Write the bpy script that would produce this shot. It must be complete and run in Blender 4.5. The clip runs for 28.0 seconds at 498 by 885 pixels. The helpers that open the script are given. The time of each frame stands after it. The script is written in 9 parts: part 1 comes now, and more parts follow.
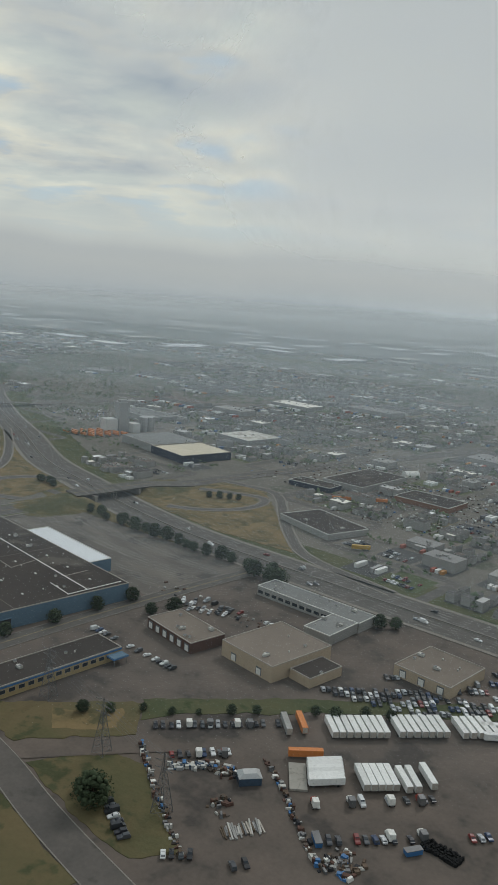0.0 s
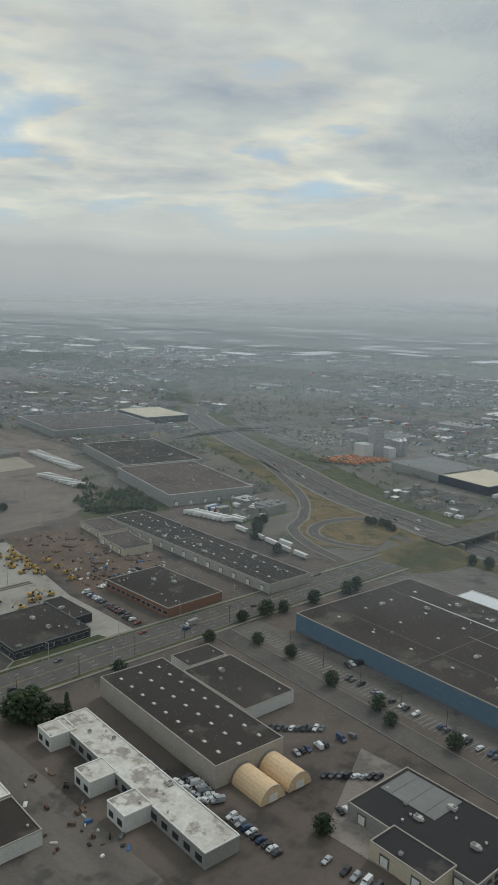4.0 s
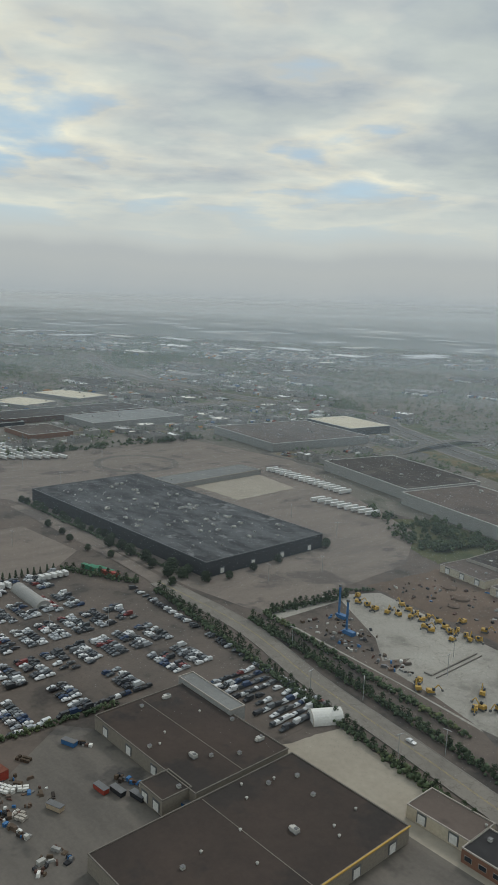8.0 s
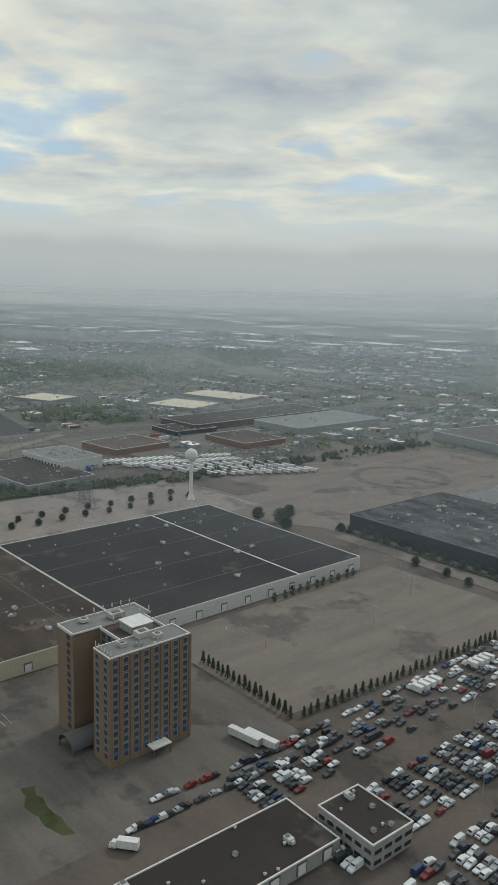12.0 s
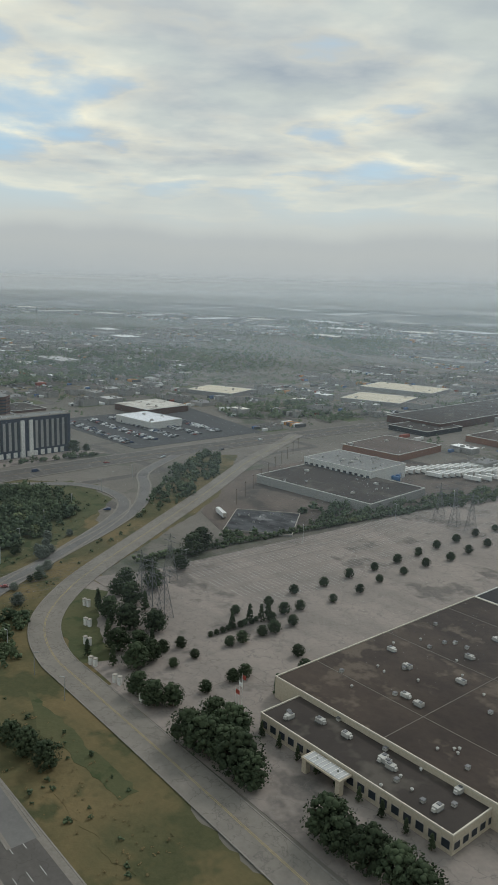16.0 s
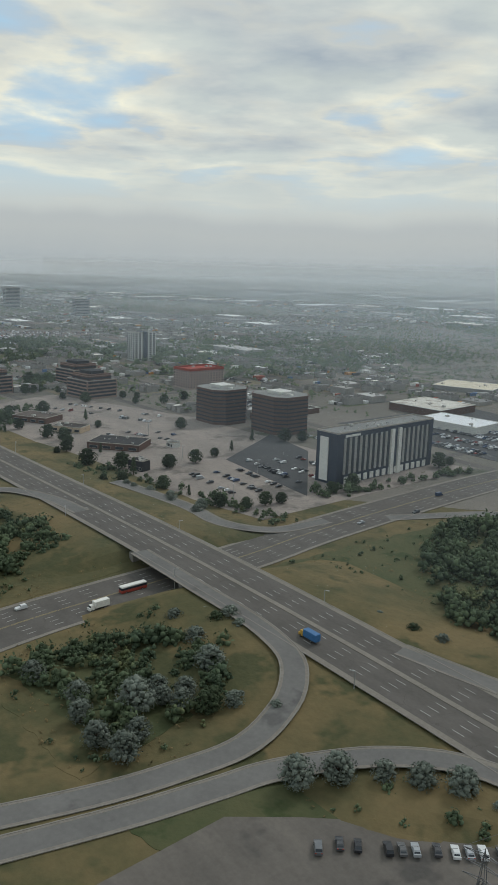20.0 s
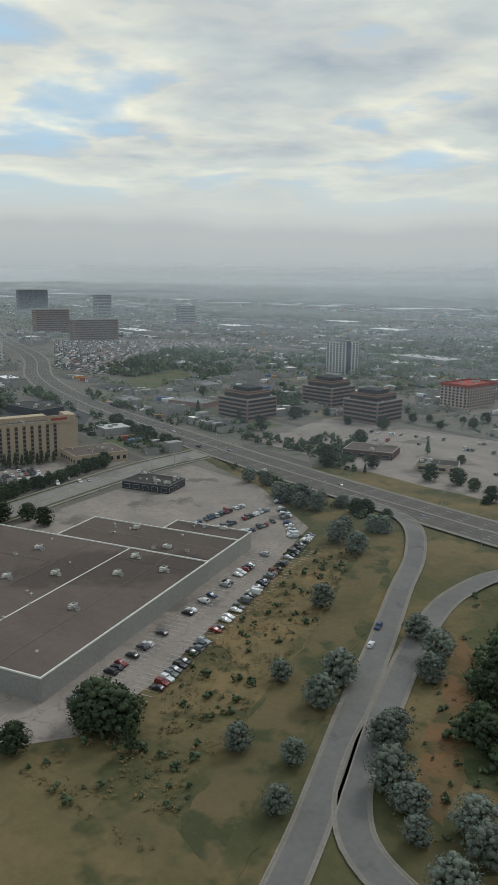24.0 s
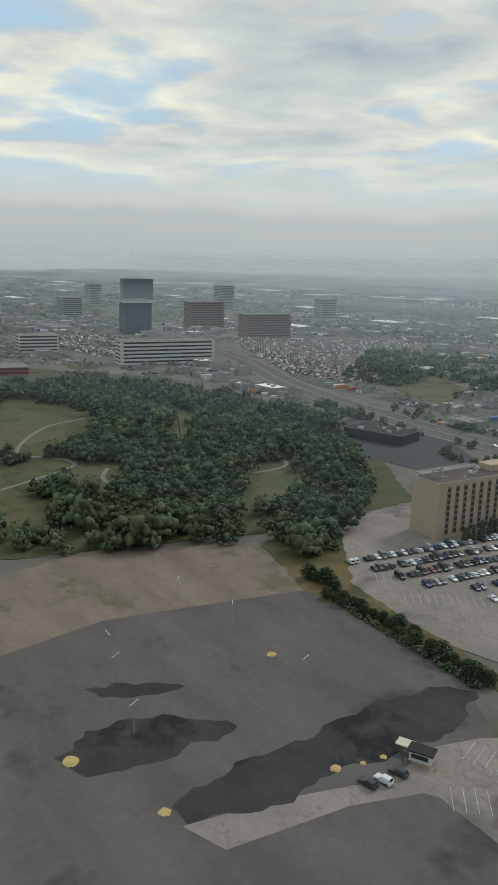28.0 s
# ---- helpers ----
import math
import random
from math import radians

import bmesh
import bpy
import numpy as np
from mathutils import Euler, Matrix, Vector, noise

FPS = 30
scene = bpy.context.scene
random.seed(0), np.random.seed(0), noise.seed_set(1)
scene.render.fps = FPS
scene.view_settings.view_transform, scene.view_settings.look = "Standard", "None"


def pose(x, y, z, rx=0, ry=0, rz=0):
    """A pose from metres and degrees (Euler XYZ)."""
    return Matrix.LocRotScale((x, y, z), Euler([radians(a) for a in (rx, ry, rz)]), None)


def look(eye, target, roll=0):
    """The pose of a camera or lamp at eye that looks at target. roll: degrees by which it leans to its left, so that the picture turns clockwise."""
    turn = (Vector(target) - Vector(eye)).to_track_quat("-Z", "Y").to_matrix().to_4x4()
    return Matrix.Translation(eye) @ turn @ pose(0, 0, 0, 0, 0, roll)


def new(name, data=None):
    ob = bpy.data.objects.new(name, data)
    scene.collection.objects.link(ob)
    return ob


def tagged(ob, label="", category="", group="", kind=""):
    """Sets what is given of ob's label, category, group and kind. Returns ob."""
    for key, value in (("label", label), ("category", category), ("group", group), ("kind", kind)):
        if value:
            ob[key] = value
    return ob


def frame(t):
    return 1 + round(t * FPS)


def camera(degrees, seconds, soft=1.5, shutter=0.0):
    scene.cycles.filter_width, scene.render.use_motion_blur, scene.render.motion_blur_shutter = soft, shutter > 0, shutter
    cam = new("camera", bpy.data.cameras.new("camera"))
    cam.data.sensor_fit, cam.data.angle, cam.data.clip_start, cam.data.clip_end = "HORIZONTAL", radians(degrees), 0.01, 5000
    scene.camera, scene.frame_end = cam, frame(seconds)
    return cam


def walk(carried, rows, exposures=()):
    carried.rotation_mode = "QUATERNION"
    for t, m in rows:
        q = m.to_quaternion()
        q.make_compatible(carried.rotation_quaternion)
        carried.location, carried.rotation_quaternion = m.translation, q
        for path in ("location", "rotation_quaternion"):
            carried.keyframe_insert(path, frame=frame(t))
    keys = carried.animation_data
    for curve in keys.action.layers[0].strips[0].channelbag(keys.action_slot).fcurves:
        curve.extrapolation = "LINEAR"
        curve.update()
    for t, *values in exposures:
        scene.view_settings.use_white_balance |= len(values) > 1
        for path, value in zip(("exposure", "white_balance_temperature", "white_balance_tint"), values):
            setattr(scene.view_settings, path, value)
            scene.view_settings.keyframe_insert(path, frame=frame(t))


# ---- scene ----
cam = camera(35.02, 28.0, 1.1)
# seconds, place in metres, turn in degrees: a level descent over the town
ROWS = [
    (0.0, 0.0, 0.0, 185.8, 79.82, -4.11, 41.51),
    (0.5, -29.5, -12.6, 186.6, 79.76, -3.81, 41.56),
    (1.0, -59.2, -25.3, 187.1, 79.88, -2.82, 42.45),
    (1.5, -89.1, -38.1, 187.5, 79.94, -2.28, 43.52),
    (2.0, -119.1, -50.8, 187.7, 79.88, -1.83, 44.24),
    (2.5, -149.3, -63.7, 187.7, 79.84, -1.64, 44.87),
    (4.5, -271.3, -115.5, 186.2, 79.85, -1.54, 45.99),
    (5.0, -302.1, -128.5, 185.5, 79.91, -1.51, 46.11),
    (5.5, -333.1, -141.7, 184.6, 79.83, -1.52, 46.54),
    (6.0, -364.1, -154.8, 183.6, 79.89, -1.59, 47.16),
    (6.5, -395.3, -168.1, 182.5, 79.88, -1.63, 47.54),
    (7.0, -426.6, -181.4, 181.3, 79.84, -1.77, 47.79),
    (7.5, -458.0, -194.7, 179.9, 79.80, -1.71, 47.99),
    (8.0, -489.5, -208.1, 178.5, 79.73, -1.98, 48.24),
    (8.5, -521.1, -221.5, 177.0, 79.65, -2.22, 48.48),
    (9.0, -552.8, -235.1, 175.3, 79.58, -2.31, 48.65),
    (9.5, -584.6, -248.6, 173.6, 79.57, -2.37, 48.81),
    (10.0, -616.5, -262.3, 171.9, 79.50, -2.23, 48.91),
    (10.5, -648.5, -275.9, 170.1, 79.38, -1.82, 48.85),
    (11.0, -680.5, -289.7, 168.2, 79.34, -1.71, 48.94),
    (11.5, -712.7, -303.5, 166.2, 79.36, -1.55, 48.98),
    (12.0, -744.8, -317.4, 164.2, 79.36, -1.37, 49.00),
    (12.5, -777.1, -331.3, 162.2, 79.43, -1.37, 49.10),
    (14.5, -906.8, -387.7, 153.9, 79.13, -1.38, 49.33),
    (15.0, -939.3, -402.0, 151.8, 79.10, -1.40, 49.39),
    (15.5, -971.9, -416.3, 149.7, 79.05, -1.38, 49.40),
    (16.0, -1004.5, -430.7, 147.6, 78.54, -1.60, 49.60),
    (16.5, -1037.2, -445.2, 145.6, 77.99, -1.70, 49.74),
    (17.0, -1069.9, -459.8, 143.5, 77.60, -1.37, 49.87),
    (17.5, -1102.6, -474.4, 141.5, 77.54, -1.24, 50.39),
    (18.0, -1135.4, -489.1, 139.5, 77.56, -1.15, 50.96),
    (18.5, -1168.1, -503.8, 137.6, 77.56, -1.15, 51.43),
    (19.0, -1200.9, -518.7, 135.7, 77.62, -1.12, 51.70),
    (19.5, -1233.7, -533.6, 133.9, 77.64, -1.38, 51.92),
    (20.0, -1266.5, -548.6, 132.1, 77.57, -1.63, 52.08),
    (20.5, -1299.4, -563.7, 130.4, 77.59, -1.38, 52.17),
    (22.5, -1430.6, -624.7, 124.6, 77.97, -0.85, 52.12),
    (23.0, -1463.4, -640.2, 123.3, 78.00, -0.86, 52.20),
    (23.5, -1496.1, -655.7, 122.2, 77.98, -0.91, 52.42),
    (24.0, -1528.9, -671.4, 121.2, 77.94, -0.81, 52.70),
    (24.5, -1561.6, -687.1, 120.4, 77.83, -0.80, 53.15),
    (25.0, -1594.3, -702.9, 119.7, 77.76, -0.64, 53.45),
    (25.5, -1626.9, -718.8, 119.1, 77.75, -0.48, 53.68),
    (26.0, -1659.5, -734.7, 118.6, 77.72, -0.37, 53.78),
    (26.5, -1692.1, -750.8, 118.3, 77.62, -0.08, 53.76),
    (27.0, -1724.6, -767.0, 118.2, 77.61, -0.20, 53.62),
    (27.5, -1757.1, -783.2, 118.3, 77.43, -0.78, 53.50),
    (28.0, -1789.5, -799.5, 118.5, 77.17, -1.52, 54.82),
]
SCALE = 0.545  # the place is laid out in paces of the plan and set down at this size
walk(cam, [(t, pose(x * SCALE, y * SCALE, z * SCALE, rx, ry, rz)) for t, x, y, z, rx, ry, rz in ROWS],
     exposures=[(0.0, -0.14, 6410, 10), (8.0, -0.06, 6410, 10), (16.0, 0.0, 6410, 10), (22.0, 0.03, 6340, 10), (28.0, 0.06, 6340, 10)])

# ---- world, sun ----
world = bpy.data.worlds.new("sky")
scene.world = world
world.use_nodes = True
wn, wl = world.node_tree.nodes, world.node_tree.links
wn.clear()


def wnode(kind, **sets):
    n = wn.new(kind)
    for key, value in sets.items():
        n.inputs[key.replace("_", " ")].default_value = value
    return n


def wmath(op, a, b=None, clamp=False):
    n = wn.new("ShaderNodeMath")
    n.operation, n.use_clamp = op, clamp
    for i, v in enumerate((a, b)):
        if v is None:
            continue
        if isinstance(v, (int, float)):
            n.inputs[i].default_value = v
        else:
            wl.new(v, n.inputs[i])
    return n.outputs[0]


def wramp(src, stops):
    n = wn.new("ShaderNodeValToRGB")
    e = n.color_ramp.elements
    while len(e) < len(stops):
        e.new(0.5)
    for el, (p, c) in zip(e, stops):
        el.position, el.color = p, (*c, 1) if len(c) == 3 else c
    wl.new(src, n.inputs[0])
    return n.outputs[0]


def wmix(fac, a, b):
    n = wn.new("ShaderNodeMix")
    n.data_type = "RGBA"
    for sock, v in ((n.inputs[0], fac), (n.inputs[6], a), (n.inputs[7], b)):
        if isinstance(v, (int, float)):
            sock.default_value = v
        elif isinstance(v, tuple):
            sock.default_value = (*v, 1)
        else:
            wl.new(v, sock)
    return n.outputs[2]


SUN_EL, SUN_AZ = 42.0, 100.0
sky = wn.new("ShaderNodeTexSky")
sky.sky_type, sky.sun_disc = "NISHITA", False
sky.sun_elevation, sky.sun_rotation = radians(SUN_EL), radians(90 - SUN_AZ)
sky.air_density, sky.dust_density = 1.0, 2.0
coord = wn.new("ShaderNodeTexCoord")
sep = wn.new("ShaderNodeSeparateXYZ")
wl.new(coord.outputs["Generated"], sep.inputs[0])
up = sep.outputs[2]
# cloud layer: the view ray met with a flat deck, so that clouds flatten towards the horizon
inv = wmath("DIVIDE", 1.0, wmath("MAXIMUM", wmath("ADD", up, 0.10), 0.03))
deck = wn.new("ShaderNodeCombineXYZ")
wl.new(wmath("MULTIPLY", sep.outputs[0], inv), deck.inputs[0])
wl.new(wmath("MULTIPLY", sep.outputs[1], inv), deck.inputs[1])
turn = wn.new("ShaderNodeMapping")
turn.inputs["Rotation"].default_value = (0, 0, radians(-50))
turn.inputs["Scale"].default_value = (1.0, 1.0, 1.0)
turn.inputs["Location"].default_value = (0.4, 0.2, 0.0)
wl.new(deck.outputs[0], turn.inputs[0])


def wnoise(vec, scale, detail, rough, dist=0.0):
    n = wnode("ShaderNodeTexNoise", Scale=scale, Detail=detail, Roughness=rough, Distortion=dist)
    wl.new(vec, n.inputs["Vector"])
    return n.outputs["Fac"]


def thickness(vec):
    a = wmath("MULTIPLY", wnoise(vec, 0.85, 6.0, 0.5, 0.2), 0.8)
    return wmath("ADD", a, wmath("MULTIPLY", wnoise(vec, 2.6, 5.0, 0.55, 0.1), 0.2))


zone = wnoise(turn.outputs[0], 0.33, 2.0, 0.5)
cover = wmath("ADD", thickness(turn.outputs[0]), wmath("MULTIPLY", wmath("SUBTRACT", zone, 0.47), 0.42))
# the far side of each cloud catches the light, the near side is its shaded base
beyond = wn.new("ShaderNodeMapping")
beyond.inputs["Location"].default_value = (-0.1, 0.26, 0.0)
wl.new(turn.outputs[0], beyond.inputs[0])
lit = wmath("ADD", 0.45, wmath("MULTIPLY", wmath("SUBTRACT", thickness(turn.outputs[0]), thickness(beyond.outputs[0])), 6.0), True)
# the deck thickens to one side and overhead
side = wmath("ADD", wmath("MULTIPLY", sep.outputs[0], 0.643), wmath("MULTIPLY", sep.outputs[1], 0.766))
cover = wmath("ADD", cover, wmath("ADD", wmath("MULTIPLY", side, 0.11), wmath("MULTIPLY", wmath("SUBTRACT", wmath("MINIMUM", up, 0.34), 0.22), 0.34)))
gap = wramp(cover, [(0.365, (0, 0, 0)), (0.465, (1, 1, 1))])
cloud = wramp(cover, [(0.42, (6.3, 6.8, 6.9)), (0.48, (7.4, 7.25, 6.4)), (0.51, (6.4, 6.55, 6.2)), (0.55, (5.1, 5.5, 5.6)), (0.68, (4.2, 4.65, 4.9))])
blue_sky = wmix(0.85, sky.outputs[0], (4.5, 6.3, 7.5))
relief = wmix(lit, (0.78, 0.81, 0.855), (1.24, 1.2, 1.08))
shaped = wn.new("ShaderNodeVectorMath")
shaped.operation = "MULTIPLY"
wl.new(cloud, shaped.inputs[0])
wl.new(relief, shaped.inputs[1])
heaven = wmix(gap, blue_sky, shaped.outputs[0])
# murk over the horizon, with an uneven top
bank = wnoise(coord.outputs["Generated"], 4.0, 5.0, 0.5)
lift = wmath("ADD", up, wmath("MULTIPLY", wmath("SUBTRACT", bank, 0.5), 0.06))
murk = wramp(lift, [(0.0, (1, 1, 1)), (0.062, (1, 1, 1)), (0.078, (0.85, 0.85, 0.85)), (0.15, (0.0, 0.0, 0.0))])
heaven = wmix(murk, heaven, wramp(lift, [(0.0, (4.15, 4.45, 4.45)), (0.012, (4.5, 4.72, 4.62)), (0.035, (4.85, 5.0, 4.78)), (0.05, (4.85, 5.02, 4.85)), (0.064, (5.7, 5.85, 5.45)), (0.1, (6.2, 6.5, 6.0))]))
# an overcast sky grows brighter towards the zenith
lum = wramp(up, [(0.30, (0.485, 0.5, 0.51)), (0.75, (0.55, 0.58, 0.62))])
bright = wn.new("ShaderNodeVectorMath")
bright.operation = "MULTIPLY"
wl.new(heaven, bright.inputs[0])
wl.new(lum, bright.inputs[1])
bg = wnode("ShaderNodeBackground", Strength=0.2)
wl.new(bright.outputs[0], bg.inputs["Color"])
wout = wn.new("ShaderNodeOutputWorld")
wl.new(bg.outputs[0], wout.inputs[0])

sun = new("sun", bpy.data.lights.new("sun", "SUN"))
sun.data.energy, sun.data.angle, sun.data.color = 1.2, radians(14), (1.0, 0.985, 0.95)
sun.matrix_world = look((300 * math.cos(radians(SUN_AZ)), 300 * math.sin(radians(SUN_AZ)), 300 * math.tan(radians(SUN_EL))), (0, 0, 0))

# ---- materials ----
MATS = {}


def material(name, base, second=None, rough=0.85, scale=0.05, fine_scale=0.8, amount=0.5, spots=None, metal=0.0, vary=0.0, island=0.0, bump=0.0, wave=None, crack=None):
    """Base colour with broad stains of a second colour and fine grain, both in metres; vary: per object, island: per loose piece."""
    m = bpy.data.materials.new(name)
    m.use_nodes = True
    nodes, links = m.node_tree.nodes, m.node_tree.links
    bsdf = nodes["Principled BSDF"]
    bsdf.inputs["Roughness"].default_value, bsdf.inputs["Metallic"].default_value = rough, metal
    bsdf.inputs["Specular IOR Level"].default_value = 0.1 if rough > 0.7 else 0.3
    second = second or tuple(c * 0.72 for c in base)
    geo = nodes.new("ShaderNodeNewGeometry")

    def noise_of(scale_, detail, rough_=0.6, stretch=None):
        n = nodes.new("ShaderNodeTexNoise")
        n.inputs["Scale"].default_value, n.inputs["Detail"].default_value, n.inputs["Roughness"].default_value = scale_ / SCALE, detail, rough_
        if stretch:
            mp = nodes.new("ShaderNodeMapping")
            mp.inputs["Scale"].default_value = stretch
            links.new(geo.outputs["Position"], mp.inputs[0])
            links.new(mp.outputs[0], n.inputs["Vector"])
        else:
            links.new(geo.outputs["Position"], n.inputs["Vector"])
        return n.outputs["Fac"]

    def mix(fac, a, b, mode="MIX"):
        n = nodes.new("ShaderNodeMix")
        n.data_type, n.blend_type = "RGBA", mode
        for sock, v in ((n.inputs[0], fac), (n.inputs[6], a), (n.inputs[7], b)):
            if isinstance(v, float):
                sock.default_value = v
            elif isinstance(v, tuple):
                sock.default_value = (*v, 1)
            else:
                links.new(v, sock)
        return n.outputs[2]

    def ramp(src, lo, hi):
        n = nodes.new("ShaderNodeMapRange")
        n.inputs["From Min"].default_value, n.inputs["From Max"].default_value = lo, hi
        links.new(src, n.inputs[0])
        return n.outputs[0]

    broad = ramp(noise_of(scale, 5.0, 0.62, wave), 0.5 - 0.28 / (0.5 + amount), 0.5 + 0.28 / (0.5 + amount))
    col = mix(broad, base, second)
    if spots:
        colour, size, thresh = spots
        col = mix(ramp(noise_of(size, 4.0, 0.65), thresh, thresh + 0.07), col, colour)
    if crack:
        # thin sealed or open cracks that wander over the slab
        wob = nodes.new("ShaderNodeTexNoise")
        wob.inputs["Scale"].default_value, wob.inputs["Detail"].default_value = crack[0] * 2.5 / SCALE, 4.0
        links.new(geo.outputs["Position"], wob.inputs["Vector"])
        move = nodes.new("ShaderNodeVectorMath")
        move.operation = "MULTIPLY_ADD"
        move.inputs[1].default_value = (9.0 * SCALE,) * 3
        links.new(wob.outputs["Color"], move.inputs[0])
        links.new(geo.outputs["Position"], move.inputs[2])
        vor = nodes.new("ShaderNodeTexVoronoi")
        vor.feature = "DISTANCE_TO_EDGE"
        vor.inputs["Scale"].default_value = crack[0] / SCALE
        links.new(move.outputs[0], vor.inputs["Vector"])
        col = mix(ramp(vor.outputs["Distance"], crack[2] * crack[0], 0.0), col, crack[1])
    grain = ramp(noise_of(fine_scale, 3.0, 0.7), 0.25, 0.75)
    col = mix(0.2 if scale < 0.07 else 0.35, col, mix(grain, tuple(c * 0.55 for c in base), tuple(min(1.0, c * 1.4) for c in base)))
    if vary or island:
        info = nodes.new("ShaderNodeObjectInfo") if vary else None
        r = info.outputs["Random"] if vary else geo.outputs["Random Per Island"]
        v = nodes.new("ShaderNodeMapRange")
        v.inputs["To Min"].default_value, v.inputs["To Max"].default_value = 1 - (vary or island), 1 + (vary or island)
        links.new(r, v.inputs[0])
        hsv = nodes.new("ShaderNodeHueSaturation")
        links.new(col, hsv.inputs["Color"])
        links.new(v.outputs[0], hsv.inputs["Value"])
        col = hsv.outputs[0]
    links.new(col, bsdf.inputs["Base Color"])
    if bump:
        b = nodes.new("ShaderNodeBump")
        b.inputs["Strength"].default_value, b.inputs["Distance"].default_value = bump, 0.3
        links.new(noise_of(fine_scale, 4.0), b.inputs["Height"])
        links.new(b.outputs[0], bsdf.inputs["Normal"])
    MATS[name] = m
    return m


def palette(name, colours, rough=0.4, source="island", spec=0.4):
    """One colour of a list for each loose piece (island) or object."""
    m = bpy.data.materials.new(name)
    m.use_nodes = True
    nodes, links = m.node_tree.nodes, m.node_tree.links
    bsdf = nodes["Principled BSDF"]
    bsdf.inputs["Roughness"].default_value = rough
    bsdf.inputs["Specular IOR Level"].default_value = spec
    src = nodes.new("ShaderNodeNewGeometry").outputs["Random Per Island"] if source == "island" else nodes.new("ShaderNodeObjectInfo").outputs["Random"]
    n = nodes.new("ShaderNodeValToRGB")
    n.color_ramp.interpolation = "CONSTANT"
    e = n.color_ramp.elements
    while len(e) < len(colours):
        e.new(0.5)
    for i, (el, c) in enumerate(zip(e, colours)):
        el.position, el.color = i / len(colours), (*c, 1)
    links.new(src, n.inputs[0])
    links.new(n.outputs[0], bsdf.inputs["Base Color"])
    MATS[name] = m
    return m


M = MATS
material("town_ground", (0.165, 0.147, 0.126), (0.105, 0.098, 0.08), scale=0.008, fine_scale=0.09, amount=1.6, spots=((0.06, 0.07, 0.045), 0.013, 0.57))
material("yard", (0.135, 0.108, 0.09), (0.078, 0.068, 0.059), scale=0.03, fine_scale=0.5, amount=1.6, spots=((0.052, 0.047, 0.043), 0.03, 0.55))
material("old_asphalt", (0.155, 0.136, 0.117), (0.1, 0.09, 0.08), scale=0.02, fine_scale=0.6, amount=1.5, spots=((0.066, 0.062, 0.058), 0.03, 0.56), wave=(1, 3.5, 1))
material("pad_asphalt", (0.2, 0.166, 0.14), (0.15, 0.126, 0.108), scale=0.016, fine_scale=0.4, amount=1.6, spots=((0.095, 0.082, 0.074), 0.02, 0.55), wave=(5.0, 1.0, 1))
material("ramp_asphalt", (0.165, 0.157, 0.147), (0.125, 0.119, 0.112), scale=0.04, fine_scale=0.6, amount=1.4, spots=((0.1, 0.095, 0.09), 0.05, 0.6))
material("side_asphalt", (0.118, 0.104, 0.092), (0.08, 0.073, 0.066), scale=0.04, fine_scale=0.6, amount=1.6, spots=((0.06, 0.055, 0.05), 0.05, 0.58))
material("bare_soil", (0.215, 0.17, 0.135), (0.145, 0.116, 0.094), scale=0.025, fine_scale=0.4, amount=1.6, spots=((0.115, 0.1, 0.06), 0.03, 0.56), wave=(1, 3.0, 1))
material("dark_asphalt", (0.075, 0.075, 0.075), (0.055, 0.055, 0.056), scale=0.03, fine_scale=0.8, amount=0.8)
material("fresh_asphalt", (0.128, 0.112, 0.103), (0.09, 0.081, 0.076), scale=0.025, fine_scale=0.5, amount=1.8, spots=((0.05, 0.047, 0.045), 0.019, 0.57), wave=(1, 2.2, 1))
material("road_asphalt", (0.118, 0.107, 0.096), (0.086, 0.079, 0.071), scale=0.05, fine_scale=0.9, amount=1.2, wave=(1, 2.5, 1), crack=(0.05, (0.07, 0.064, 0.058), 0.12))
material("concrete", (0.34, 0.316, 0.275), (0.24, 0.223, 0.195), scale=0.025, fine_scale=0.5, amount=1.4, spots=((0.17, 0.155, 0.135), 0.025, 0.57), crack=(0.09, (0.2, 0.185, 0.16), 0.3))
material("road_concrete", (0.215, 0.193, 0.165), (0.16, 0.144, 0.124), scale=0.05, fine_scale=0.5, amount=1.4, crack=(0.14, (0.12, 0.108, 0.094), 0.3))
material("dirt", (0.16, 0.112, 0.082), (0.085, 0.064, 0.05), scale=0.03, fine_scale=0.35, amount=1.2, spots=((0.1, 0.082, 0.065), 0.06, 0.6))
material("sand", (0.34, 0.3, 0.24), (0.26, 0.225, 0.18), scale=0.03, fine_scale=0.3, amount=1.0)
material("straw", (0.5, 0.37, 0.15), (0.36, 0.27, 0.12), scale=0.3, fine_scale=2.0)
material("grass", (0.062, 0.072, 0.034), (0.1, 0.093, 0.046), scale=0.03, fine_scale=0.5, amount=1.3, spots=((0.045, 0.058, 0.024), 0.05, 0.55), bump=0.4)
material("dry_grass", (0.148, 0.112, 0.055), (0.068, 0.07, 0.034), scale=0.022, fine_scale=0.35, amount=2.2, spots=((0.048, 0.057, 0.027), 0.03, 0.52), bump=0.5)
material("meadow", (0.092, 0.084, 0.042), (0.135, 0.102, 0.054), scale=0.03, fine_scale=0.4, amount=1.9, spots=((0.05, 0.056, 0.027), 0.05, 0.53), bump=0.5)
material("golden_grass", (0.185, 0.132, 0.066), (0.098, 0.084, 0.043), scale=0.05, fine_scale=0.3, amount=2.0, spots=((0.06, 0.062, 0.032), 0.07, 0.53), bump=0.5)
material("rust_grass", (0.175, 0.1, 0.05), (0.1, 0.08, 0.04), scale=0.05, fine_scale=0.4, amount=2.0, spots=((0.056, 0.06, 0.03), 0.09, 0.54), bump=0.5)
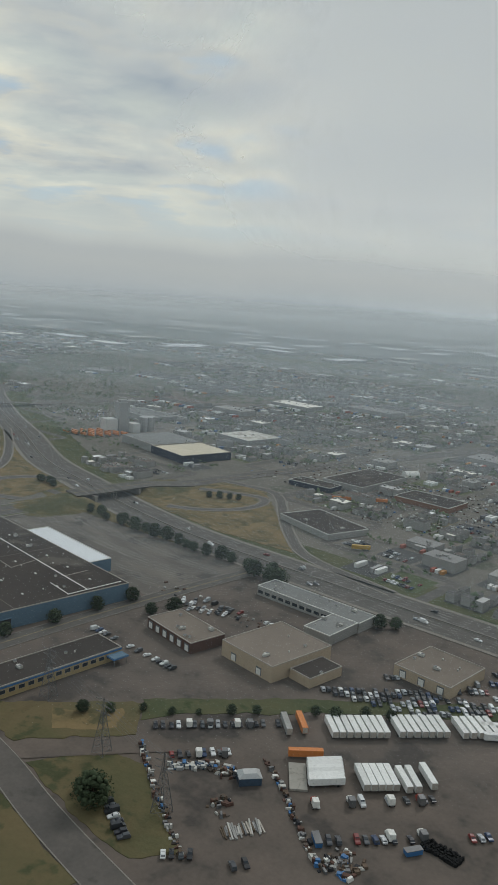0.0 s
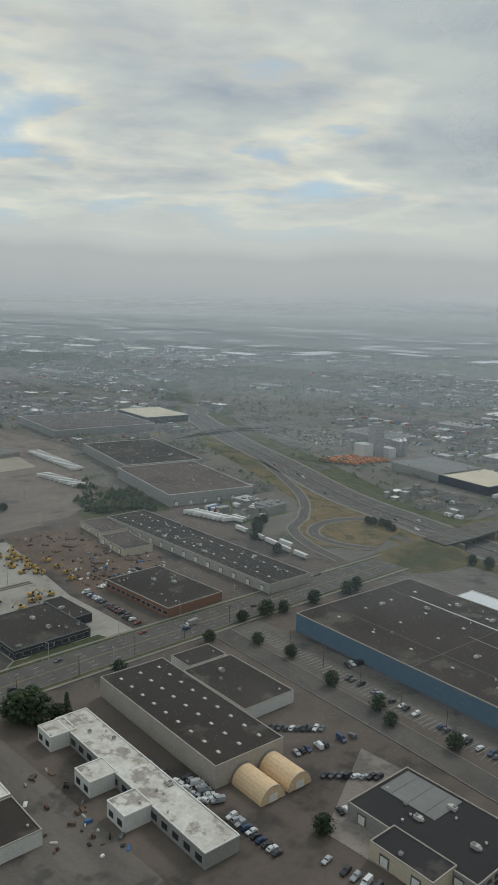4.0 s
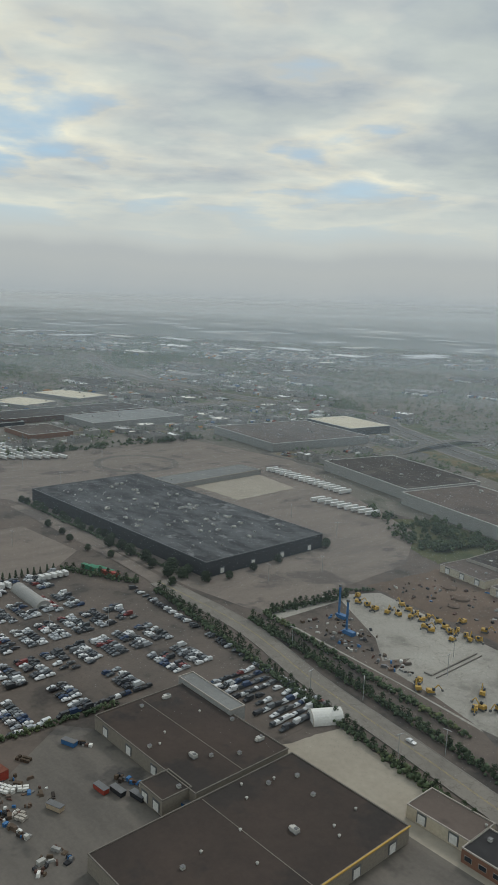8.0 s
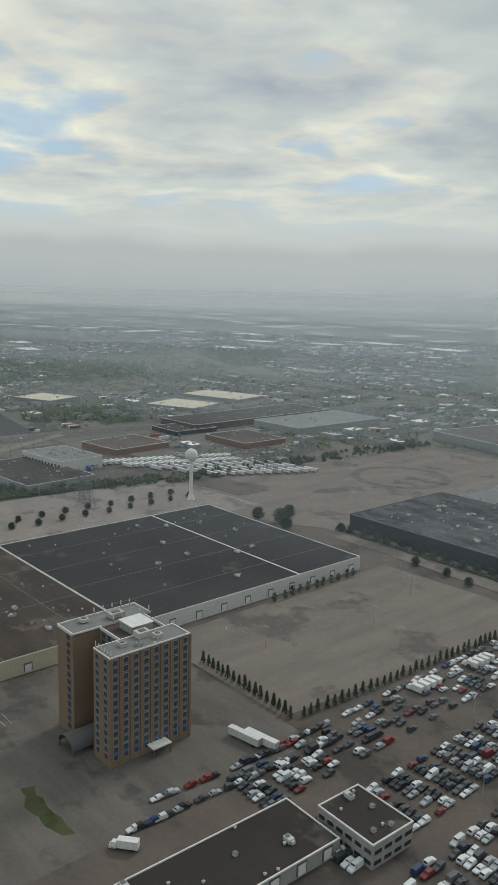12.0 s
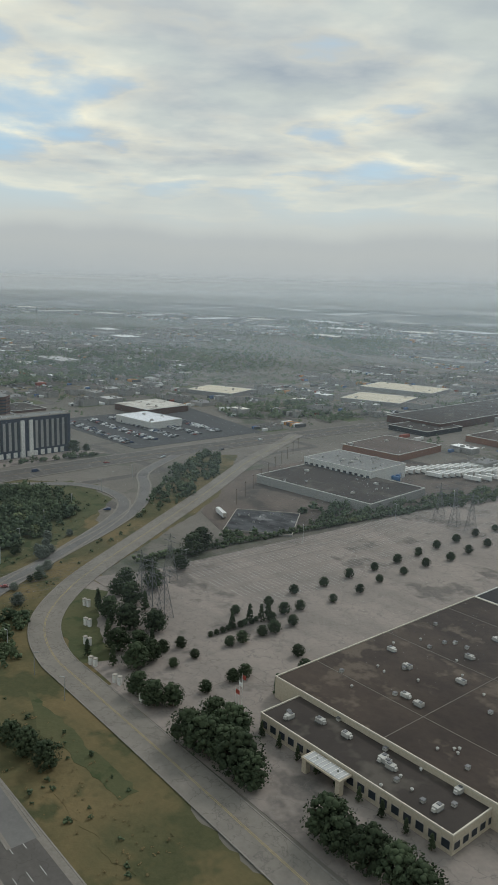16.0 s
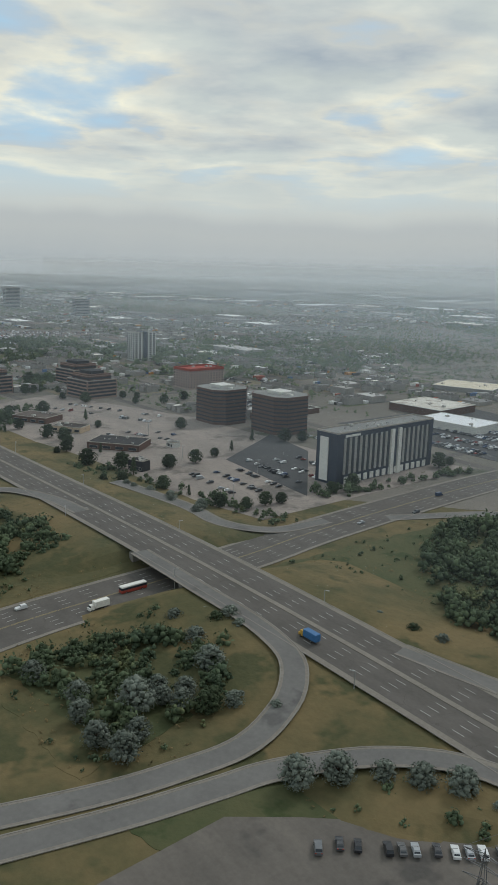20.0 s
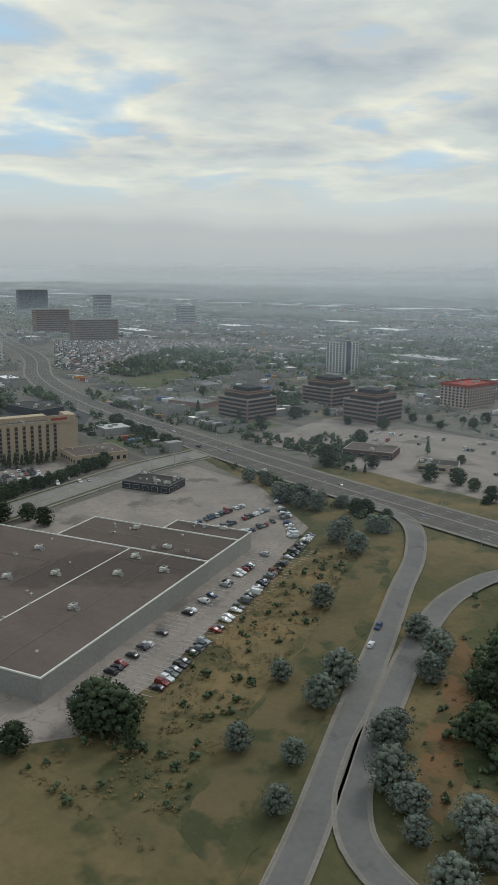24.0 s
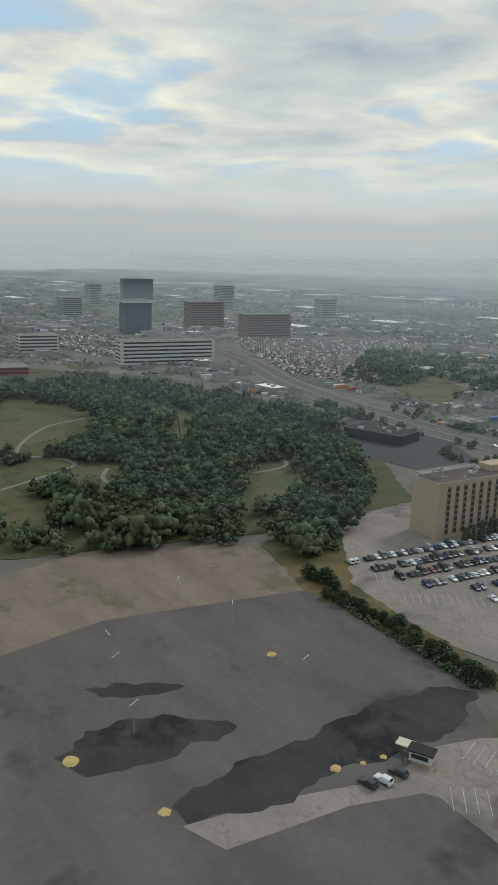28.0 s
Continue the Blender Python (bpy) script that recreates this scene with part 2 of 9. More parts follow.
material("wet_asphalt", (0.038, 0.036, 0.035), (0.066, 0.062, 0.059), scale=0.05, fine_scale=0.4, amount=1.6, spots=((0.022, 0.021, 0.021), 0.04, 0.52), wave=(1, 1.8, 1))
material("fairway", (0.076, 0.087, 0.042), (0.115, 0.102, 0.052), scale=0.03, fine_scale=0.4, amount=1.7, spots=((0.058, 0.07, 0.033), 0.04, 0.55), bump=0.3)
material("marking", (0.46, 0.45, 0.42), (0.28, 0.27, 0.25), scale=0.3, fine_scale=2.0, amount=1.4)
material("yellow_marking", (0.34, 0.27, 0.13), (0.25, 0.2, 0.11), scale=0.3, fine_scale=2.0)
material("shoulder", (0.215, 0.192, 0.163), (0.16, 0.143, 0.122), scale=0.1, fine_scale=1.0, amount=1.2)
material("kerb", (0.235, 0.214, 0.186), (0.17, 0.155, 0.135), scale=0.1, fine_scale=1.0, amount=1.2)
# roofs and walls
material("roof_red", (0.2, 0.075, 0.05), (0.13, 0.055, 0.04), scale=0.2, fine_scale=1.0)
material("rust_roof", (0.066, 0.05, 0.042), (0.042, 0.035, 0.031), scale=0.02, fine_scale=0.4, amount=1.4, spots=((0.036, 0.033, 0.031), 0.03, 0.55), vary=0.1)
material("tar_roof", (0.056, 0.047, 0.041), (0.036, 0.031, 0.028), scale=0.025, fine_scale=0.4, amount=1.1, spots=((0.095, 0.084, 0.07), 0.035, 0.56), vary=0.12)
material("gravel_roof", (0.2, 0.165, 0.135), (0.155, 0.128, 0.105), scale=0.06, fine_scale=0.7, amount=1.0, vary=0.08)
material("pale_asphalt", (0.225, 0.21, 0.19), (0.172, 0.16, 0.145), scale=0.04, fine_scale=0.5, amount=1.3, spots=((0.14, 0.13, 0.118), 0.03, 0.58), wave=(1, 2.5, 1))
material("pale_lot", (0.27, 0.23, 0.2), (0.195, 0.17, 0.15), scale=0.02, fine_scale=0.5, amount=1.7, spots=((0.11, 0.098, 0.088), 0.03, 0.56), wave=(1, 2.2, 1), crack=(0.1, (0.15, 0.134, 0.12), 0.3))
material("olive_roof", (0.075, 0.058, 0.047), (0.042, 0.034, 0.03), scale=0.022, fine_scale=0.4, amount=1.8, spots=((0.125, 0.1, 0.078), 0.045, 0.57), wave=(1, 1.8, 1))
material("rose_wall", (0.46, 0.35, 0.31), (0.4, 0.3, 0.265), scale=0.1, fine_scale=1.2)
material("brown_roof", (0.118, 0.093, 0.079), (0.085, 0.068, 0.058), scale=0.02, fine_scale=0.4, amount=1.6, spots=((0.062, 0.05, 0.044), 0.018, 0.55), vary=0.1, wave=(1, 2, 1))
material("black_roof", (0.034, 0.033, 0.034), (0.05, 0.047, 0.046), scale=0.02, fine_scale=0.4, amount=1.1, spots=((0.085, 0.077, 0.068), 0.045, 0.63))
material("mottled_roof", (0.028, 0.028, 0.03), (0.105, 0.106, 0.108), scale=0.05, fine_scale=0.3, amount=2.0, spots=((0.19, 0.19, 0.187), 0.05, 0.59), wave=(1, 2.0, 1))
material("grey_roof", (0.21, 0.21, 0.2), (0.16, 0.158, 0.15), scale=0.03, fine_scale=0.4, amount=1.0, vary=0.1)
material("white_roof", (0.6, 0.575, 0.52), (0.38, 0.345, 0.29), scale=0.08, fine_scale=0.5, amount=1.4, spots=((0.15, 0.115, 0.085), 0.09, 0.53))
material("clean_white_roof", (0.68, 0.69, 0.7), (0.6, 0.61, 0.62), scale=0.05, fine_scale=0.5)
material("cream_roof", (0.62, 0.55, 0.42), (0.5, 0.44, 0.34), scale=0.03, fine_scale=0.4, amount=0.8)
material("seam", (0.19, 0.17, 0.145), scale=0.2, fine_scale=1.5)
material("parapet", (0.4, 0.36, 0.31), (0.3, 0.27, 0.235), scale=0.1, fine_scale=1.0)
material("white_trim", (0.7, 0.68, 0.63), (0.58, 0.56, 0.52), scale=0.15, fine_scale=1.0)
material("cream_trim", (0.6, 0.55, 0.45), (0.5, 0.455, 0.37), scale=0.15, fine_scale=1.0)
material("blue_wall", (0.115, 0.175, 0.23), (0.095, 0.15, 0.2), scale=0.15, fine_scale=1.2)
material("grey_wall", (0.31, 0.3, 0.28), (0.25, 0.24, 0.225), scale=0.1, fine_scale=1.0, vary=0.1)
material("shop_wall", (0.27, 0.235, 0.19), (0.2, 0.175, 0.145), scale=0.1, fine_scale=1.0)
material("tan_wall", (0.44, 0.345, 0.245), (0.38, 0.3, 0.21), scale=0.1, fine_scale=1.2)
material("cream_wall", (0.52, 0.45, 0.34), (0.44, 0.38, 0.29), scale=0.1, fine_scale=1.2)
material("white_wall", (0.58, 0.57, 0.53), (0.48, 0.47, 0.44), scale=0.12, fine_scale=1.2)
material("brick_wall", (0.235, 0.125, 0.085), (0.18, 0.098, 0.068), scale=0.2, fine_scale=2.0)
material("tan_brick", (0.25, 0.18, 0.125), (0.19, 0.138, 0.1), scale=0.15, fine_scale=2.0)
material("yellow_brick", (0.38, 0.29, 0.15), (0.3, 0.23, 0.12), scale=0.15, fine_scale=2.0)
material("black_wall", (0.035, 0.035, 0.038), (0.05, 0.05, 0.053), scale=0.15, fine_scale=1.2)
material("navy_wall", (0.035, 0.042, 0.06), (0.05, 0.058, 0.078), scale=0.1, fine_scale=1.2)
material("brown_facade", (0.12, 0.067, 0.052), (0.08, 0.057, 0.048), scale=0.15, fine_scale=1.5)
material("far_wall", (0.26, 0.25, 0.23), (0.2, 0.19, 0.18), scale=0.05, fine_scale=0.3, vary=0.25)
material("pink_wall", (0.28, 0.19, 0.155), (0.235, 0.16, 0.13), scale=0.1, fine_scale=1.2)
material("red_roof", (0.33, 0.075, 0.055), scale=0.2, fine_scale=1.2)
material("glass", (0.03, 0.036, 0.043), (0.045, 0.053, 0.062), rough=0.12, scale=0.25, fine_scale=0.6)
material("blue_glass", (0.06, 0.09, 0.13), (0.035, 0.05, 0.07), rough=0.12, scale=0.2, fine_scale=0.6)
material("metal", (0.42, 0.42, 0.41), rough=0.5, scale=0.5, fine_scale=3.0, metal=0.4)
material("unit_metal", (0.46, 0.44, 0.40), (0.36, 0.345, 0.31), rough=0.6, scale=0.4, fine_scale=2.0, vary=0.15)
material("steel", (0.16, 0.16, 0.16), rough=0.55, scale=0.5, fine_scale=3.0, metal=0.3)
material("wood_pole", (0.12, 0.09, 0.065), rough=0.9, scale=1.0, fine_scale=4.0)
material("rubber", (0.02, 0.02, 0.02), rough=0.9, scale=1.0, fine_scale=5.0)
material("trailer_white", (0.66, 0.65, 0.62), (0.56, 0.55, 0.52), rough=0.5, scale=0.2, fine_scale=1.0, vary=0.1)
material("tent_cream", (0.66, 0.47, 0.28), (0.6, 0.43, 0.26), rough=0.7, scale=0.2, fine_scale=1.0)
material("orange_paint", (0.56, 0.19, 0.045), (0.46, 0.15, 0.04), rough=0.5, scale=0.2, fine_scale=1.0)
material("machine_yellow", (0.46, 0.29, 0.055), (0.36, 0.22, 0.05), rough=0.6, scale=0.4, fine_scale=2.0)
material("red_paint", (0.35, 0.06, 0.04), rough=0.5, scale=0.3, fine_scale=2.0)
material("green_paint", (0.03, 0.2, 0.1), rough=0.5, scale=0.3, fine_scale=2.0)
material("blue_paint", (0.05, 0.15, 0.32), rough=0.5, scale=0.3, fine_scale=2.0)
material("bark", (0.09, 0.068, 0.05), rough=0.95, scale=0.5, fine_scale=4.0)
material("leaves", (0.052, 0.067, 0.036), (0.03, 0.042, 0.025), rough=0.85, scale=0.12, fine_scale=1.0, amount=1.2, vary=0.3)
material("wood_leaves", (0.092, 0.116, 0.062), (0.052, 0.073, 0.046), rough=0.85, scale=0.03, fine_scale=0.7, amount=1.3, spots=((0.135, 0.145, 0.068), 0.05, 0.58), island=0.4)
material("silver_leaves", (0.155, 0.172, 0.142), (0.095, 0.11, 0.088), rough=0.85, scale=0.2, fine_scale=1.0, amount=1.0, vary=0.2)
material("purple_leaves", (0.05, 0.03, 0.033), (0.035, 0.024, 0.025), rough=0.8, scale=0.2, fine_scale=1.0)
palette("car_paint", [(0.6, 0.6, 0.59), (0.028, 0.028, 0.03), (0.05, 0.05, 0.054), (0.3, 0.31, 0.32), (0.62, 0.62, 0.61), (0.06, 0.063, 0.07), (0.032, 0.034, 0.038), (0.13, 0.135, 0.14), (0.03, 0.05, 0.1), (0.56, 0.56, 0.55), (0.04, 0.04, 0.044), (0.17, 0.032, 0.028), (0.36, 0.37, 0.38), (0.62, 0.61, 0.6), (0.035, 0.035, 0.04), (0.1, 0.1, 0.1), (0.026, 0.027, 0.03), (0.055, 0.06, 0.065)], rough=0.3)
palette("car_paint_thing", [(0.6, 0.6, 0.59), (0.03, 0.03, 0.033), (0.3, 0.31, 0.32), (0.62, 0.62, 0.61), (0.06, 0.062, 0.066), (0.13, 0.135, 0.14), (0.028, 0.05, 0.11), (0.56, 0.56, 0.55), (0.04, 0.04, 0.044), (0.19, 0.03, 0.026), (0.035, 0.036, 0.04), (0.4, 0.41, 0.42)], rough=0.3, source="object")
palette("far_roofs", [(0.1, 0.095, 0.09), (0.3, 0.29, 0.27), (0.075, 0.068, 0.063), (0.16, 0.135, 0.115), (0.12, 0.1, 0.088), (0.2, 0.195, 0.19), (0.8, 0.79, 0.76), (0.08, 0.073, 0.067), (0.15, 0.125, 0.11), (0.42, 0.41, 0.39), (0.07, 0.065, 0.06), (0.11, 0.105, 0.1), (0.24, 0.23, 0.22), (0.74, 0.7, 0.62)], rough=0.85, spec=0.1)
palette("far_goods", [(0.66, 0.65, 0.62), (0.6, 0.59, 0.56), (0.3, 0.29, 0.28), (0.68, 0.67, 0.64), (0.1, 0.1, 0.1), (0.5, 0.49, 0.46), (0.66, 0.66, 0.64), (0.3, 0.09, 0.06), (0.1, 0.16, 0.28), (0.62, 0.6, 0.57), (0.05, 0.05, 0.05), (0.45, 0.22, 0.07)], rough=0.6, spec=0.2)
palette("far_fields", [(0.1, 0.11, 0.06), (0.12, 0.112, 0.1), (0.08, 0.095, 0.048), (0.14, 0.128, 0.112), (0.11, 0.098, 0.08), (0.085, 0.083, 0.08), (0.16, 0.135, 0.09), (0.075, 0.073, 0.07)], rough=0.9, spec=0.1)

# ---- building blocks ----


def rise_main(x, y):
    """Height of the highway over its crossing, in metres."""
    return 6.2 * math.exp(-((x + 1545) / 225) ** 2)


def rise_slope(x, y):
    """The same, falling off to the sides, for ramps and banks."""
    k = min(1.0, max(0.0, (75 - abs(y + 363)) / 55))
    return rise_main(x, y) * k * k * (3 - 2 * k)


def rise_over(x, y):
    return 7.2 * math.exp(-((y - 452) / 75) ** 4)


def rise_far(x, y):
    return 6.0 * math.exp(-((y - 645) / 60) ** 4)



class Shape:
    """Collects boxes, prisms and sheets into one mesh with material slots."""

    def __init__(self):
        self.v, self.f, self.m, self.slots = [], [], [], []

    def slot(self, mat):
        if mat not in self.slots:
            self.slots.append(mat)
        return self.slots.index(mat)

    def add(self, verts, faces, mat):
        base, k = len(self.v), self.slot(mat)
        self.v.extend(verts)
        self.f.extend([tuple(i + base for i in f) for f in faces])
        self.m.extend([k] * len(faces))

    def box(self, cx, cy, z0, w, d, h, mat, ang=0.0, taper=1.0, top=None):
        c, s = math.cos(radians(ang)), math.sin(radians(ang))
        vs = []
        for z, k in ((z0, 1.0), (z0 + h, taper)):
            for sx, sy in ((-1, -1), (1, -1), (1, 1), (-1, 1)):
                x, y = sx * w / 2 * k, sy * d / 2 * k
                vs.append((cx + x * c - y * s, cy + x * s + y * c, z))
        if top is None:
            self.add(vs, [(0, 3, 2, 1), (4, 5, 6, 7), (0, 1, 5, 4), (1, 2, 6, 5), (2, 3, 7, 6), (3, 0, 4, 7)], mat)
        else:
            self.add(vs, [(0, 1, 5, 4), (1, 2, 6, 5), (2, 3, 7, 6), (3, 0, 4, 7)], mat)
            self.add(vs[4:], [(0, 1, 2, 3)], top)
        return self

    def prism(self, pts, z0, z1, mat):
        n = len(pts)
        area = sum(pts[i][0] * pts[(i + 1) % n][1] - pts[(i + 1) % n][0] * pts[i][1] for i in range(n))
        if area < 0:
            pts = pts[::-1]
        vs = [(x, y, z0) for x, y in pts] + [(x, y, z1) for x, y in pts]
        self.add(vs, [tuple(range(n, 2 * n))] + [(i, (i + 1) % n, n + (i + 1) % n, n + i) for i in range(n)], mat)
        return self

    def tube(self, p, q, r0, r1, mat, n=8, caps=True):
        p, q = Vector(p), Vector(q)
        a = (q - p).normalized()
        u = a.orthogonal().normalized()
        w = a.cross(u)
        vs = []
        for o, r in ((p, r0), (q, r1)):
            for i in range(n):
                t = 2 * math.pi * i / n
                vs.append(tuple(o + u * (r * math.cos(t)) + w * (r * math.sin(t))))
        fs = [(i, (i + 1) % n, n + (i + 1) % n, n + i) for i in range(n)]
        if caps:
            fs += [tuple(range(n - 1, -1, -1)), tuple(range(n, 2 * n))]
        self.add(vs, fs, mat)
        return self

    def mesh(self, name):
        me = bpy.data.meshes.new(name)
        me.from_pydata(self.v, [], self.f)
        for mat in self.slots:
            me.materials.append(M[mat])
        if len(self.slots) > 1:
            me.polygons.foreach_set("material_index", self.m)
        me.update()
        return me


def thing(name, shape=None, label="", category="", group="", kind="", at=None):
    ob = new(name, shape.mesh(name) if shape else None)
    if at is not None:
        ob.matrix_basis = at
    return tagged(ob, label, category, group, kind)


def part(name, shape, parent, label="", at=None):
    ob = new(name, shape if isinstance(shape, bpy.types.Mesh) else shape.mesh(name))
    ob.parent = parent
    if at is not None:
        ob.matrix_basis = at
    if label:
        ob["label"] = label
    return ob


OCC, CELL, PATCHES = {}, 80.0, []  # taken ground in cells: centre, half sizes and turn, so that scattered things keep off


def taken(x, y, pad=0.0):
    for i in range(int((x - pad) // CELL), int((x + pad) // CELL) + 1):
        for j in range(int((y - pad) // CELL), int((y + pad) // CELL) + 1):
            for cx, cy, hw, hd, c, s in OCC.get((i, j), ()):
                dx, dy = x - cx, y - cy
                if abs(dx * c + dy * s) < hw + pad and abs(-dx * s + dy * c) < hd + pad:
                    return True
    return False


def take(cx, cy, w, d, ang=0.0):
    c, s = math.cos(radians(ang)), math.sin(radians(ang))
    rx, ry = (abs(w * c) + abs(d * s)) / 2, (abs(w * s) + abs(d * c)) / 2
    for i in range(int((cx - rx) // CELL), int((cx + rx) // CELL) + 1):
        for j in range(int((cy - ry) // CELL), int((cy + ry) // CELL) + 1):
            OCC.setdefault((i, j), []).append((cx, cy, w / 2, d / 2, c, s))


def inside(x, y, poly):
    n, hit = len(poly), False
    for i in range(n):
        (x0, y0), (x1, y1) = poly[i], poly[(i + 1) % n]
        if (y0 > y) != (y1 > y) and x < (x1 - x0) * (y - y0) / (y1 - y0) + x0:
            hit = not hit
    return hit


def on_patch(x, y):
    return any(a <= x <= b and c <= y <= d and inside(x, y, poly) for a, b, c, d, poly in PATCHES)


def smooth_line(pts, step=6.0):
    """A flowing line through a few points."""
    P = [Vector(p) for p in pts]
    P = [P[0] * 2 - P[1]] + P + [P[-1] * 2 - P[-2]]
    out = []
    for i in range(1, len(P) - 2):
        a, b, c, d = P[i - 1], P[i], P[i + 1], P[i + 2]
        n = max(1, int((c - b).length / step))
        for k in range(n):
            t = k / n
            out.append(0.5 * ((2 * b) + (c - a) * t + (2 * a - 5 * b + 4 * c - d) * t * t + (3 * b - a - 3 * c + d) * t ** 3))
    out.append(P[-2])
    return out


def ribbon(sh, pts, z, off0, off1, mat, dash=None, thick=0.0, zs=None):
    """A band between two offsets from a line; dash: (length, gap)."""
    run, verts, faces = 0.0, [], []
    for i, p in enumerate(pts):
        t = (pts[min(i + 1, len(pts) - 1)] - pts[max(i - 1, 0)]).normalized()
        nrm = Vector((-t.y, t.x))
        h = z + (zs[i] if zs else 0.0)
        verts += [(*(p + nrm * off0), h), (*(p + nrm * off1), h)]
        if thick:
            verts += [(*(p + nrm * off0), h - thick), (*(p + nrm * off1), h - thick)]
    k = 4 if thick else 2
    for i in range(len(pts) - 1):
        run += (pts[i + 1] - pts[i]).length
        if dash and run % sum(dash) > dash[0]:
            continue
        a, b = i * k, (i + 1) * k
        faces.append((a, b, b + 1, a + 1) if off1 < off0 else (a, a + 1, b + 1, b))
        if thick:
            faces += [(a, a + 2, b + 2, b), (a + 1, b + 1, b + 3, a + 3), (a + 2, a + 3, b + 3, b + 2)]
    sh.add(verts, faces, mat)


LAYERS = [0]


RAGGED = {"grass", "meadow", "dry_grass", "golden_grass", "rust_grass", "fairway", "wet_asphalt", "bare_soil", "dirt", "sand"}


def ragged(pts, reach):
    """The outline broken up by uneven bites, as grass and stains end."""
    out = []
    for (x0, y0), (x1, y1) in zip(pts, pts[1:] + pts[:1]):
        d = math.hypot(x1 - x0, y1 - y0)
        n = max(1, int(d / 2.5))
        for i in range(n):
            x, y = x0 + (x1 - x0) * i / n, y0 + (y1 - y0) * i / n
            k = reach * (noise.noise(Vector((x / 9, y / 9, 2.0))) + 0.6 * noise.noise(Vector((x / 3.5, y / 3.5, 7.0)))) * min(1.0, d / 12)
            out.append((x - (y1 - y0) / d * k, y + (x1 - x0) / d * k))
    return out


def patch(name, pts, z, mat, label, category="ground"):
    """A flat piece of ground with a low edge; each lies a hair above the one before."""
    LAYERS[0] += 1
    z = 0.05 + 0.003 * LAYERS[0]
    xs, ys = [p[0] for p in pts], [p[1] for p in pts]
    flat = pts
    if mat in RAGGED:
        pts = ragged(pts, 3.2 if mat == "wet_asphalt" else 2.2)
    PATCHES.append((min(xs), max(xs), min(ys), max(ys), flat))
    return thing(name, Shape().prism(pts, z - 0.2, z, mat), label, category, kind="structure")


def block(x0, y0, x1, y1):
    return [(x0, y0), (x1, y0), (x1, y1), (x0, y1)]


def road(name, pts, width, z, mat, label, lanes=2, divided=False, kerb=True, zs=None, thick=0.0, shoulder=0.0, median=0.0, walks=0.0):
    """Road with lane lines, edge lines and kerbs as parts."""
    line = smooth_line(pts, 4.0)
    hs = None
    if zs:
        hs = [zs(p.x, p.y) for p in line]
    sh = Shape()
    ribbon(sh, line, z, width / 2, -width / 2, mat, zs=hs, thick=thick)
    ob = thing(name, sh, label, "road", kind="structure")
    marks = Shape()
    lane = width / lanes
    for i in range(1, lanes):
        o = -width / 2 + i * lane
        if i * 2 == lanes:
            for k in (-0.25, 0.25):
                ribbon(marks, line, z + 0.03, o + k + 0.1, o + k - 0.1, "yellow_marking", zs=hs)
        else:
            ribbon(marks, line, z + 0.03, o + 0.1, o - 0.1, "marking", dash=(4, 9), zs=hs)
    part("lane_marking", marks, ob, "worn white and yellow paint lines")
    for side in (-1, 1):
        if shoulder:
            k = Shape()
            o = side * (width / 2 + shoulder / 2)
            ribbon(k, line, z + 0.02, o + shoulder / 2, o - shoulder / 2, "shoulder", zs=hs)
            part("shoulder", k, ob, "pale concrete road shoulder")
        if walks:
            k = Shape()
            o = side * (width / 2 + walks)
            ribbon(k, line, z + 0.06, o + 0.9, o - 0.9, "kerb", zs=hs, thick=0.2)
            part("footway", k, ob, "narrow pale concrete footway")
            k = Shape()
            o = side * (width / 2 + walks / 2 + 0.3)
            ribbon(k, line, z + 0.03, o + walks / 2 - 0.6, o - walks / 2 + 0.6, "grass", zs=hs)
            part("verge", k, ob, "strip of worn grass")
    if median:
        k = Shape()
        ribbon(k, line, z + 0.16, median / 2, -median / 2, "shoulder", zs=hs, thick=0.2)
        part("median", k, ob, "raised pale concrete median")
    if kerb:
        for side in (-1, 1):
            k = Shape()
            o = side * (width / 2 + 0.25 + shoulder)
            ribbon(k, line, z + 0.1, o + 0.22, o - 0.22, "kerb", zs=hs, thick=0.25)
            part("kerb", k, ob)
    for p, q in zip(line[::5], line[5::5]):
        c = (p + q) / 2
        take(c.x, c.y, (q - p).length + 4, width + 2, math.degrees(math.atan2((q - p).y, (q - p).x)))
    return ob


random.seed(5)
UNIT_MESH = {}


def unit_mesh(k):
    """Rooftop plant: a cabinet with a fan cowl, a low vent, a skylight dome or a pipe."""
    if k in UNIT_MESH:
        return UNIT_MESH[k]
    s = Shape()
    if k == "cabinet":
        s.box(0, 0, 0, 3.2, 2.2, 0.25, "steel").box(0, 0, 0.25, 3.0, 2.0, 1.25, "unit_metal").box(0.6, 0, 1.5, 1.2, 1.2, 0.25, "steel").box(-1.9, 0, 0.3, 0.9, 1.4, 0.9, "unit_metal", taper=0.8)
    elif k == "vent":
        s.tube((0, 0, 0), (0, 0, 0.7), 0.35, 0.35, "unit_metal").tube((0, 0, 0.7), (0, 0, 1.0), 0.6, 0.25, "unit_metal")
    elif k == "skylight":
        s.box(0, 0, 0, 1.9, 1.3, 0.3, "unit_metal").box(0, 0, 0.3, 1.7, 1.1, 0.3, "white_trim", taper=0.6)
    else:
        s.box(0, 0, 0, 1.3, 1.3, 0.9, "unit_metal").box(0, 0, 0.9, 1.5, 1.5, 0.12, "steel")
    UNIT_MESH[k] = s.mesh("rooftop_unit")
    return UNIT_MESH[k]


SHARED = {}


def shared(key, make):
    if key not in SHARED:
        SHARED[key] = make()
    return SHARED[key]


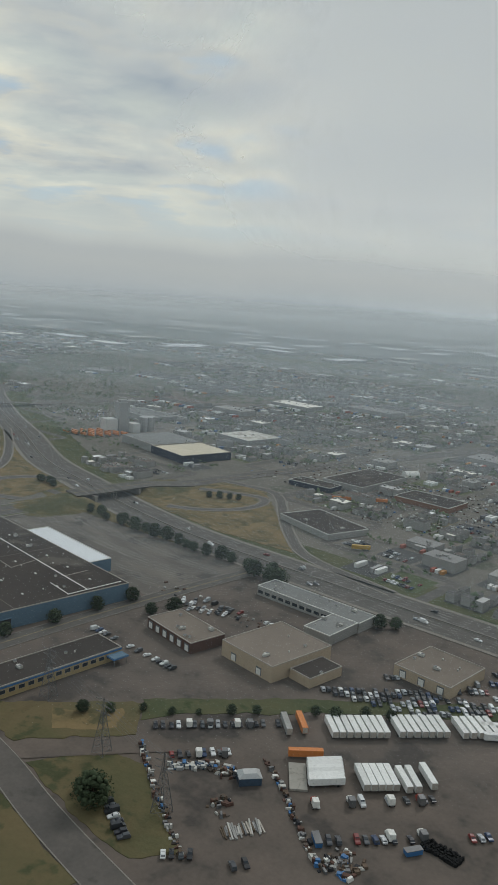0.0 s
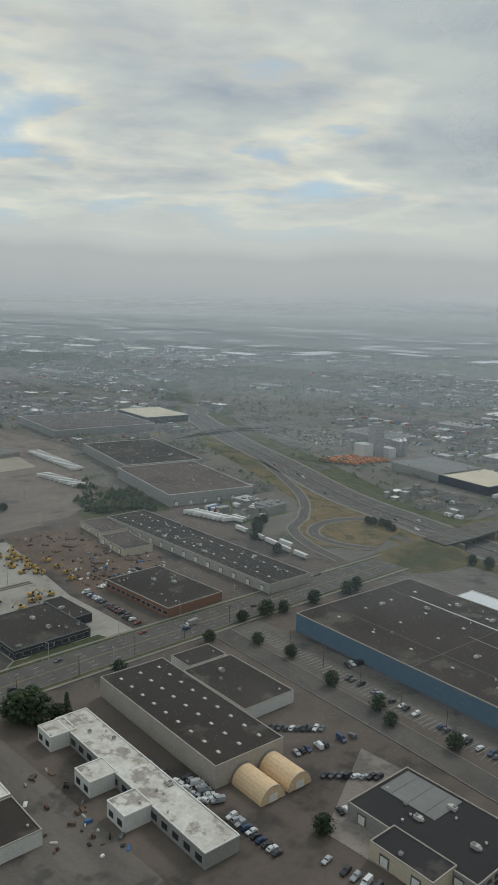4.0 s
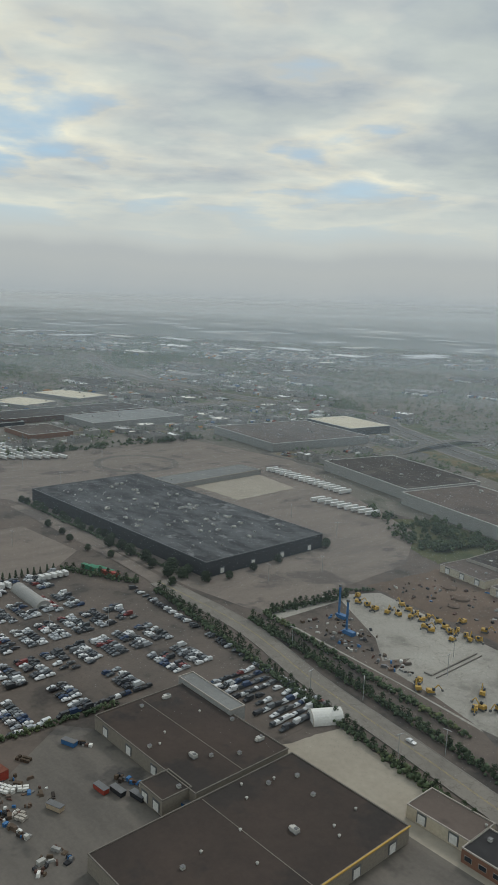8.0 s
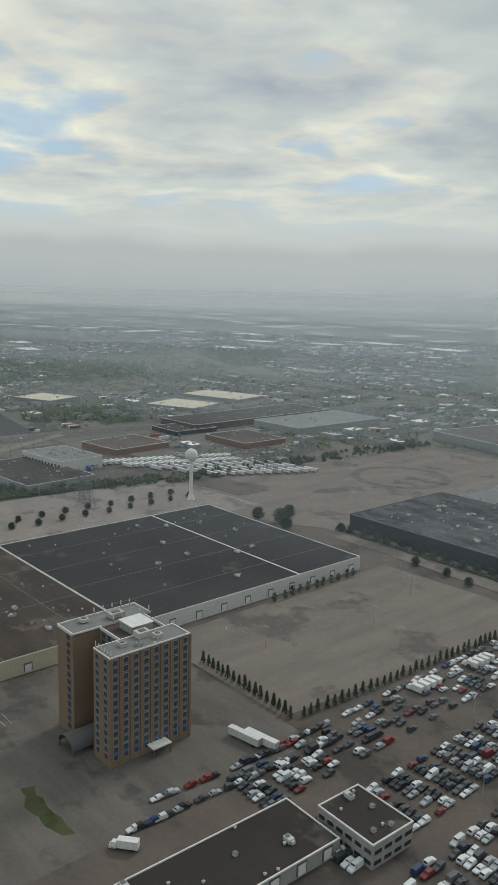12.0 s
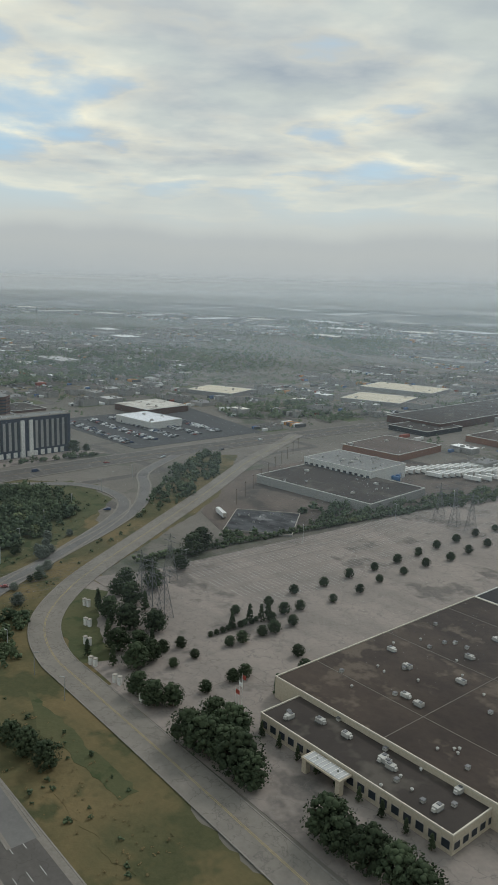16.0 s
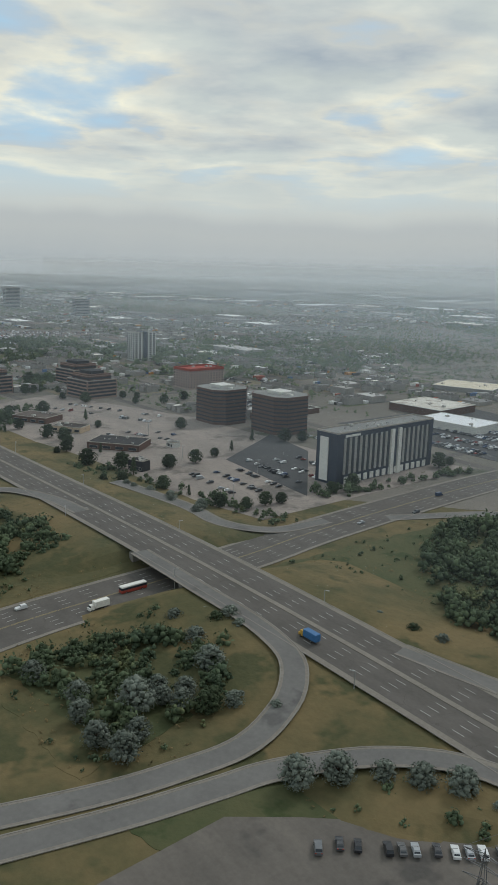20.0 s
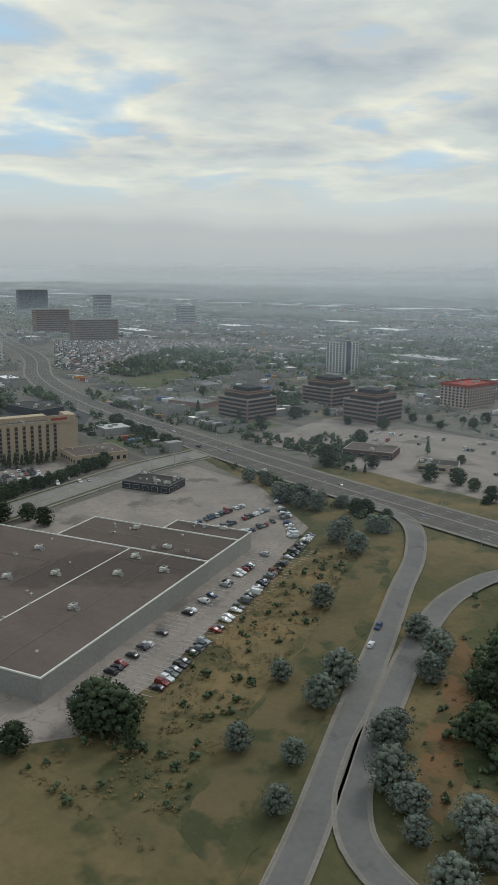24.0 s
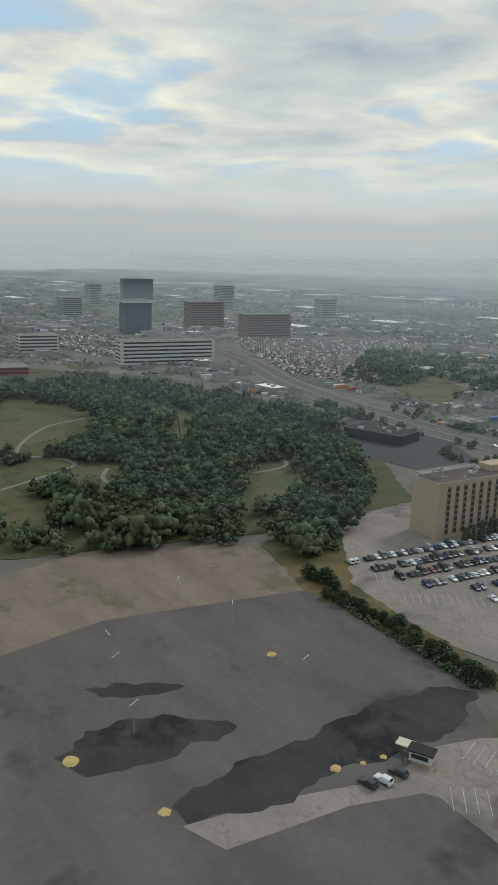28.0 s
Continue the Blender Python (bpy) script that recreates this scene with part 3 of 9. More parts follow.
def building(name, cx, cy, w, d, h, label, ang=0.0, wall="grey_wall", roof="tar_roof", edge="parapet", units=6, vents=6, sky_grid=None, seams=0, windows=None, docks=None,
             base_band=None, category="building", lip=0.5, top_band=None, seed=None):
    """Flat-roofed building: walls, roof, parapet, rooftop plant, seams, window and dock parts.
    windows: list of (side, rows, columns, sill, height, fill, material); docks: list of (side, count). Sides: s n w e."""
    rng = random.Random(seed if seed is not None else int(abs(cx) * 7 + abs(cy) * 13))
    ob = thing(name, None, label, category, at=pose(cx, cy, 0, 0, 0, ang))
    take(cx, cy, w + 3, d + 3, ang)
    s = Shape()
    s.box(0, 0, 0, w, d, h, wall)
    part("wall", s, ob)
    part("roof", Shape().box(0, 0, h + 0.002, w - 0.5, d - 0.5, 0.08, roof), ob)
    p = Shape()
    for sx in (-1, 1):
        p.box(sx * (w / 2 - 0.15), 0, h + 0.003, 0.42, d + 0.12, lip, edge)
        p.box(0, sx * (d / 2 - 0.15), h + 0.003, w - 0.72, 0.42, lip - 0.01, edge)
    part("parapet", p, ob)
    if top_band:
        b = Shape()
        b.box(0, 0, h - 1.3, w + 0.16, d + 0.16, 1.0, top_band)
        part("fascia", b, ob)
    if base_band:
        part("plinth", Shape().box(0, 0, 0.02, w + 0.14, d + 0.14, 1.6, base_band), ob)
    z = h + 0.08
    for k in range(units):
        x, y = rng.uniform(-0.42, 0.42) * w, rng.uniform(-0.42, 0.42) * d
        part("rooftop_unit", unit_mesh(rng.choice(("cabinet", "cabinet", "hatch"))), ob, at=pose(x, y, z, 0, 0, rng.choice((0, 90, 180))))
    for k in range(vents):
        x, y = rng.uniform(-0.45, 0.45) * w, rng.uniform(-0.45, 0.45) * d
        part("roof_vent", unit_mesh(rng.choice(("vent", "hatch", "vent"))), ob, at=pose(x, y, z))
    if sky_grid:
        nx, ny = sky_grid
        for i in range(nx):
            for j in range(ny):
                part("skylight", unit_mesh("skylight"), ob, at=pose((i + 0.5) / nx * w * 0.94 - w * 0.47, (j + 0.5) / ny * d * 0.9 - d * 0.45, z, 0, 0, 0))
    for k in range(seams):
        sm = Shape()
        if k % 2 == 0:
            sm.box(0, 0, 0, w - 1.2, 0.3, 0.1, "seam")
            part("roof_seam", sm, ob, at=pose(0, (k + 1) / (seams + 1) * d - d / 2, z))
        else:
            sm.box(0, 0, 0, 0.3, d - 1.2, 0.1, "seam")
            part("roof_seam", sm, ob, at=pose((k + 1) / (seams + 1) * w - w / 2, 0, z))
    turn = {"s": (0, -d / 2, 0, w), "n": (0, d / 2, 180, w), "e": (w / 2, 0, 90, d), "w": (-w / 2, 0, -90, d)}
    for side, rows, cols, sill, hh, fill, mat in windows or ():
        ox, oy, rz, length = turn[side]
        pitch, fl = length / cols, (h - sill) / rows
        ww = pitch * fill
        me = shared(("win", round(ww, 2), round(hh, 2), mat), lambda: Shape().box(0, 0, 0, ww + 0.3, 0.16, hh + 0.3, "parapet").box(0, -0.06, 0.15, ww, 0.16, hh, mat).mesh("window"))
        for r in range(rows):
            for c in range(cols):
                part("window", me, ob, at=pose(ox, oy, 0, 0, 0, rz) @ pose((c + 0.5) * pitch - length / 2, 0, sill + r * fl))
    for side, count in docks or ():
        ox, oy, rz, length = turn[side]
        me = shared("dock", lambda: Shape().box(0, 0, 0.9, 4.0, 0.4, 4.0, "steel").box(0, -0.1, 0.9, 3.0, 0.4, 3.3, "white_trim").mesh("loading_door"))
        for c in range(count):
            part("loading_door", me, ob, at=pose(ox, oy, 0, 0, 0, rz) @ pose((c + 0.5) * length / count - length / 2, 0, 0))
    return ob


# ---- ground ----
g = Shape()
g.prism([(-9000, -7000), (6000, -7000), (6000, 9000), (-9000, 9000)], -1.0, 0.0, "town_ground")
thing("ground", g, "dull grey-green town ground reaching to the horizon", "ground", kind="structure")

# ---- roads ----
LOT, RD = 0.06, 0.34
road("road_1", [(-585, -800), (-578, -160), (-574, 2), (-572, 129), (-566, 300), (-560, 420)], 24, RD, "road_asphalt", "wide grey asphalt arterial road with turning lane", lanes=6, walks=4.0)
road("road_2", [(-560, 414), (-556, 440), (-553, 491), (-547, 592), (-530, 720), (-500, 900), (-450, 1150), (-380, 1500)], 22, RD, "road_asphalt", "grey overpass road with concrete parapets", lanes=6, zs=rise_over, thick=1.2)
HWY = [(-2600, 1020), (-2131, 824), (-1700, 745), (-1313, 781), (-1205, 720), (-1024, 629), (-850, 555), (-716, 494), (-610, 466), (-514, 443), (-421, 430), (-300, 430), (-206, 431), (60, 440), (400, 460)]
road("road_3", HWY, 38, RD, "road_asphalt", "broad dark divided motorway", lanes=10, shoulder=3.0, median=2.0)
ml = Shape()
ribbon(ml, smooth_line(HWY[3:], 6), RD + 0.9, 0.4, -0.4, "kerb", thick=0.95)
thing("median_barrier", ml, "low concrete barrier along the motorway middle", "barrier", kind="structure")
road("road_4", [(-560, 186), (-435, 174), (-355, 165), (-306, 162), (-254, 157), (-188, 147), (0, 130)], 13, RD + 0.02, "side_asphalt", "grey unmarked side street", lanes=1)
road("road_5", [(-345, 172), (-345, 259), (-342, 341), (-338, 400)], 12, RD + 0.01, "road_asphalt", "grey two-lane side street beside the blue warehouse", lanes=2)
road("road_6", [(-257, 160), (-249, 171), (-224, 204), (-214, 216)], 9.5, RD, "yard", "unmarked yard driveway", lanes=1, kerb=False)
road("ramp_1", [(-900, 560), (-810, 507), (-735, 456), (-690, 408), (-668, 370), (-630, 348), (-590, 338)], 8, RD + 0.02, "road_asphalt", "grey curving motorway ramp", lanes=1, shoulder=1.2)
road("ramp_2", [(-590, 380), (-617, 368), (-646, 372), (-663, 400), (-655, 436), (-625, 455), (-595, 450), (-560, 462)], 8, RD + 0.03, "road_asphalt", "grey loop ramp round dry grass", lanes=1, shoulder=1.2)
road("ramp_3", [(-545, 590), (-510, 596), (-480, 597), (-455, 580), (-419, 540), (-374, 494), (-330, 462), (-250, 448)], 8, RD + 0.02, "road_asphalt", "grey curving motorway ramp", lanes=1, shoulder=1.2)
road("ramp_4", [(-530, 545), (-500, 560), (-470, 570), (-455, 552), (-455, 520), (-475, 490), (-500, 474)], 7, RD + 0.03, "road_asphalt", "grey loop ramp", lanes=1, shoulder=1.2)
road("road_7", [(-1068, 560), (-1066, 700), (-1060, 900)], 14, RD + 0.02, "road_asphalt", "grey overpass road", lanes=2, zs=rise_far, thick=1.0)
road("road_8", [(-880, 72), (-795, 69), (-725, 53), (-664, 43), (-590, 30)], 13, RD + 0.02, "road_concrete", "pale worn boulevard between hedges", lanes=2)
road("road_9", [(-1100, 80), (-980, 78), (-900, 74), (-880, 72)], 10, RD, "pad_asphalt", "pale internal drive", lanes=1, kerb=False)
road("road_10", [(300, -318), (-900, -312), (-1050, -308), (-1123, -305), (-1190, -302), (-1249, -300), (-1270, -299), (-1292, -293), (-1311, -282), (-1331, -262), (-1350, -236), (-1386, -178), (-1436, -98), (-1492, -13), (-1519, 36), (-1560, 110)], 13, RD + 0.02, "road_concrete", "pale cracked concrete street with a bend", lanes=2)
H2 = [(-3600, 60), (-3062, -126), (-2633, -225), (-2400, -310), (-2198, -350), (-2013, -357), (-1870, -361), (-1625, -363), (-1446, -363), (-1277, -364), (-1100, -366), (-850, -367), (300, -367)]
road("road_11", H2, 29, RD, "road_asphalt", "broad grey arterial highway crossing on an overpass", lanes=8, shoulder=2.2, median=2.2, zs=rise_main, thick=1.0)
road("road_12", [(-1500, -640), (-1518, -520), (-1532, -453), (-1537, -404), (-1542, -334), (-1550, -281), (-1558, -190), (-1562, -104), (-1560, 20), (-1555, 139), (-1545, 301), (-1530, 500), (-1500, 800)], 28, RD - 0.02, "road_asphalt", "wide grey road passing under the overpass", lanes=8, shoulder=1.5)
road("ramp_5", [(-1430, -350), (-1406, -345), (-1386, -340), (-1369, -332), (-1359, -320), (-1355, -304), (-1358, -285), (-1372, -255), (-1394, -220), (-1418, -185), (-1438, -165), (-1462, -154), (-1492, -155), (-1516, -172), (-1545, -230)], 7, RD + 0.03, "ramp_asphalt", "grey loop ramp round a wooded island", lanes=1, shoulder=0.8, zs=rise_slope, thick=0.3)
road("ramp_6", [(-1180, -354), (-1223, -352), (-1244, -350), (-1265, -347), (-1287, -342), (-1311, -330), (-1335, -309), (-1354, -282), (-1380, -240), (-1405, -195), (-1434, -156), (-1474, -125), (-1511, -101), (-1548, -45)], 7, RD + 0.04, "ramp_asphalt", "grey curving ramp", lanes=1, shoulder=0.8, zs=rise_slope, thick=0.3)
road("ramp_7", [(-1560, -378), (-1510, -379), (-1485, -379), (-1463, -381), (-1446, -386), (-1433, -397), (-1426, -409), (-1422, -423), (-1423, -440), (-1428, -470), (-1446, -530)], 7, RD + 0.03, "ramp_asphalt", "grey curving ramp with concrete edge", lanes=1, shoulder=0.8, zs=rise_slope, thick=0.3)
road("ramp_8", [(-1432, -530), (-1417, -470), (-1412, -443), (-1409, -427), (-1401, -411), (-1391, -397), (-1378, -385), (-1362, -379), (-1330, -377), (-1290, -377)], 7, RD + 0.04, "ramp_asphalt", "grey curving ramp", lanes=1, shoulder=0.8, zs=rise_slope, thick=0.3)
road("ramp_9", [(-1680, -325), (-1616, -316), (-1580, -318), (-1563, -298), (-1560, -262)], 7, RD + 0.03, "ramp_asphalt", "grey corner ramp", lanes=1, shoulder=0.8, zs=rise_slope, thick=0.3)
road("ramp_10", [(-1830, -372), (-1795, -374), (-1770, -386), (-1745, -413), (-1725, -444), (-1697, -485), (-1672, -523), (-1652, -552), (-1636, -576), (-1600, -636)], 7, RD + 0.03, "ramp_asphalt", "grey straight ramp", lanes=1, shoulder=0.8, zs=rise_slope, thick=0.3)
road("ramp_11", [(-1630, -372), (-1660, -374), (-1690, -384), (-1707, -405), (-1708, -431), (-1699, -457), (-1684, -486), (-1668, -513), (-1655, -536), (-1642, -553), (-1628, -562), (-1607, -563), (-1584, -553), (-1568, -537), (-1556, -512), (-1545, -460)], 7, RD + 0.05, "ramp_asphalt", "grey loop ramp round a wooded island", lanes=1, shoulder=0.8, zs=rise_slope, thick=0.3)
road("road_13", [(-1990, -345), (-1969, -374), (-1955, -430), (-1920, -515), (-1885, -590), (-1848, -665), (-1800, -745), (-1740, -840)], 18, RD + 0.02, "pale_asphalt", "grey four-lane street with pale pavements", lanes=4, walks=3.5)

vg = Shape()
hl = smooth_line(HWY[2:], 8)
for o0, o1, mt in ((56, 21, "grass"), (-21, -52, "dry_grass")):
    ribbon(vg, hl, 0.03, o0, o1, mt)
thing("verge", vg, "rough grass verges along the motorway", "grass", kind="structure")

# earth banks that carry the raised roads


def bank(name, x0, x1, y0, y1, height, gap, mat, label):
    nx, ny = int((x1 - x0) / 6), int((y1 - y0) / 5)
    vs = []
    for i in range(nx + 1):
        for j in range(ny + 1):
            x, y = x0 + (x1 - x0) * i / nx, y0 + (y1 - y0) * j / ny
            vs.append((x, y, max(0.0, height(x, y) * gap(x, y) - 0.5) + 0.02))
    sh = Shape()
    sh.add(vs, [(i * (ny + 1) + j, (i + 1) * (ny + 1) + j, (i + 1) * (ny + 1) + j + 1, i * (ny + 1) + j + 1) for i in range(nx) for j in range(ny) if max(vs[i * (ny + 1) + j][2], vs[(i + 1) * (ny + 1) + j + 1][2], vs[i * (ny + 1) + j + 1][2], vs[(i + 1) * (ny + 1) + j][2]) > 0.03], mat)
    return thing(name, sh, label, "bank", kind="structure")


bank("embankment_1", -2050, -1150, -435, -275, rise_slope, lambda x, y: min(1.0, max(0.0, (abs(x + 1543 - (y + 363) * 0.08) - 17) / 10)) * min(1.0, max(0.0, (20 - ((x + 1412) * 0.79 - (y + 443) * 0.617)) / 10, (y + 385) / 6)), "dry_grass", "dry grassy embankment of the highway")
bank("embankment_2", -590, -510, 300, 600, lambda x, y: rise_over(x, y) * min(1.0, max(0.0, (30 - abs(x + 555)) / 16)), lambda x, y: min(1.0, max(0.0, (abs(y - 452) - 24) / 10)), "dry_grass", "grassy embankment of the overpass")
for x in (-1564, -1523):
    thing("abutment", Shape().box(x, -363, 0, 3, 34, 5.0, "kerb"), "pale concrete bridge abutment", "abutment", kind="structure")
for y in (428, 478):
    thing("abutment", Shape().box(-554, y, 0, 24, 3, 6.0, "kerb"), "pale concrete bridge abutment", "abutment", kind="structure")
for k in range(5):
    thing("bridge_pier", Shape().tube((-1543, -375 + k * 6, 0), (-1543, -375 + k * 6, 5.4), 0.6, 0.6, "kerb", 10), "round concrete bridge pier", "pier", "bridge piers")
    thing("bridge_pier", Shape().tube((-562 + k * 4, 453, 0), (-562 + k * 4, 453, 6.3), 0.6, 0.6, "kerb", 10), "round concrete bridge pier", "pier", "bridge piers")

# ---- lots and lawns ----
patch("ground_1", [(-2000, -378), (-1700, -330), (-1500, -150), (-1320, -250), (-1150, -318), (-1150, -480), (-1440, -560), (-1560, -720), (-1700, -690), (-1850, -400)], 0, "dry_grass", "rough dry ground of the interchange", "grass")
patch("ground_2", [(-950, -260), (-420, -160), (-60, 130), (-60, 415), (-340, 410), (-590, 340), (-800, 345), (-900, 330), (-1300, 100), (-1045, -290)], 0, "yard", "worn brown ground between the sheds", "ground")
patch("yard_1", block(-338, 205, -100, 415), LOT, "yard", "grey-brown industrial yard", "yard")
patch("yard_2", [(-236, 213), (-228, 205), (-180, 165), (-60, 150), (60, 330), (-100, 345), (-205, 262)], LOT + 0.01, "yard", "bare brown truck yard", "yard")
patch("yard_3", block(-545, 40, -330, 163), LOT, "yard", "grey worn yard", "yard")
patch("yard_4", block(-555, -160, -420, 40), LOT, "old_asphalt", "stained asphalt yard", "yard")
patch("lot_1", [(-545, 322), (-545, 400), (-345, 408), (-350, 318)], LOT, "old_asphalt", "empty worn asphalt lot", "parking lot")
patch("lot_2", block(-552, 186, -352, 214), LOT, "old_asphalt", "asphalt parking strip beside blue wall", "parking lot")
patch("yard_5", [(-800, 140), (-782, 172), (-656, 150), (-588, 150), (-588, 70), (-700, 84), (-800, 92)], LOT, "concrete", "pale concrete equipment yard", "yard")
patch("yard_13", [(-790, 93), (-788, 142), (-740, 116), (-720, 97), (-713, 111), (-709, 92), (-680, 87), (-655, 80), (-700, 85)], LOT, "yard", "darker oily ground of the equipment yard", "yard")
patch("yard_14", [(-652, 79), (-596, 79), (-590, 71), (-597, 66), (-640, 72)], LOT, "side_asphalt", "grey drive before the black office", "drive")
patch("lawn_29", [(-595.4, 80), (-595.4, 131), (-588, 133), (-588, 71)], LOT, "grass", "worn lawn before the black office", "grass")
patch("lawn_30", [(-597, -46), (-597, -10), (-589, -6), (-589, -60)], LOT, "grass", "worn lawn beside the arterial road", "grass")
patch("yard_6", [(-795, 175), (-785, 255), (-690, 245), (-640, 215), (-650, 160)], LOT, "dirt", "red-brown dirt yard with scrap", "yard")
patch("yard_7", block(-800, 258, -585, 340), LOT - 0.01, "yard", "grey truck yard", "yard")
patch("scrub_1", [(-940, 322), (-887, 316), (-864, 345), (-777, 330), (-793, 250), (-850, 270)], LOT, "grass", "rough green scrub", "grass")
patch("pad_1", [(-1290, 60), (-1285, 400), (-1110, 420), (-985, 362), (-850, 300), (-806, 230), (-800, 90), (-860, 82), (-1120, 86), (-1160, 60)], LOT - 0.02, "pad_asphalt", "vast empty brown-grey asphalt pad", "lot")
patch("sand_1", [(-1075, 250), (-1078, 338), (-1012, 326), (-1008, 250)], LOT + 0.02, "sand", "pale sandy concrete pad", "pad")
patch("yard_8", [(-700, -10), (-690, 32), (-588, 18), (-588, -4), (-640, -4)], LOT, "sand", "pale gravelly lot", "lot")
patch("yard_9", block(-800, -130, -590, -2), LOT - 0.01, "old_asphalt", "stained asphalt yard round dark factory", "yard")
patch("lot_3", [(-950, -135), (-940, 58), (-880, 60), (-700, 36), (-700, -5), (-766, -60), (-742, -98), (-742, -250), (-930, -250)], LOT, "yard", "brown gravel lot packed with cars", "parking lot")
patch("lot_4", [(-1040, -116), (-1042, 58), (-965, 62), (-938, 28), (-950, -116)], LOT + 0.01, "pad_asphalt", "empty brown asphalt lot with tyre marks", "parking lot")
patch("lot_5", block(-1045, -290, -930, -118), LOT, "old_asphalt", "grey asphalt lot round the tower", "parking lot")
patch("lawn_31", [(-972, -216), (-970, -211), (-955, -213), (-940, -213), (-942, -217), (-957, -219)], LOT, "grass", "planted island before the tower", "grass")
patch("lot_6", [(-1340, -245), (-1330, -215), (-1310, 80), (-1215, 90), (-1215, -245)], LOT, "pale_lot", "large striped empty parking lot", "parking lot")
patch("lot_7", [(-1240, -293), (-1235, -245), (-1200, -245), (-1045, -249), (-1045, -299), (-1200, -294)], LOT - 0.01, "pale_lot", "pale drive before the office", "drive")
patch("yard_10", [(-1470, -50), (-1470, 110), (-1225, 130), (-1225, 95), (-1318, 85), (-1320, -40), (-1345, -150), (-1400, -130)], LOT - 0.02, "yard", "brown industrial yard", "yard")
patch("lawn_1", [(-1300, -330), (-1267, -312), (-1150, -312), (-1000, -312), (-1000, -338), (-1230, -338), (-1270, -338)], LOT, "dry_grass", "dry grass verge with ditch", "grass")
patch("lawn_2", [(-1520, -160), (-1460, -160), (-1395, -235), (-1370, -290), (-1395, -332), (-1525, -336)], LOT, "grass", "wooded green interchange island", "grass")
patch("lawn_3", [(-1345, -310), (-1310, -282), (-1340, -240), (-1420, -100), (-1520, 0), (-1540, -30), (-1470, -110), (-1410, -185)], LOT - 0.01, "dry_grass", "dry grass between ramp and street", "grass")
patch("lawn_4", [(-1380, -340), (-1330, -320), (-1290, -335), (-1260, -340)], LOT, "grass", "green grass verge beside ramp", "grass")
patch("lawn_5", [(-1520, -376), (-1455, -392), (-1435, -470), (-1520, -470)], LOT, "dry_grass", "brown and green interchange slope", "grass")
patch("lawn_6", [(-1448, -378), (-1425, -410), (-1402, -390), (-1380, -376)], LOT, "dry_grass", "dry triangle between ramps", "grass")
patch("lawn_7", [(-1410, -378), (-1330, -376), (-1250, -378), (-1250, -420), (-1330, -440), (-1420, -470)], LOT - 0.01, "grass", "dark green slope", "grass")
patch("lot_8", [(-1402, -446), (-1391, -431), (-1375, -412), (-1356, -392), (-1340, -386), (-1310, -390), (-1250, -393), (-1230, -500), (-1400, -500)], LOT, "old_asphalt", "parking lot beside office block", "parking lot")
patch("lawn_8", [(-1688, -370), (-1560, -376), (-1547, -470), (-1558, -505), (-1568, -530), (-1584, -551), (-1607, -563), (-1631, -560), (-1650, -545), (-1668, -515), (-1692, -476), (-1715, -430), (-1711, -395)], LOT, "dry_grass", "dry grass island with thicket", "grass")
patch("lawn_25", [(-1696, -405), (-1650, -390), (-1598, -390), (-1570, -440), (-1586, -510), (-1642, -526), (-1684, -455)], LOT, "grass", "dark undergrowth of the thicket", "grass")
patch("lawn_26", [(-1512, -404), (-1470, -398), (-1446, -412), (-1438, -456), (-1502, -464)], LOT, "grass", "dark undergrowth of the thicket", "grass")
patch("lawn_27", [(-1637, -538), (-1648, -521), (-1663, -494), (-1686, -458), (-1664, -473), (-1647, -501), (-1634, -523), (-1625, -541)], LOT, "rust_grass", "rust-brown dry grass round the thicket", "grass")
patch("lawn_28", [(-1611, -549), (-1599, -520), (-1576, -513), (-1559, -514), (-1568, -530), (-1589, -548)], LOT, "golden_grass", "tan dry grass inside the loop", "grass")
patch("lawn_9", [(-1800, -372), (-1760, -400), (-1650, -570), (-1600, -660), (-1700, -640), (-1722, -592), (-1740, -540), (-1800, -440), (-1850, -400), (-1950, -375)], LOT, "dry_grass", "dry grassy bank with bushes", "grass")
patch("lawn_20", [(-1722, -553), (-1774, -467), (-1792, -440), (-1760, -440), (-1719, -494), (-1690, -545), (-1700, -575)], LOT, "golden_grass", "golden dry grass on the bank", "grass")
patch("lawn_21", [(-1779, -382), (-1790, -395), (-1751, -446), (-1719, -494), (-1688, -545), (-1660, -590), (-1646, -590), (-1668, -548), (-1700, -500), (-1738, -440), (-1765, -400)], LOT, "meadow", "green mown strip beside the ramp", "grass")
patch("lot_18", [(-1842, -640), (-1799, -620), (-1767, -605), (-1748, -602), (-1700, -640), (-1720, -720), (-1790, -735), (-1822, -680), (-1834, -655)], LOT, "pale_lot", "pale worn lot behind the brown warehouse", "parking lot")
patch("lawn_22", [(-1803, -671), (-1798, -660), (-1776, -647), (-1752, -638), (-1754, -643), (-1778, -652), (-1800, -664)], LOT, "grass", "narrow grass strip between lots", "grass")
patch("yard_11", [(-400, 97), (-425, 150), (-352, 152), (-328, 149), (-346, 98)], LOT, "pale_lot", "pale concrete yard round the dark workshop", "yard")
patch("dirt_2", [(-330, 59), (-362, 75), (-342, 99), (-313, 77)], LOT, "dirt", "bare brown soil beside the field", "ground")
patch("drive_1", [(-1338, -246), (-1310, -272), (-1272, -290), (-1216, -293), (-1216, -244)], LOT, "pale_lot", "pale forecourt by the gate pillars", "drive")
patch("drive_2", [(-1216, -246), (-1216, 90), (-1194, 92), (-1194, -246)], LOT, "pale_lot", "pale drive beside the plant", "drive")
patch("lawn_23", [(-1334, -258), (-1302, -283), (-1262, -294), (-1256, -282), (-1294, -268), (-1318, -248)], LOT, "grass", "green verge with gate pillars", "grass")
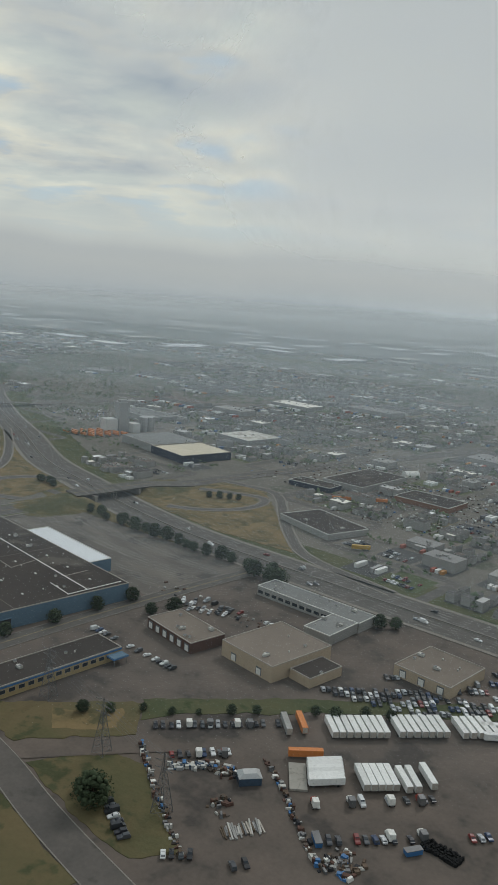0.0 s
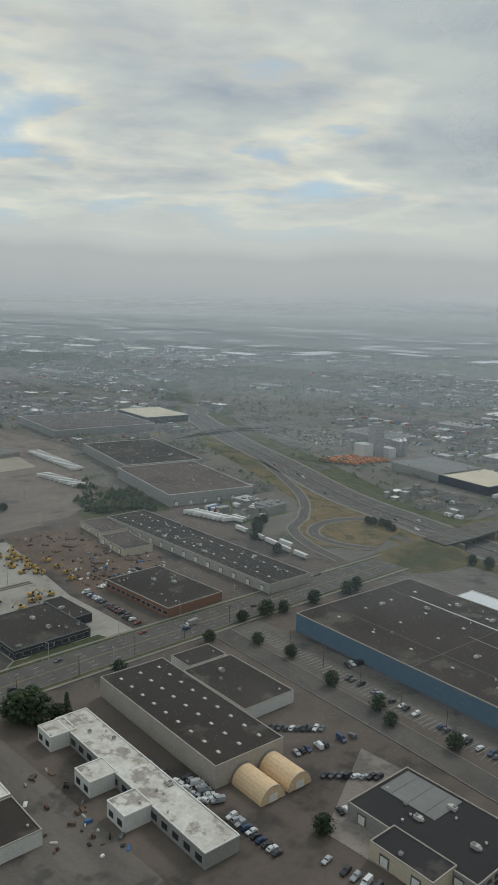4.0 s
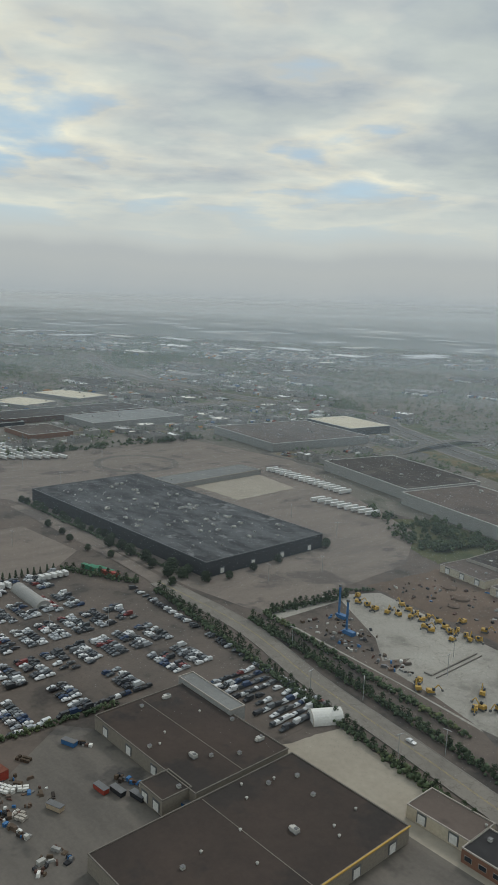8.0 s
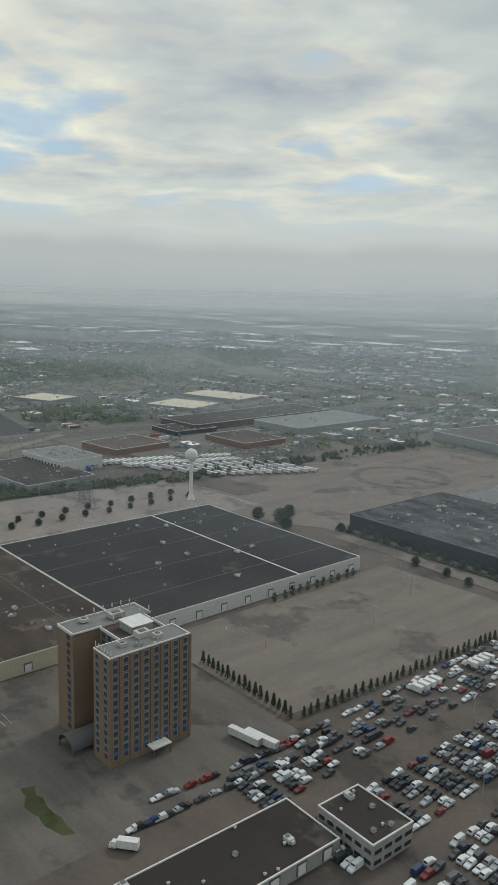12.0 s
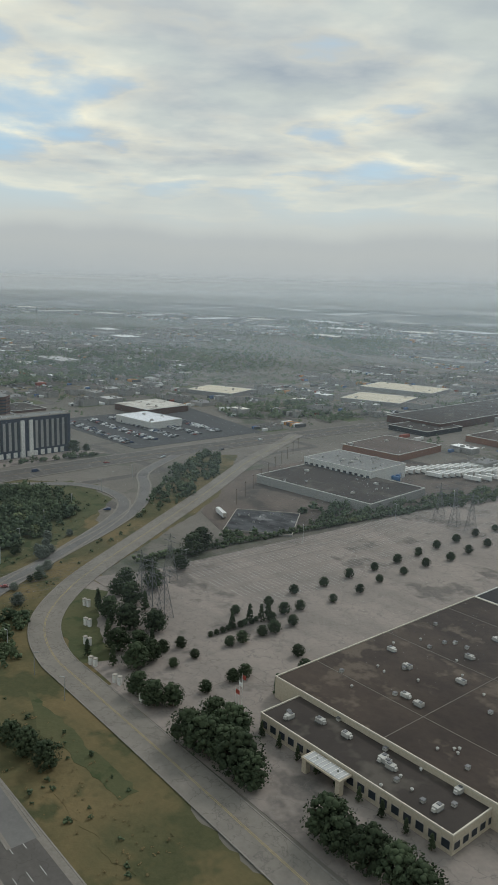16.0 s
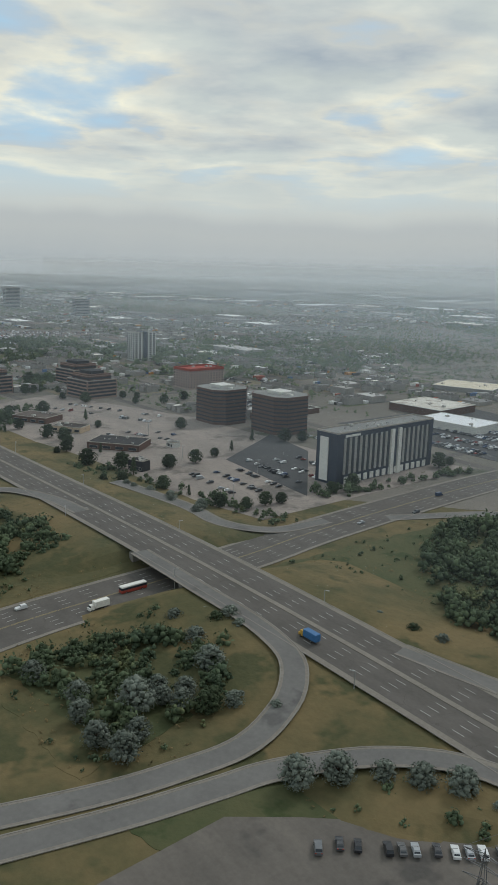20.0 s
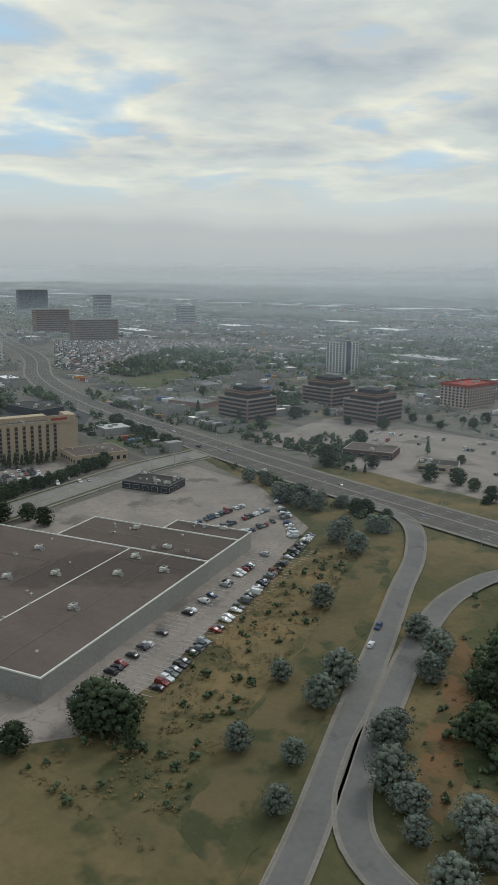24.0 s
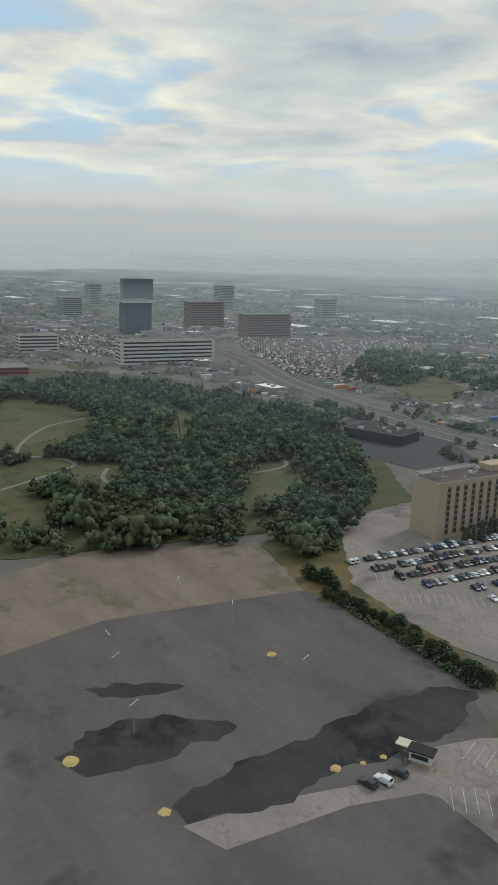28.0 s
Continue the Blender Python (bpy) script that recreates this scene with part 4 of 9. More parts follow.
patch("lawn_24", [(-1300, -335), (-1262, -318), (-1180, -318), (-1180, -324), (-1250, -328)], LOT, "grass", "green ditch through dry grass", "grass")
patch("plaza_1", [(-2020, -212), (-1845, -156), (-1690, -150), (-1590, -90), (-1580, -290), (-1690, -312), (-1980, -320)], LOT, "pale_lot", "broad pale parking plaza", "parking lot")
patch("lot_9", [(-1760, -60), (-1590, -60), (-1590, 90), (-1760, 120)], LOT, "dark_asphalt", "dark asphalt parking lot", "parking lot")
patch("lot_10", [(-1706, -592), (-1718, -562), (-1765, -483), (-1804, -423), (-1880, -395), (-1945, -400), (-1905, -500), (-1845, -640), (-1730, -660)], LOT, "pale_lot", "asphalt lot round brown warehouse", "parking lot")
patch("lot_11", [(-2046, -572), (-2058, -530), (-2045, -440), (-1975, -430), (-1940, -510), (-1905, -585), (-1926, -606), (-1960, -614), (-1994, -604)], LOT, "pale_lot", "pale worn hotel parking lot", "parking lot")
patch("dirt_1", [(-2060, -760), (-2076, -690), (-2079, -677), (-2052, -608), (-2000, -620), (-1990, -700), (-1990, -820)], LOT, "bare_soil", "bare dirt edge of the new lot", "ground")
patch("lot_12", [(-2004, -770), (-2016, -696), (-2013, -680), (-2000, -621), (-1925, -622), (-1900, -640), (-1840, -690), (-1790, -770), (-1790, -900), (-2000, -900)], LOT, "fresh_asphalt", "freshly laid dark asphalt lot with wet patches", "parking lot")
patch("strip_1", [(-1916, -724), (-1912, -703), (-1908, -690), (-1903, -675), (-1906, -656), (-1902, -643), (-1899, -638), (-1897, -628), (-1877, -631), (-1866, -638), (-1863, -652), (-1860, -672), (-1874, -671), (-1892, -670), (-1895, -672), (-1901, -689), (-1905, -720)], LOT, "pale_lot", "old pale concrete lot with faded bays", "parking lot")
patch("stain_1", [(-1953, -738), (-1960, -727), (-1958, -715), (-1952, -702), (-1941, -693), (-1939, -701), (-1938, -715), (-1943, -733)], LOT, "wet_asphalt", "dark wet stain on the new asphalt", "stain")
patch("stain_2", [(-1923, -723), (-1928, -702), (-1926, -679), (-1929, -660), (-1927, -635), (-1917, -625), (-1908, -647), (-1910, -668), (-1911, -686), (-1913, -709), (-1916, -722)], LOT, "wet_asphalt", "dark wet stain on the new asphalt", "stain")
patch("stain_3", [(-1979, -719), (-1974, -705), (-1965, -694), (-1965, -703), (-1972, -717)], LOT, "wet_asphalt", "dark wet stain on the new asphalt", "stain")
patch("lawn_15", [(-1866, -641), (-1858, -642), (-1838, -682), (-1780, -790), (-1790, -800), (-1845, -692), (-1855, -676), (-1852, -666)], LOT, "dry_grass", "weedy strip along the street", "grass")
patch("lawn_17", [(-1909, -621), (-1922, -617), (-1914, -597), (-1926, -570), (-1930, -544), (-1916, -540), (-1902, -572), (-1880, -618), (-1880, -625)], LOT, "dry_grass", "weedy corner beside the hotel lot", "grass")
patch("lawn_18", [(-245, 163.5), (-241, 174), (-226, 195), (-214, 196), (-166, 172), (-176, 157), (-197, 157)], LOT, "meadow", "rough mown field beside the truck yard", "grass")
patch("lawn_19", [(-253, 231), (-239, 218), (-233, 233), (-187, 287), (-121, 350), (-130, 362), (-192, 300)], LOT, "grass", "green weedy strip behind the truck yard", "grass")
patch("lawn_16", [(-2050, -606), (-2000, -622), (-1920, -619), (-1916, -612), (-1995, -603), (-2050, -560)], LOT, "dry_grass", "weedy strip between lots", "grass")
patch("lot_15", [(-2866, -90), (-2685, 176), (-2474, -30), (-2370, -247), (-2463, -263)], LOT, "pad_asphalt", "vast far lot packed with cars", "parking lot")
patch("lot_16", [(-2990, -400), (-2960, -235), (-2700, -250), (-2660, -380)], LOT, "pad_asphalt", "far lot packed with cars", "parking lot")
patch("golf_1", [(-2100, -760), (-2060, -600), (-2060, -500), (-2180, -420), (-2500, -400), (-2700, -560), (-2500, -900)], LOT - 0.02, "grass", "golf course rough", "grass")
patch("lawn_11", [(-790, 500), (-700, 480), (-612, 455), (-590, 372), (-625, 352), (-665, 366), (-700, 415)], LOT - 0.02, "golden_grass", "golden dry grass inside ramp loop", "grass")
patch("lawn_12", [(-545, 470), (-545, 590), (-490, 598), (-400, 515), (-345, 462), (-420, 455)], LOT - 0.02, "golden_grass", "golden dry grass inside ramp loop", "grass")
patch("lawn_13", [(-344, 99), (-330, 150), (-312, 155), (-303, 160), (-256, 151), (-236, 146), (-212, 143), (-180, 139), (-180, 60), (-330, 60)], LOT + 0.01, "meadow", "rough olive field with dry patches", "grass")
patch("lawn_14", [(-303, 171), (-262, 169), (-232, 209), (-250, 229)], LOT + 0.01, "meadow", "dry grass corner", "grass")
patch("lawn_31", [(-273, 195), (-252, 219), (-241, 206), (-259, 186)], LOT, "golden_grass", "bleached patch of dry grass", "grass")
patch("soil_1", [(-284, 105), (-269, 127), (-264, 139), (-250, 144), (-237, 145), (-244, 133), (-273, 98)], LOT, "dirt", "band of bare brown soil across the field", "soil")
patch("yard_12", [(-271, 97), (-244, 132), (-231, 123), (-216, 108), (-250, 70)], LOT, "pale_lot", "pale gravel storage yard", "yard")

# ---- buildings ----
T = "parapet"
depot = building("blue_warehouse", -439, 262, 167, 100, 10.5, "huge warehouse with blue walls and dark brown flat roof", -5, "blue_wall", "tar_roof", T, 6, 14, (6, 4), 3)
building("blue_annex", -440, 322, 84, 19, 9.0, "warehouse annex with bright white roof", -5, "blue_wall", "clean_white_roof", "white_trim", 0, 0)
shop = building("yellow_workshop", -303.8, 216, 20.5, 70, 6, "low yellow-brick workshop with dark flat roof", -2, "yellow_brick", "tar_roof", T, 1, 4, windows=[("e", 1, 14, 2.2, 1.8, 0.6, "glass"), ("s", 1, 4, 2, 2, 0.7, "glass")])
part("eaves_board", Shape().box(10.4, 0, 5.0, 0.25, 70, 0.9, "blue_paint"), shop, "blue eaves board along the yard side")
part("canopy", Shape().box(13.6, 30, 3.6, 6.2, 9.5, 0.5, "blue_paint").box(13.6, 30, 4.1, 5.6, 8.9, 0.3, "blue_wall"), shop, "blue entrance canopy")
for y in (26, 34):
    part("canopy_post", Shape().box(16.2, y, 0, 0.3, 0.3, 3.6, "steel"), shop)


def roof_strip(ob, pts, z, width, mat, label):
    """A raised joint cover that runs over a flat roof from point to point."""
    sh = Shape()
    for (x0, y0), (x1, y1) in zip(pts, pts[1:]):
        sh.box((x0 + x1) / 2, (y0 + y1) / 2, z, math.hypot(x1 - x0, y1 - y0) + width * 0.6, width, 0.25, mat, math.degrees(math.atan2(y1 - y0, x1 - x0)))
    part("roof_strip", sh, ob, label)


for pts, wide, mat in (([(-61.5, 25.5), (79, 23.5)], 0.7, "white_trim"), ([(79.6, 10), (79.2, 22.9)], 0.7, "white_trim"), ([(79.2, 24.1), (78.6, 47.5)], 0.7, "white_trim"), ([(58, 11), (79.1, 10.4)], 0.5, "white_trim"), ([(-4.7, 4.6), (21.7, 3.8)], 0.35, "parapet"), ([(22, 4), (16.8, 25)], 0.35, "parapet"), ([(52.4, 24.2), (51.2, 41.6)], 0.35, "parapet")):
    roof_strip(depot, pts, 10.6, wide, mat, "pale joint cover over the roof")
# flat black panel on the wall imitates the shade of a recessed dock
part("dock_opening", Shape().box(83.5, -36, 0.05, 0.5, 17, 6.2, "black_wall").box(83.9, -36, 6.3, 1.3, 18, 0.4, "blue_wall"), depot, "black wall panel painted as the shade of a loading recess")
building("garage_block", -291, 295, 41, 23, 6, "low brown building with white garage doors", -8, "brown_facade", "gravel_roof", T, 2, 4, docks=[("s", 6)])
building("brown_hall", -240, 313, 38, 44, 8.5, "plain brown box building with gravel roof", -6, "tan_wall", "gravel_roof", T, 1, 3, docks=[("s", 2)])
building("brown_hall_annex", -213, 312, 14, 24, 5, "small dark-roofed annex beside brown hall", -6, "tan_wall", "tar_roof", T, 0, 1)
building("grey_office", -268, 384, 78, 18, 6, "low grey building with pale metal roof", 0, "grey_wall", "grey_roof", "white_trim", 6, 6, windows=[("s", 1, 14, 1.5, 2, 0.7, "glass")])
building("grey_office_wing", -239, 361, 18, 28, 6, "wing of the low grey building", 0, "grey_wall", "grey_roof", "white_trim", 2, 3)
building("tan_shop", -170, 362, 33, 35, 6, "tan flat-roofed shop in a car yard", -3, "tan_wall", "gravel_roof", T, 2, 4, docks=[("s", 3)])
building("pale_warehouse", -716, 664, 78, 69, 9, "warehouse with green-grey flat roof", -10, "grey_wall", "grey_roof", T, 2, 4)
building("cream_warehouse", -650, 650, 66, 69, 9, "cream-roofed warehouse with grey walls", -10, "navy_wall", "cream_roof", T, 0, 2)
dark_shop = building("black_workshop", -372, 126, 55, 35, 6, "dark-roofed workshop with pale concrete walls", -3, "grey_wall", "black_roof", T, 3, 6, windows=[("e", 2, 8, 0.8, 1.8, 0.6, "glass")], docks=[("s", 4)])
part("roof_sheet", Shape().box(-13, 7, 6.1, 25, 17, 0.35, "grey_roof"), dark_shop, "weathered grey-green sheet roof")
for x in (-20.5, -13, -5.5):
    part("sheet_joint", Shape().box(x, 7, 6.46, 0.25, 17, 0.08, "seam"), dark_shop)
building("cream_loading_hall", -368, 104, 26, 13, 6.5, "cream front block of dark workshop", -3, "cream_wall", "black_roof", T, 0, 1, docks=[("s", 2)])
building("skylight_warehouse", -489, 106, 91, 35, 9.5, "tan warehouse with dark roof dotted by small skylights", -5, "parapet", "tar_roof", "parapet", 0, 0, (9, 3))
building("low_warehouse", -496, 144, 48, 30, 6, "low dark-roofed warehouse with white walls", -4, "white_wall", "tar_roof", T, 1, 3)
building("low_warehouse_end", -529, 148, 16, 24, 6, "end block of low warehouse", -4, "white_wall", "tar_roof", T, 0, 2)
building("white_strip", -468, 64, 108, 15, 6, "long low building with weathered white roof", -4, "grey_wall", "white_roof", "white_trim", 2, 6, windows=[("s", 1, 16, 1.5, 2.6, 0.55, "glass")])
for x, y in ((-515, 57), (-478, 52), (-453, 50)):
    building("white_strip_bay", x, y, 12, 12, 6.4, "projecting bay with weathered white roof", -4, "white_wall", "white_roof", "white_trim", 0, 1, windows=[("s", 1, 2, 1.5, 2.4, 0.5, "glass")])
building("white_roofed_hall", -511, 10, 48, 24, 6, "hall with stained white roof", -3, "grey_wall", "white_roof", "white_trim", 2, 4)
building("dark_hall", -474, 8, 24, 24, 5.8, "hall with dark roof", -3, "white_wall", "tar_roof", T, 0, 2)
building("brick_block", -528, -16, 18, 17, 8, "red-brick block with patched white roof", -3, "brick_wall", "white_roof", T, 2, 3, windows=[("e", 2, 4, 1, 1.8, 0.5, "glass"), ("s", 2, 4, 1, 1.8, 0.5, "glass")])
building("black_office", -620, 103, 48, 46, 5, "low black-walled office with tar roof", 0, "black_wall", "tar_roof", "steel", 3, 6, windows=[("e", 1, 10, 1, 2.4, 0.8, "glass"), ("s", 1, 10, 1, 2.4, 0.8, "glass")])
building("black_office_wing", -630, 132, 34, 12, 5.2, "rear wing of black office", 0, "black_wall", "tar_roof", "steel", 1, 2)
building("brick_plant", -620, 196, 64, 43, 6, "brick-walled plant with dark roof", 0, "brick_wall", "tar_roof", T, 4, 8, windows=[("s", 1, 12, 1.8, 1.8, 0.6, "glass")])
building("long_warehouse", -675, 272, 200, 37, 6.5, "very long dark-roofed warehouse", -3, "parapet", "tar_roof", "parapet", 8, 14, (16, 2), 3, docks=[("s", 14)])
building("grey_warehouse", -840, 392, 130, 88, 11, "big warehouse with pale grey walls and brown roof", -14, "grey_wall", "brown_roof", "white_trim", 5, 12, None, 2, docks=[("e", 6)])
building("tar_roofed_warehouse", -975, 440, 138, 92, 10.5, "rear part of big grey warehouse", -14, "grey_wall", "tar_roof", "white_trim", 5, 12, None, 2)
building("far_warehouse", -1215, 520, 140, 150, 10, "broad warehouse with grey walls", -9, "grey_wall", "brown_roof", "white_trim", 5, 10, None, 2)
building("far_cream_warehouse", -1228, 650, 98, 72, 10, "warehouse with cream roof", -9, "black_wall", "cream_roof", "white_trim", 0, 2)
building("tan_shed", -762, 246, 38, 24, 5, "tan flat shed beside dirt yard", -8, "cream_wall", "brown_roof", T, 0, 2, docks=[("s", 3)])
building("tan_shed", -716, 235, 40, 24, 5.4, "tan flat shed in dirt yard", -8, "cream_wall", "brown_roof", T, 0, 2, docks=[("s", 3)])
building("great_black_factory", -988, 155, 241, 110, 10.5, "immense black-walled factory with mottled roof", 0, "black_wall", "mottled_roof", "steel", 52, 40, None, 0, docks=[("e", 4)])
building("grey_lean_to", -1090, 282, 32, 115, 5, "long pale-grey annex roof", 2, "grey_wall", "grey_roof", T, 0, 4)
building("dark_factory", -720, -27, 68, 46, 6, "dark tar-roofed factory with cream walls", 0, "shop_wall", "rust_roof", "seam", 3, 8, None, 1, docks=[("s", 4)])
building("dark_factory_hall", -655, -50, 56, 90, 6.2, "large dark tar-roofed factory hall", 0, "shop_wall", "rust_roof", "seam", 3, 14, None, 1, docks=[("e", 5)])
part("yellow_edge", Shape().box(28.2, 0, 6.3, 0.5, 90.4, 0.5, "machine_yellow"), bpy.data.objects["dark_factory_hall"], "yellow-painted roof edge")
building("dark_factory_block", -697, -55, 14, 13, 6.1, "small loading block of factory", 0, "shop_wall", "rust_roof", "seam", 0, 1, docks=[("s", 2)])
building("dark_factory_penthouse", -738, -1, 38, 8, 8, "long raised block at factory edge", -2, "grey_wall", "grey_roof", T, 0, 0)
building("tan_hall", -623, 13, 26, 15, 5, "small tan hall with brown roof", 0, "cream_wall", "brown_roof", T, 0, 1, docks=[("s", 2)])
building("brick_hall", -600, 9, 21, 16, 5, "small brick hall with black roof", 0, "brick_wall", "black_roof", T, 1, 1, windows=[("s", 1, 4, 1.5, 1.6, 0.5, "glass")])
building("black_plant", -1121, -43, 150, 165, 8, "huge plant with black roof and white walls", 0, "white_wall", "black_roof", "white_trim", 14, 16, None, 0, docks=[("e", 10)])
building("brown_plant", -1121, -188, 150, 124, 8.1, "huge plant with brown-black gravel roof and cream walls", 0, "cream_wall", "olive_roof", "cream_trim", 24, 60, None, 5, docks=[("e", 6)])
bp = bpy.data.objects["black_plant"]
part("roof_seam", Shape().box(0, 31, 8.1, 149, 0.9, 0.25, "white_trim"), bp)
for k in (-48, -16, 16, 48):
    part("roof_seam", Shape().box(k, 0, 8.1, 0.35, 164, 0.12, "seam"), bp)
building("plant_office", -1145, -258, 77, 20, 6, "low cream office wing with dark roof", 0, "cream_wall", "tar_roof", "cream_trim", 10, 8, windows=[("s", 1, 18, 1.5, 2.4, 0.6, "glass"), ("e", 1, 5, 1.5, 2, 0.6, "glass")])
building("white_roof_plant", -1187, -120, 8, 60, 7, "narrow lean-to along the plant", 0, "cream_wall", "tar_roof", "cream_trim", 0, 0)
building("corner_workshop", -883, -145, 23, 18, 8, "two-storey grey workshop office", -2, "grey_wall", "tar_roof", "white_trim", 3, 4, windows=[("s", 2, 6, 1.2, 1.4, 0.7, "glass"), ("e", 2, 4, 1.2, 1.4, 0.7, "glass")])
building("corner_workshop_hall", -896, -192, 24, 72, 5, "long low workshop hall", -2, "grey_wall", "tar_roof", "white_trim", 3, 8, docks=[("e", 7)])
building("low_depot", -1388, -12, 105, 66, 6, "low depot with dark roof", 5, "grey_wall", "tar_roof", "white_trim", 5, 8)
building("depot_block", -1415, 34, 66, 46, 11, "pale upper block of depot with roof plant", 5, "white_wall", "grey_roof", "white_trim", 14, 8, windows=[("s", 1, 12, 5, 2.5, 0.5, "glass")])
building("ruined_slab", -1358, -113, 42, 46, 1.0, "remains of a demolished building slab", 40, "grey_wall", "mottled_roof", "parapet", 0, 10)

# ---- towers and hotels ----


def bands(ob, w, d, h, rows, base, mat="glass", height=0.5, skip=()):
    """Ribbon windows round a block, one part for each storey and side."""
    fl = (h - base) / rows
    for side, (ox, oy, rz, length) in {"s": (0, -d / 2, 0, w), "e": (w / 2, 0, 90, d), "n": (0, d / 2, 180, w), "w": (-w / 2, 0, -90, d)}.items():
        if side in skip:
            continue
        me = shared(("band", round(length, 1), round(fl, 2), mat), lambda: Shape().box(0, 0, 0, length * 0.94, 0.2, fl * height, mat).mesh("ribbon_window"))
        for r in range(rows):
            part("ribbon_window", me, ob, at=pose(ox, oy, base + (r + 0.3) * fl, 0, 0, rz))


# brick tower by the plant: two shifted slabs
tower = building("apartment_tower", -968, -170, 11, 34, 41, "tall tan-brick tower of two slabs with blue-tinted window columns", 0, "tan_brick", "grey_roof", "white_trim", 0, 3, category="tower",
                 windows=[("e", 13, 8, 2.6, 1.9, 0.42, "blue_glass"), ("s", 13, 2, 2.6, 1.9, 0.36, "blue_glass")])
part("west_slab", Shape().box(-26, 0, 0, 12, 34, 40.6, "tan_brick"), tower)
part("core", Shape().box(-12.7, 4, 0, 14.7, 20, 40.2, "tan_brick"), tower, "recessed tan-brick core between the slabs")
part("roof", Shape().box(-26, 0, 40.602, 11.4, 33.4, 0.08, "grey_roof"), tower)
part("roof", Shape().box(-12.7, 4, 40.202, 14.0, 19.4, 0.08, "brown_roof"), tower)
for x, y, w, d in ((-31.8, 0, 0.4, 34.2), (-20.2, -11, 0.4, 12), (-26, -16.9, 11.2, 0.4), (-26, 16.9, 11.2, 0.4), (-12.7, 13.8, 14.2, 0.4), (-12.7, -5.8, 14.2, 0.4)):
    part("parapet", Shape().box(x, y, 40.2, w, d, 1.1, "white_trim"), tower)
me = shared("towerwin", lambda: Shape().box(0, 0, 0, 2.2, 0.2, 1.9, "blue_glass").mesh("window"))
for r in range(13):
    for c in range(3):
        part("window", me, tower, at=pose(-16.8 + c * 4.0, -6.05, 2.6 + r * 2.95))
    part("window", me, tower, at=pose(-23.4, -17.05, 2.6 + r * 2.95))
pier = shared("towerpier", lambda: Shape().box(0, 0, 0, 0.9, 0.5, 41, "tan_brick").mesh("brick_pier"))
spandrel = shared("towerspan", lambda: Shape().box(0, 0, 0, 1.8, 0.12, 0.8, "blue_paint").mesh("spandrel_panel"))
for c in range(9):
    part("brick_pier", pier, tower, at=pose(5.62, -17 + c * 4.25, 0, 0, 0, 90))
for c in range(8):
    part("spandrel_panel", spandrel, tower, at=pose(5.55, -14.9 + c * 4.25, 4.8, 0, 0, 90))
part("entrance_canopy", Shape().box(7.6, 2, 3.4, 4.6, 8, 0.5, "white_trim").box(9.6, -1.6, 0, 0.4, 0.4, 3.4, "steel").box(9.6, 5.6, 0, 0.4, 0.4, 3.4, "steel"), tower, "white entrance canopy")
vault = Shape()
for k in range(10):
    a0, a1 = math.pi * k / 10, math.pi * (k + 1) / 10
    p0, p1 = (-math.cos(a0) * 5.2, 2.2 + math.sin(a0) * 4.0), (-math.cos(a1) * 5.2, 2.2 + math.sin(a1) * 4.0)
    vault.add([(-14 + p0[0], -24, p0[1]), (-14 + p1[0], -24, p1[1]), (-14 + p1[0], -6, p1[1]), (-14 + p0[0], -6, p0[1])], [(0, 1, 2, 3)], "steel")
part("vaulted_canopy", vault, tower, "barrel-vaulted dark metal entrance canopy")
for x, y in ((-19, -23.6), (-9, -23.6), (-19, -15), (-9, -15)):
    part("canopy_post", shared("cpost", lambda: Shape().tube((0, 0, 0), (0, 0, 2.4), 0.35, 0.35, "steel", 8).mesh("canopy_post")), tower, at=pose(x, y, 0))
part("roof_house", Shape().box(-12, 5, 40.3, 9, 9, 3.0, "grey_wall").box(-12, 5, 43.3, 9.6, 9.6, 0.3, "white_trim"), tower)
for x, y, w, d, h in ((-3.5, 2, 4, 5, 2.2), (0.5, 6, 3, 3, 1.6), (-1, -8, 3, 2.4, 1.4), (2, -3, 2, 2, 1.2), (-25, 4, 4, 6, 1.8), (-28, -8, 3, 3, 1.3)):
    part("roof_plant", Shape().box(x, y, 41.1, w, d, h, "unit_metal").box(x, y, 41.1 + h, w * 0.5, d * 0.5, 0.3, "steel"), tower)
for k in range(16):
    x, y = ((-31.4 if k % 2 else -20.6), 16.4 - k * 2.0) if k < 10 else (-4.8 + (k - 10) * 2.0, -16.4)
    part("antenna", shared("antenna", lambda: Shape().box(0, 0, 0, 0.16, 0.16, 3.2, "steel").box(0, 0, 1.2, 0.4, 0.25, 1.8, "white_trim").mesh("antenna")), tower, at=pose(x, y, 40.9))

# navy hotel
hotel = building("navy_hotel", -1620, -160, 18, 98, 33, "navy-blue hotel slab with pale vertical window strips", 3, "navy_wall", "grey_roof", "parapet", 5, 8, category="hotel", lip=1.0)
me = shared("strip", lambda: Shape().box(0, 0, 0, 2.3, 0.5, 23.5, "grey_wall").mesh("pale_strip"))
wm = shared("hotelwin", lambda: Shape().box(0, 0, 0, 1.9, 0.4, 23.0, "glass").mesh("window_strip"))
for c in range(18):
    y = -42 + c * 5.0 + (4 if c > 9 else 0)
    if abs(y) > 46:
        continue
    part("pale_strip", me, hotel, at=pose(9.05, y, 6.5, 0, 0, 90))
    part("window_strip", wm, hotel, at=pose(9.05, y + 2.4, 6.7, 0, 0, 90))
for y in (4.0, 11.5):
    part("white_fin", Shape().box(9.6, y, 0, 1.6, 3.2, 31, "white_trim"), hotel, "full-height white fin")
part("white_end_panel", Shape().box(-2, -49.2, 2, 7, 0.8, 28, "white_trim"), hotel)
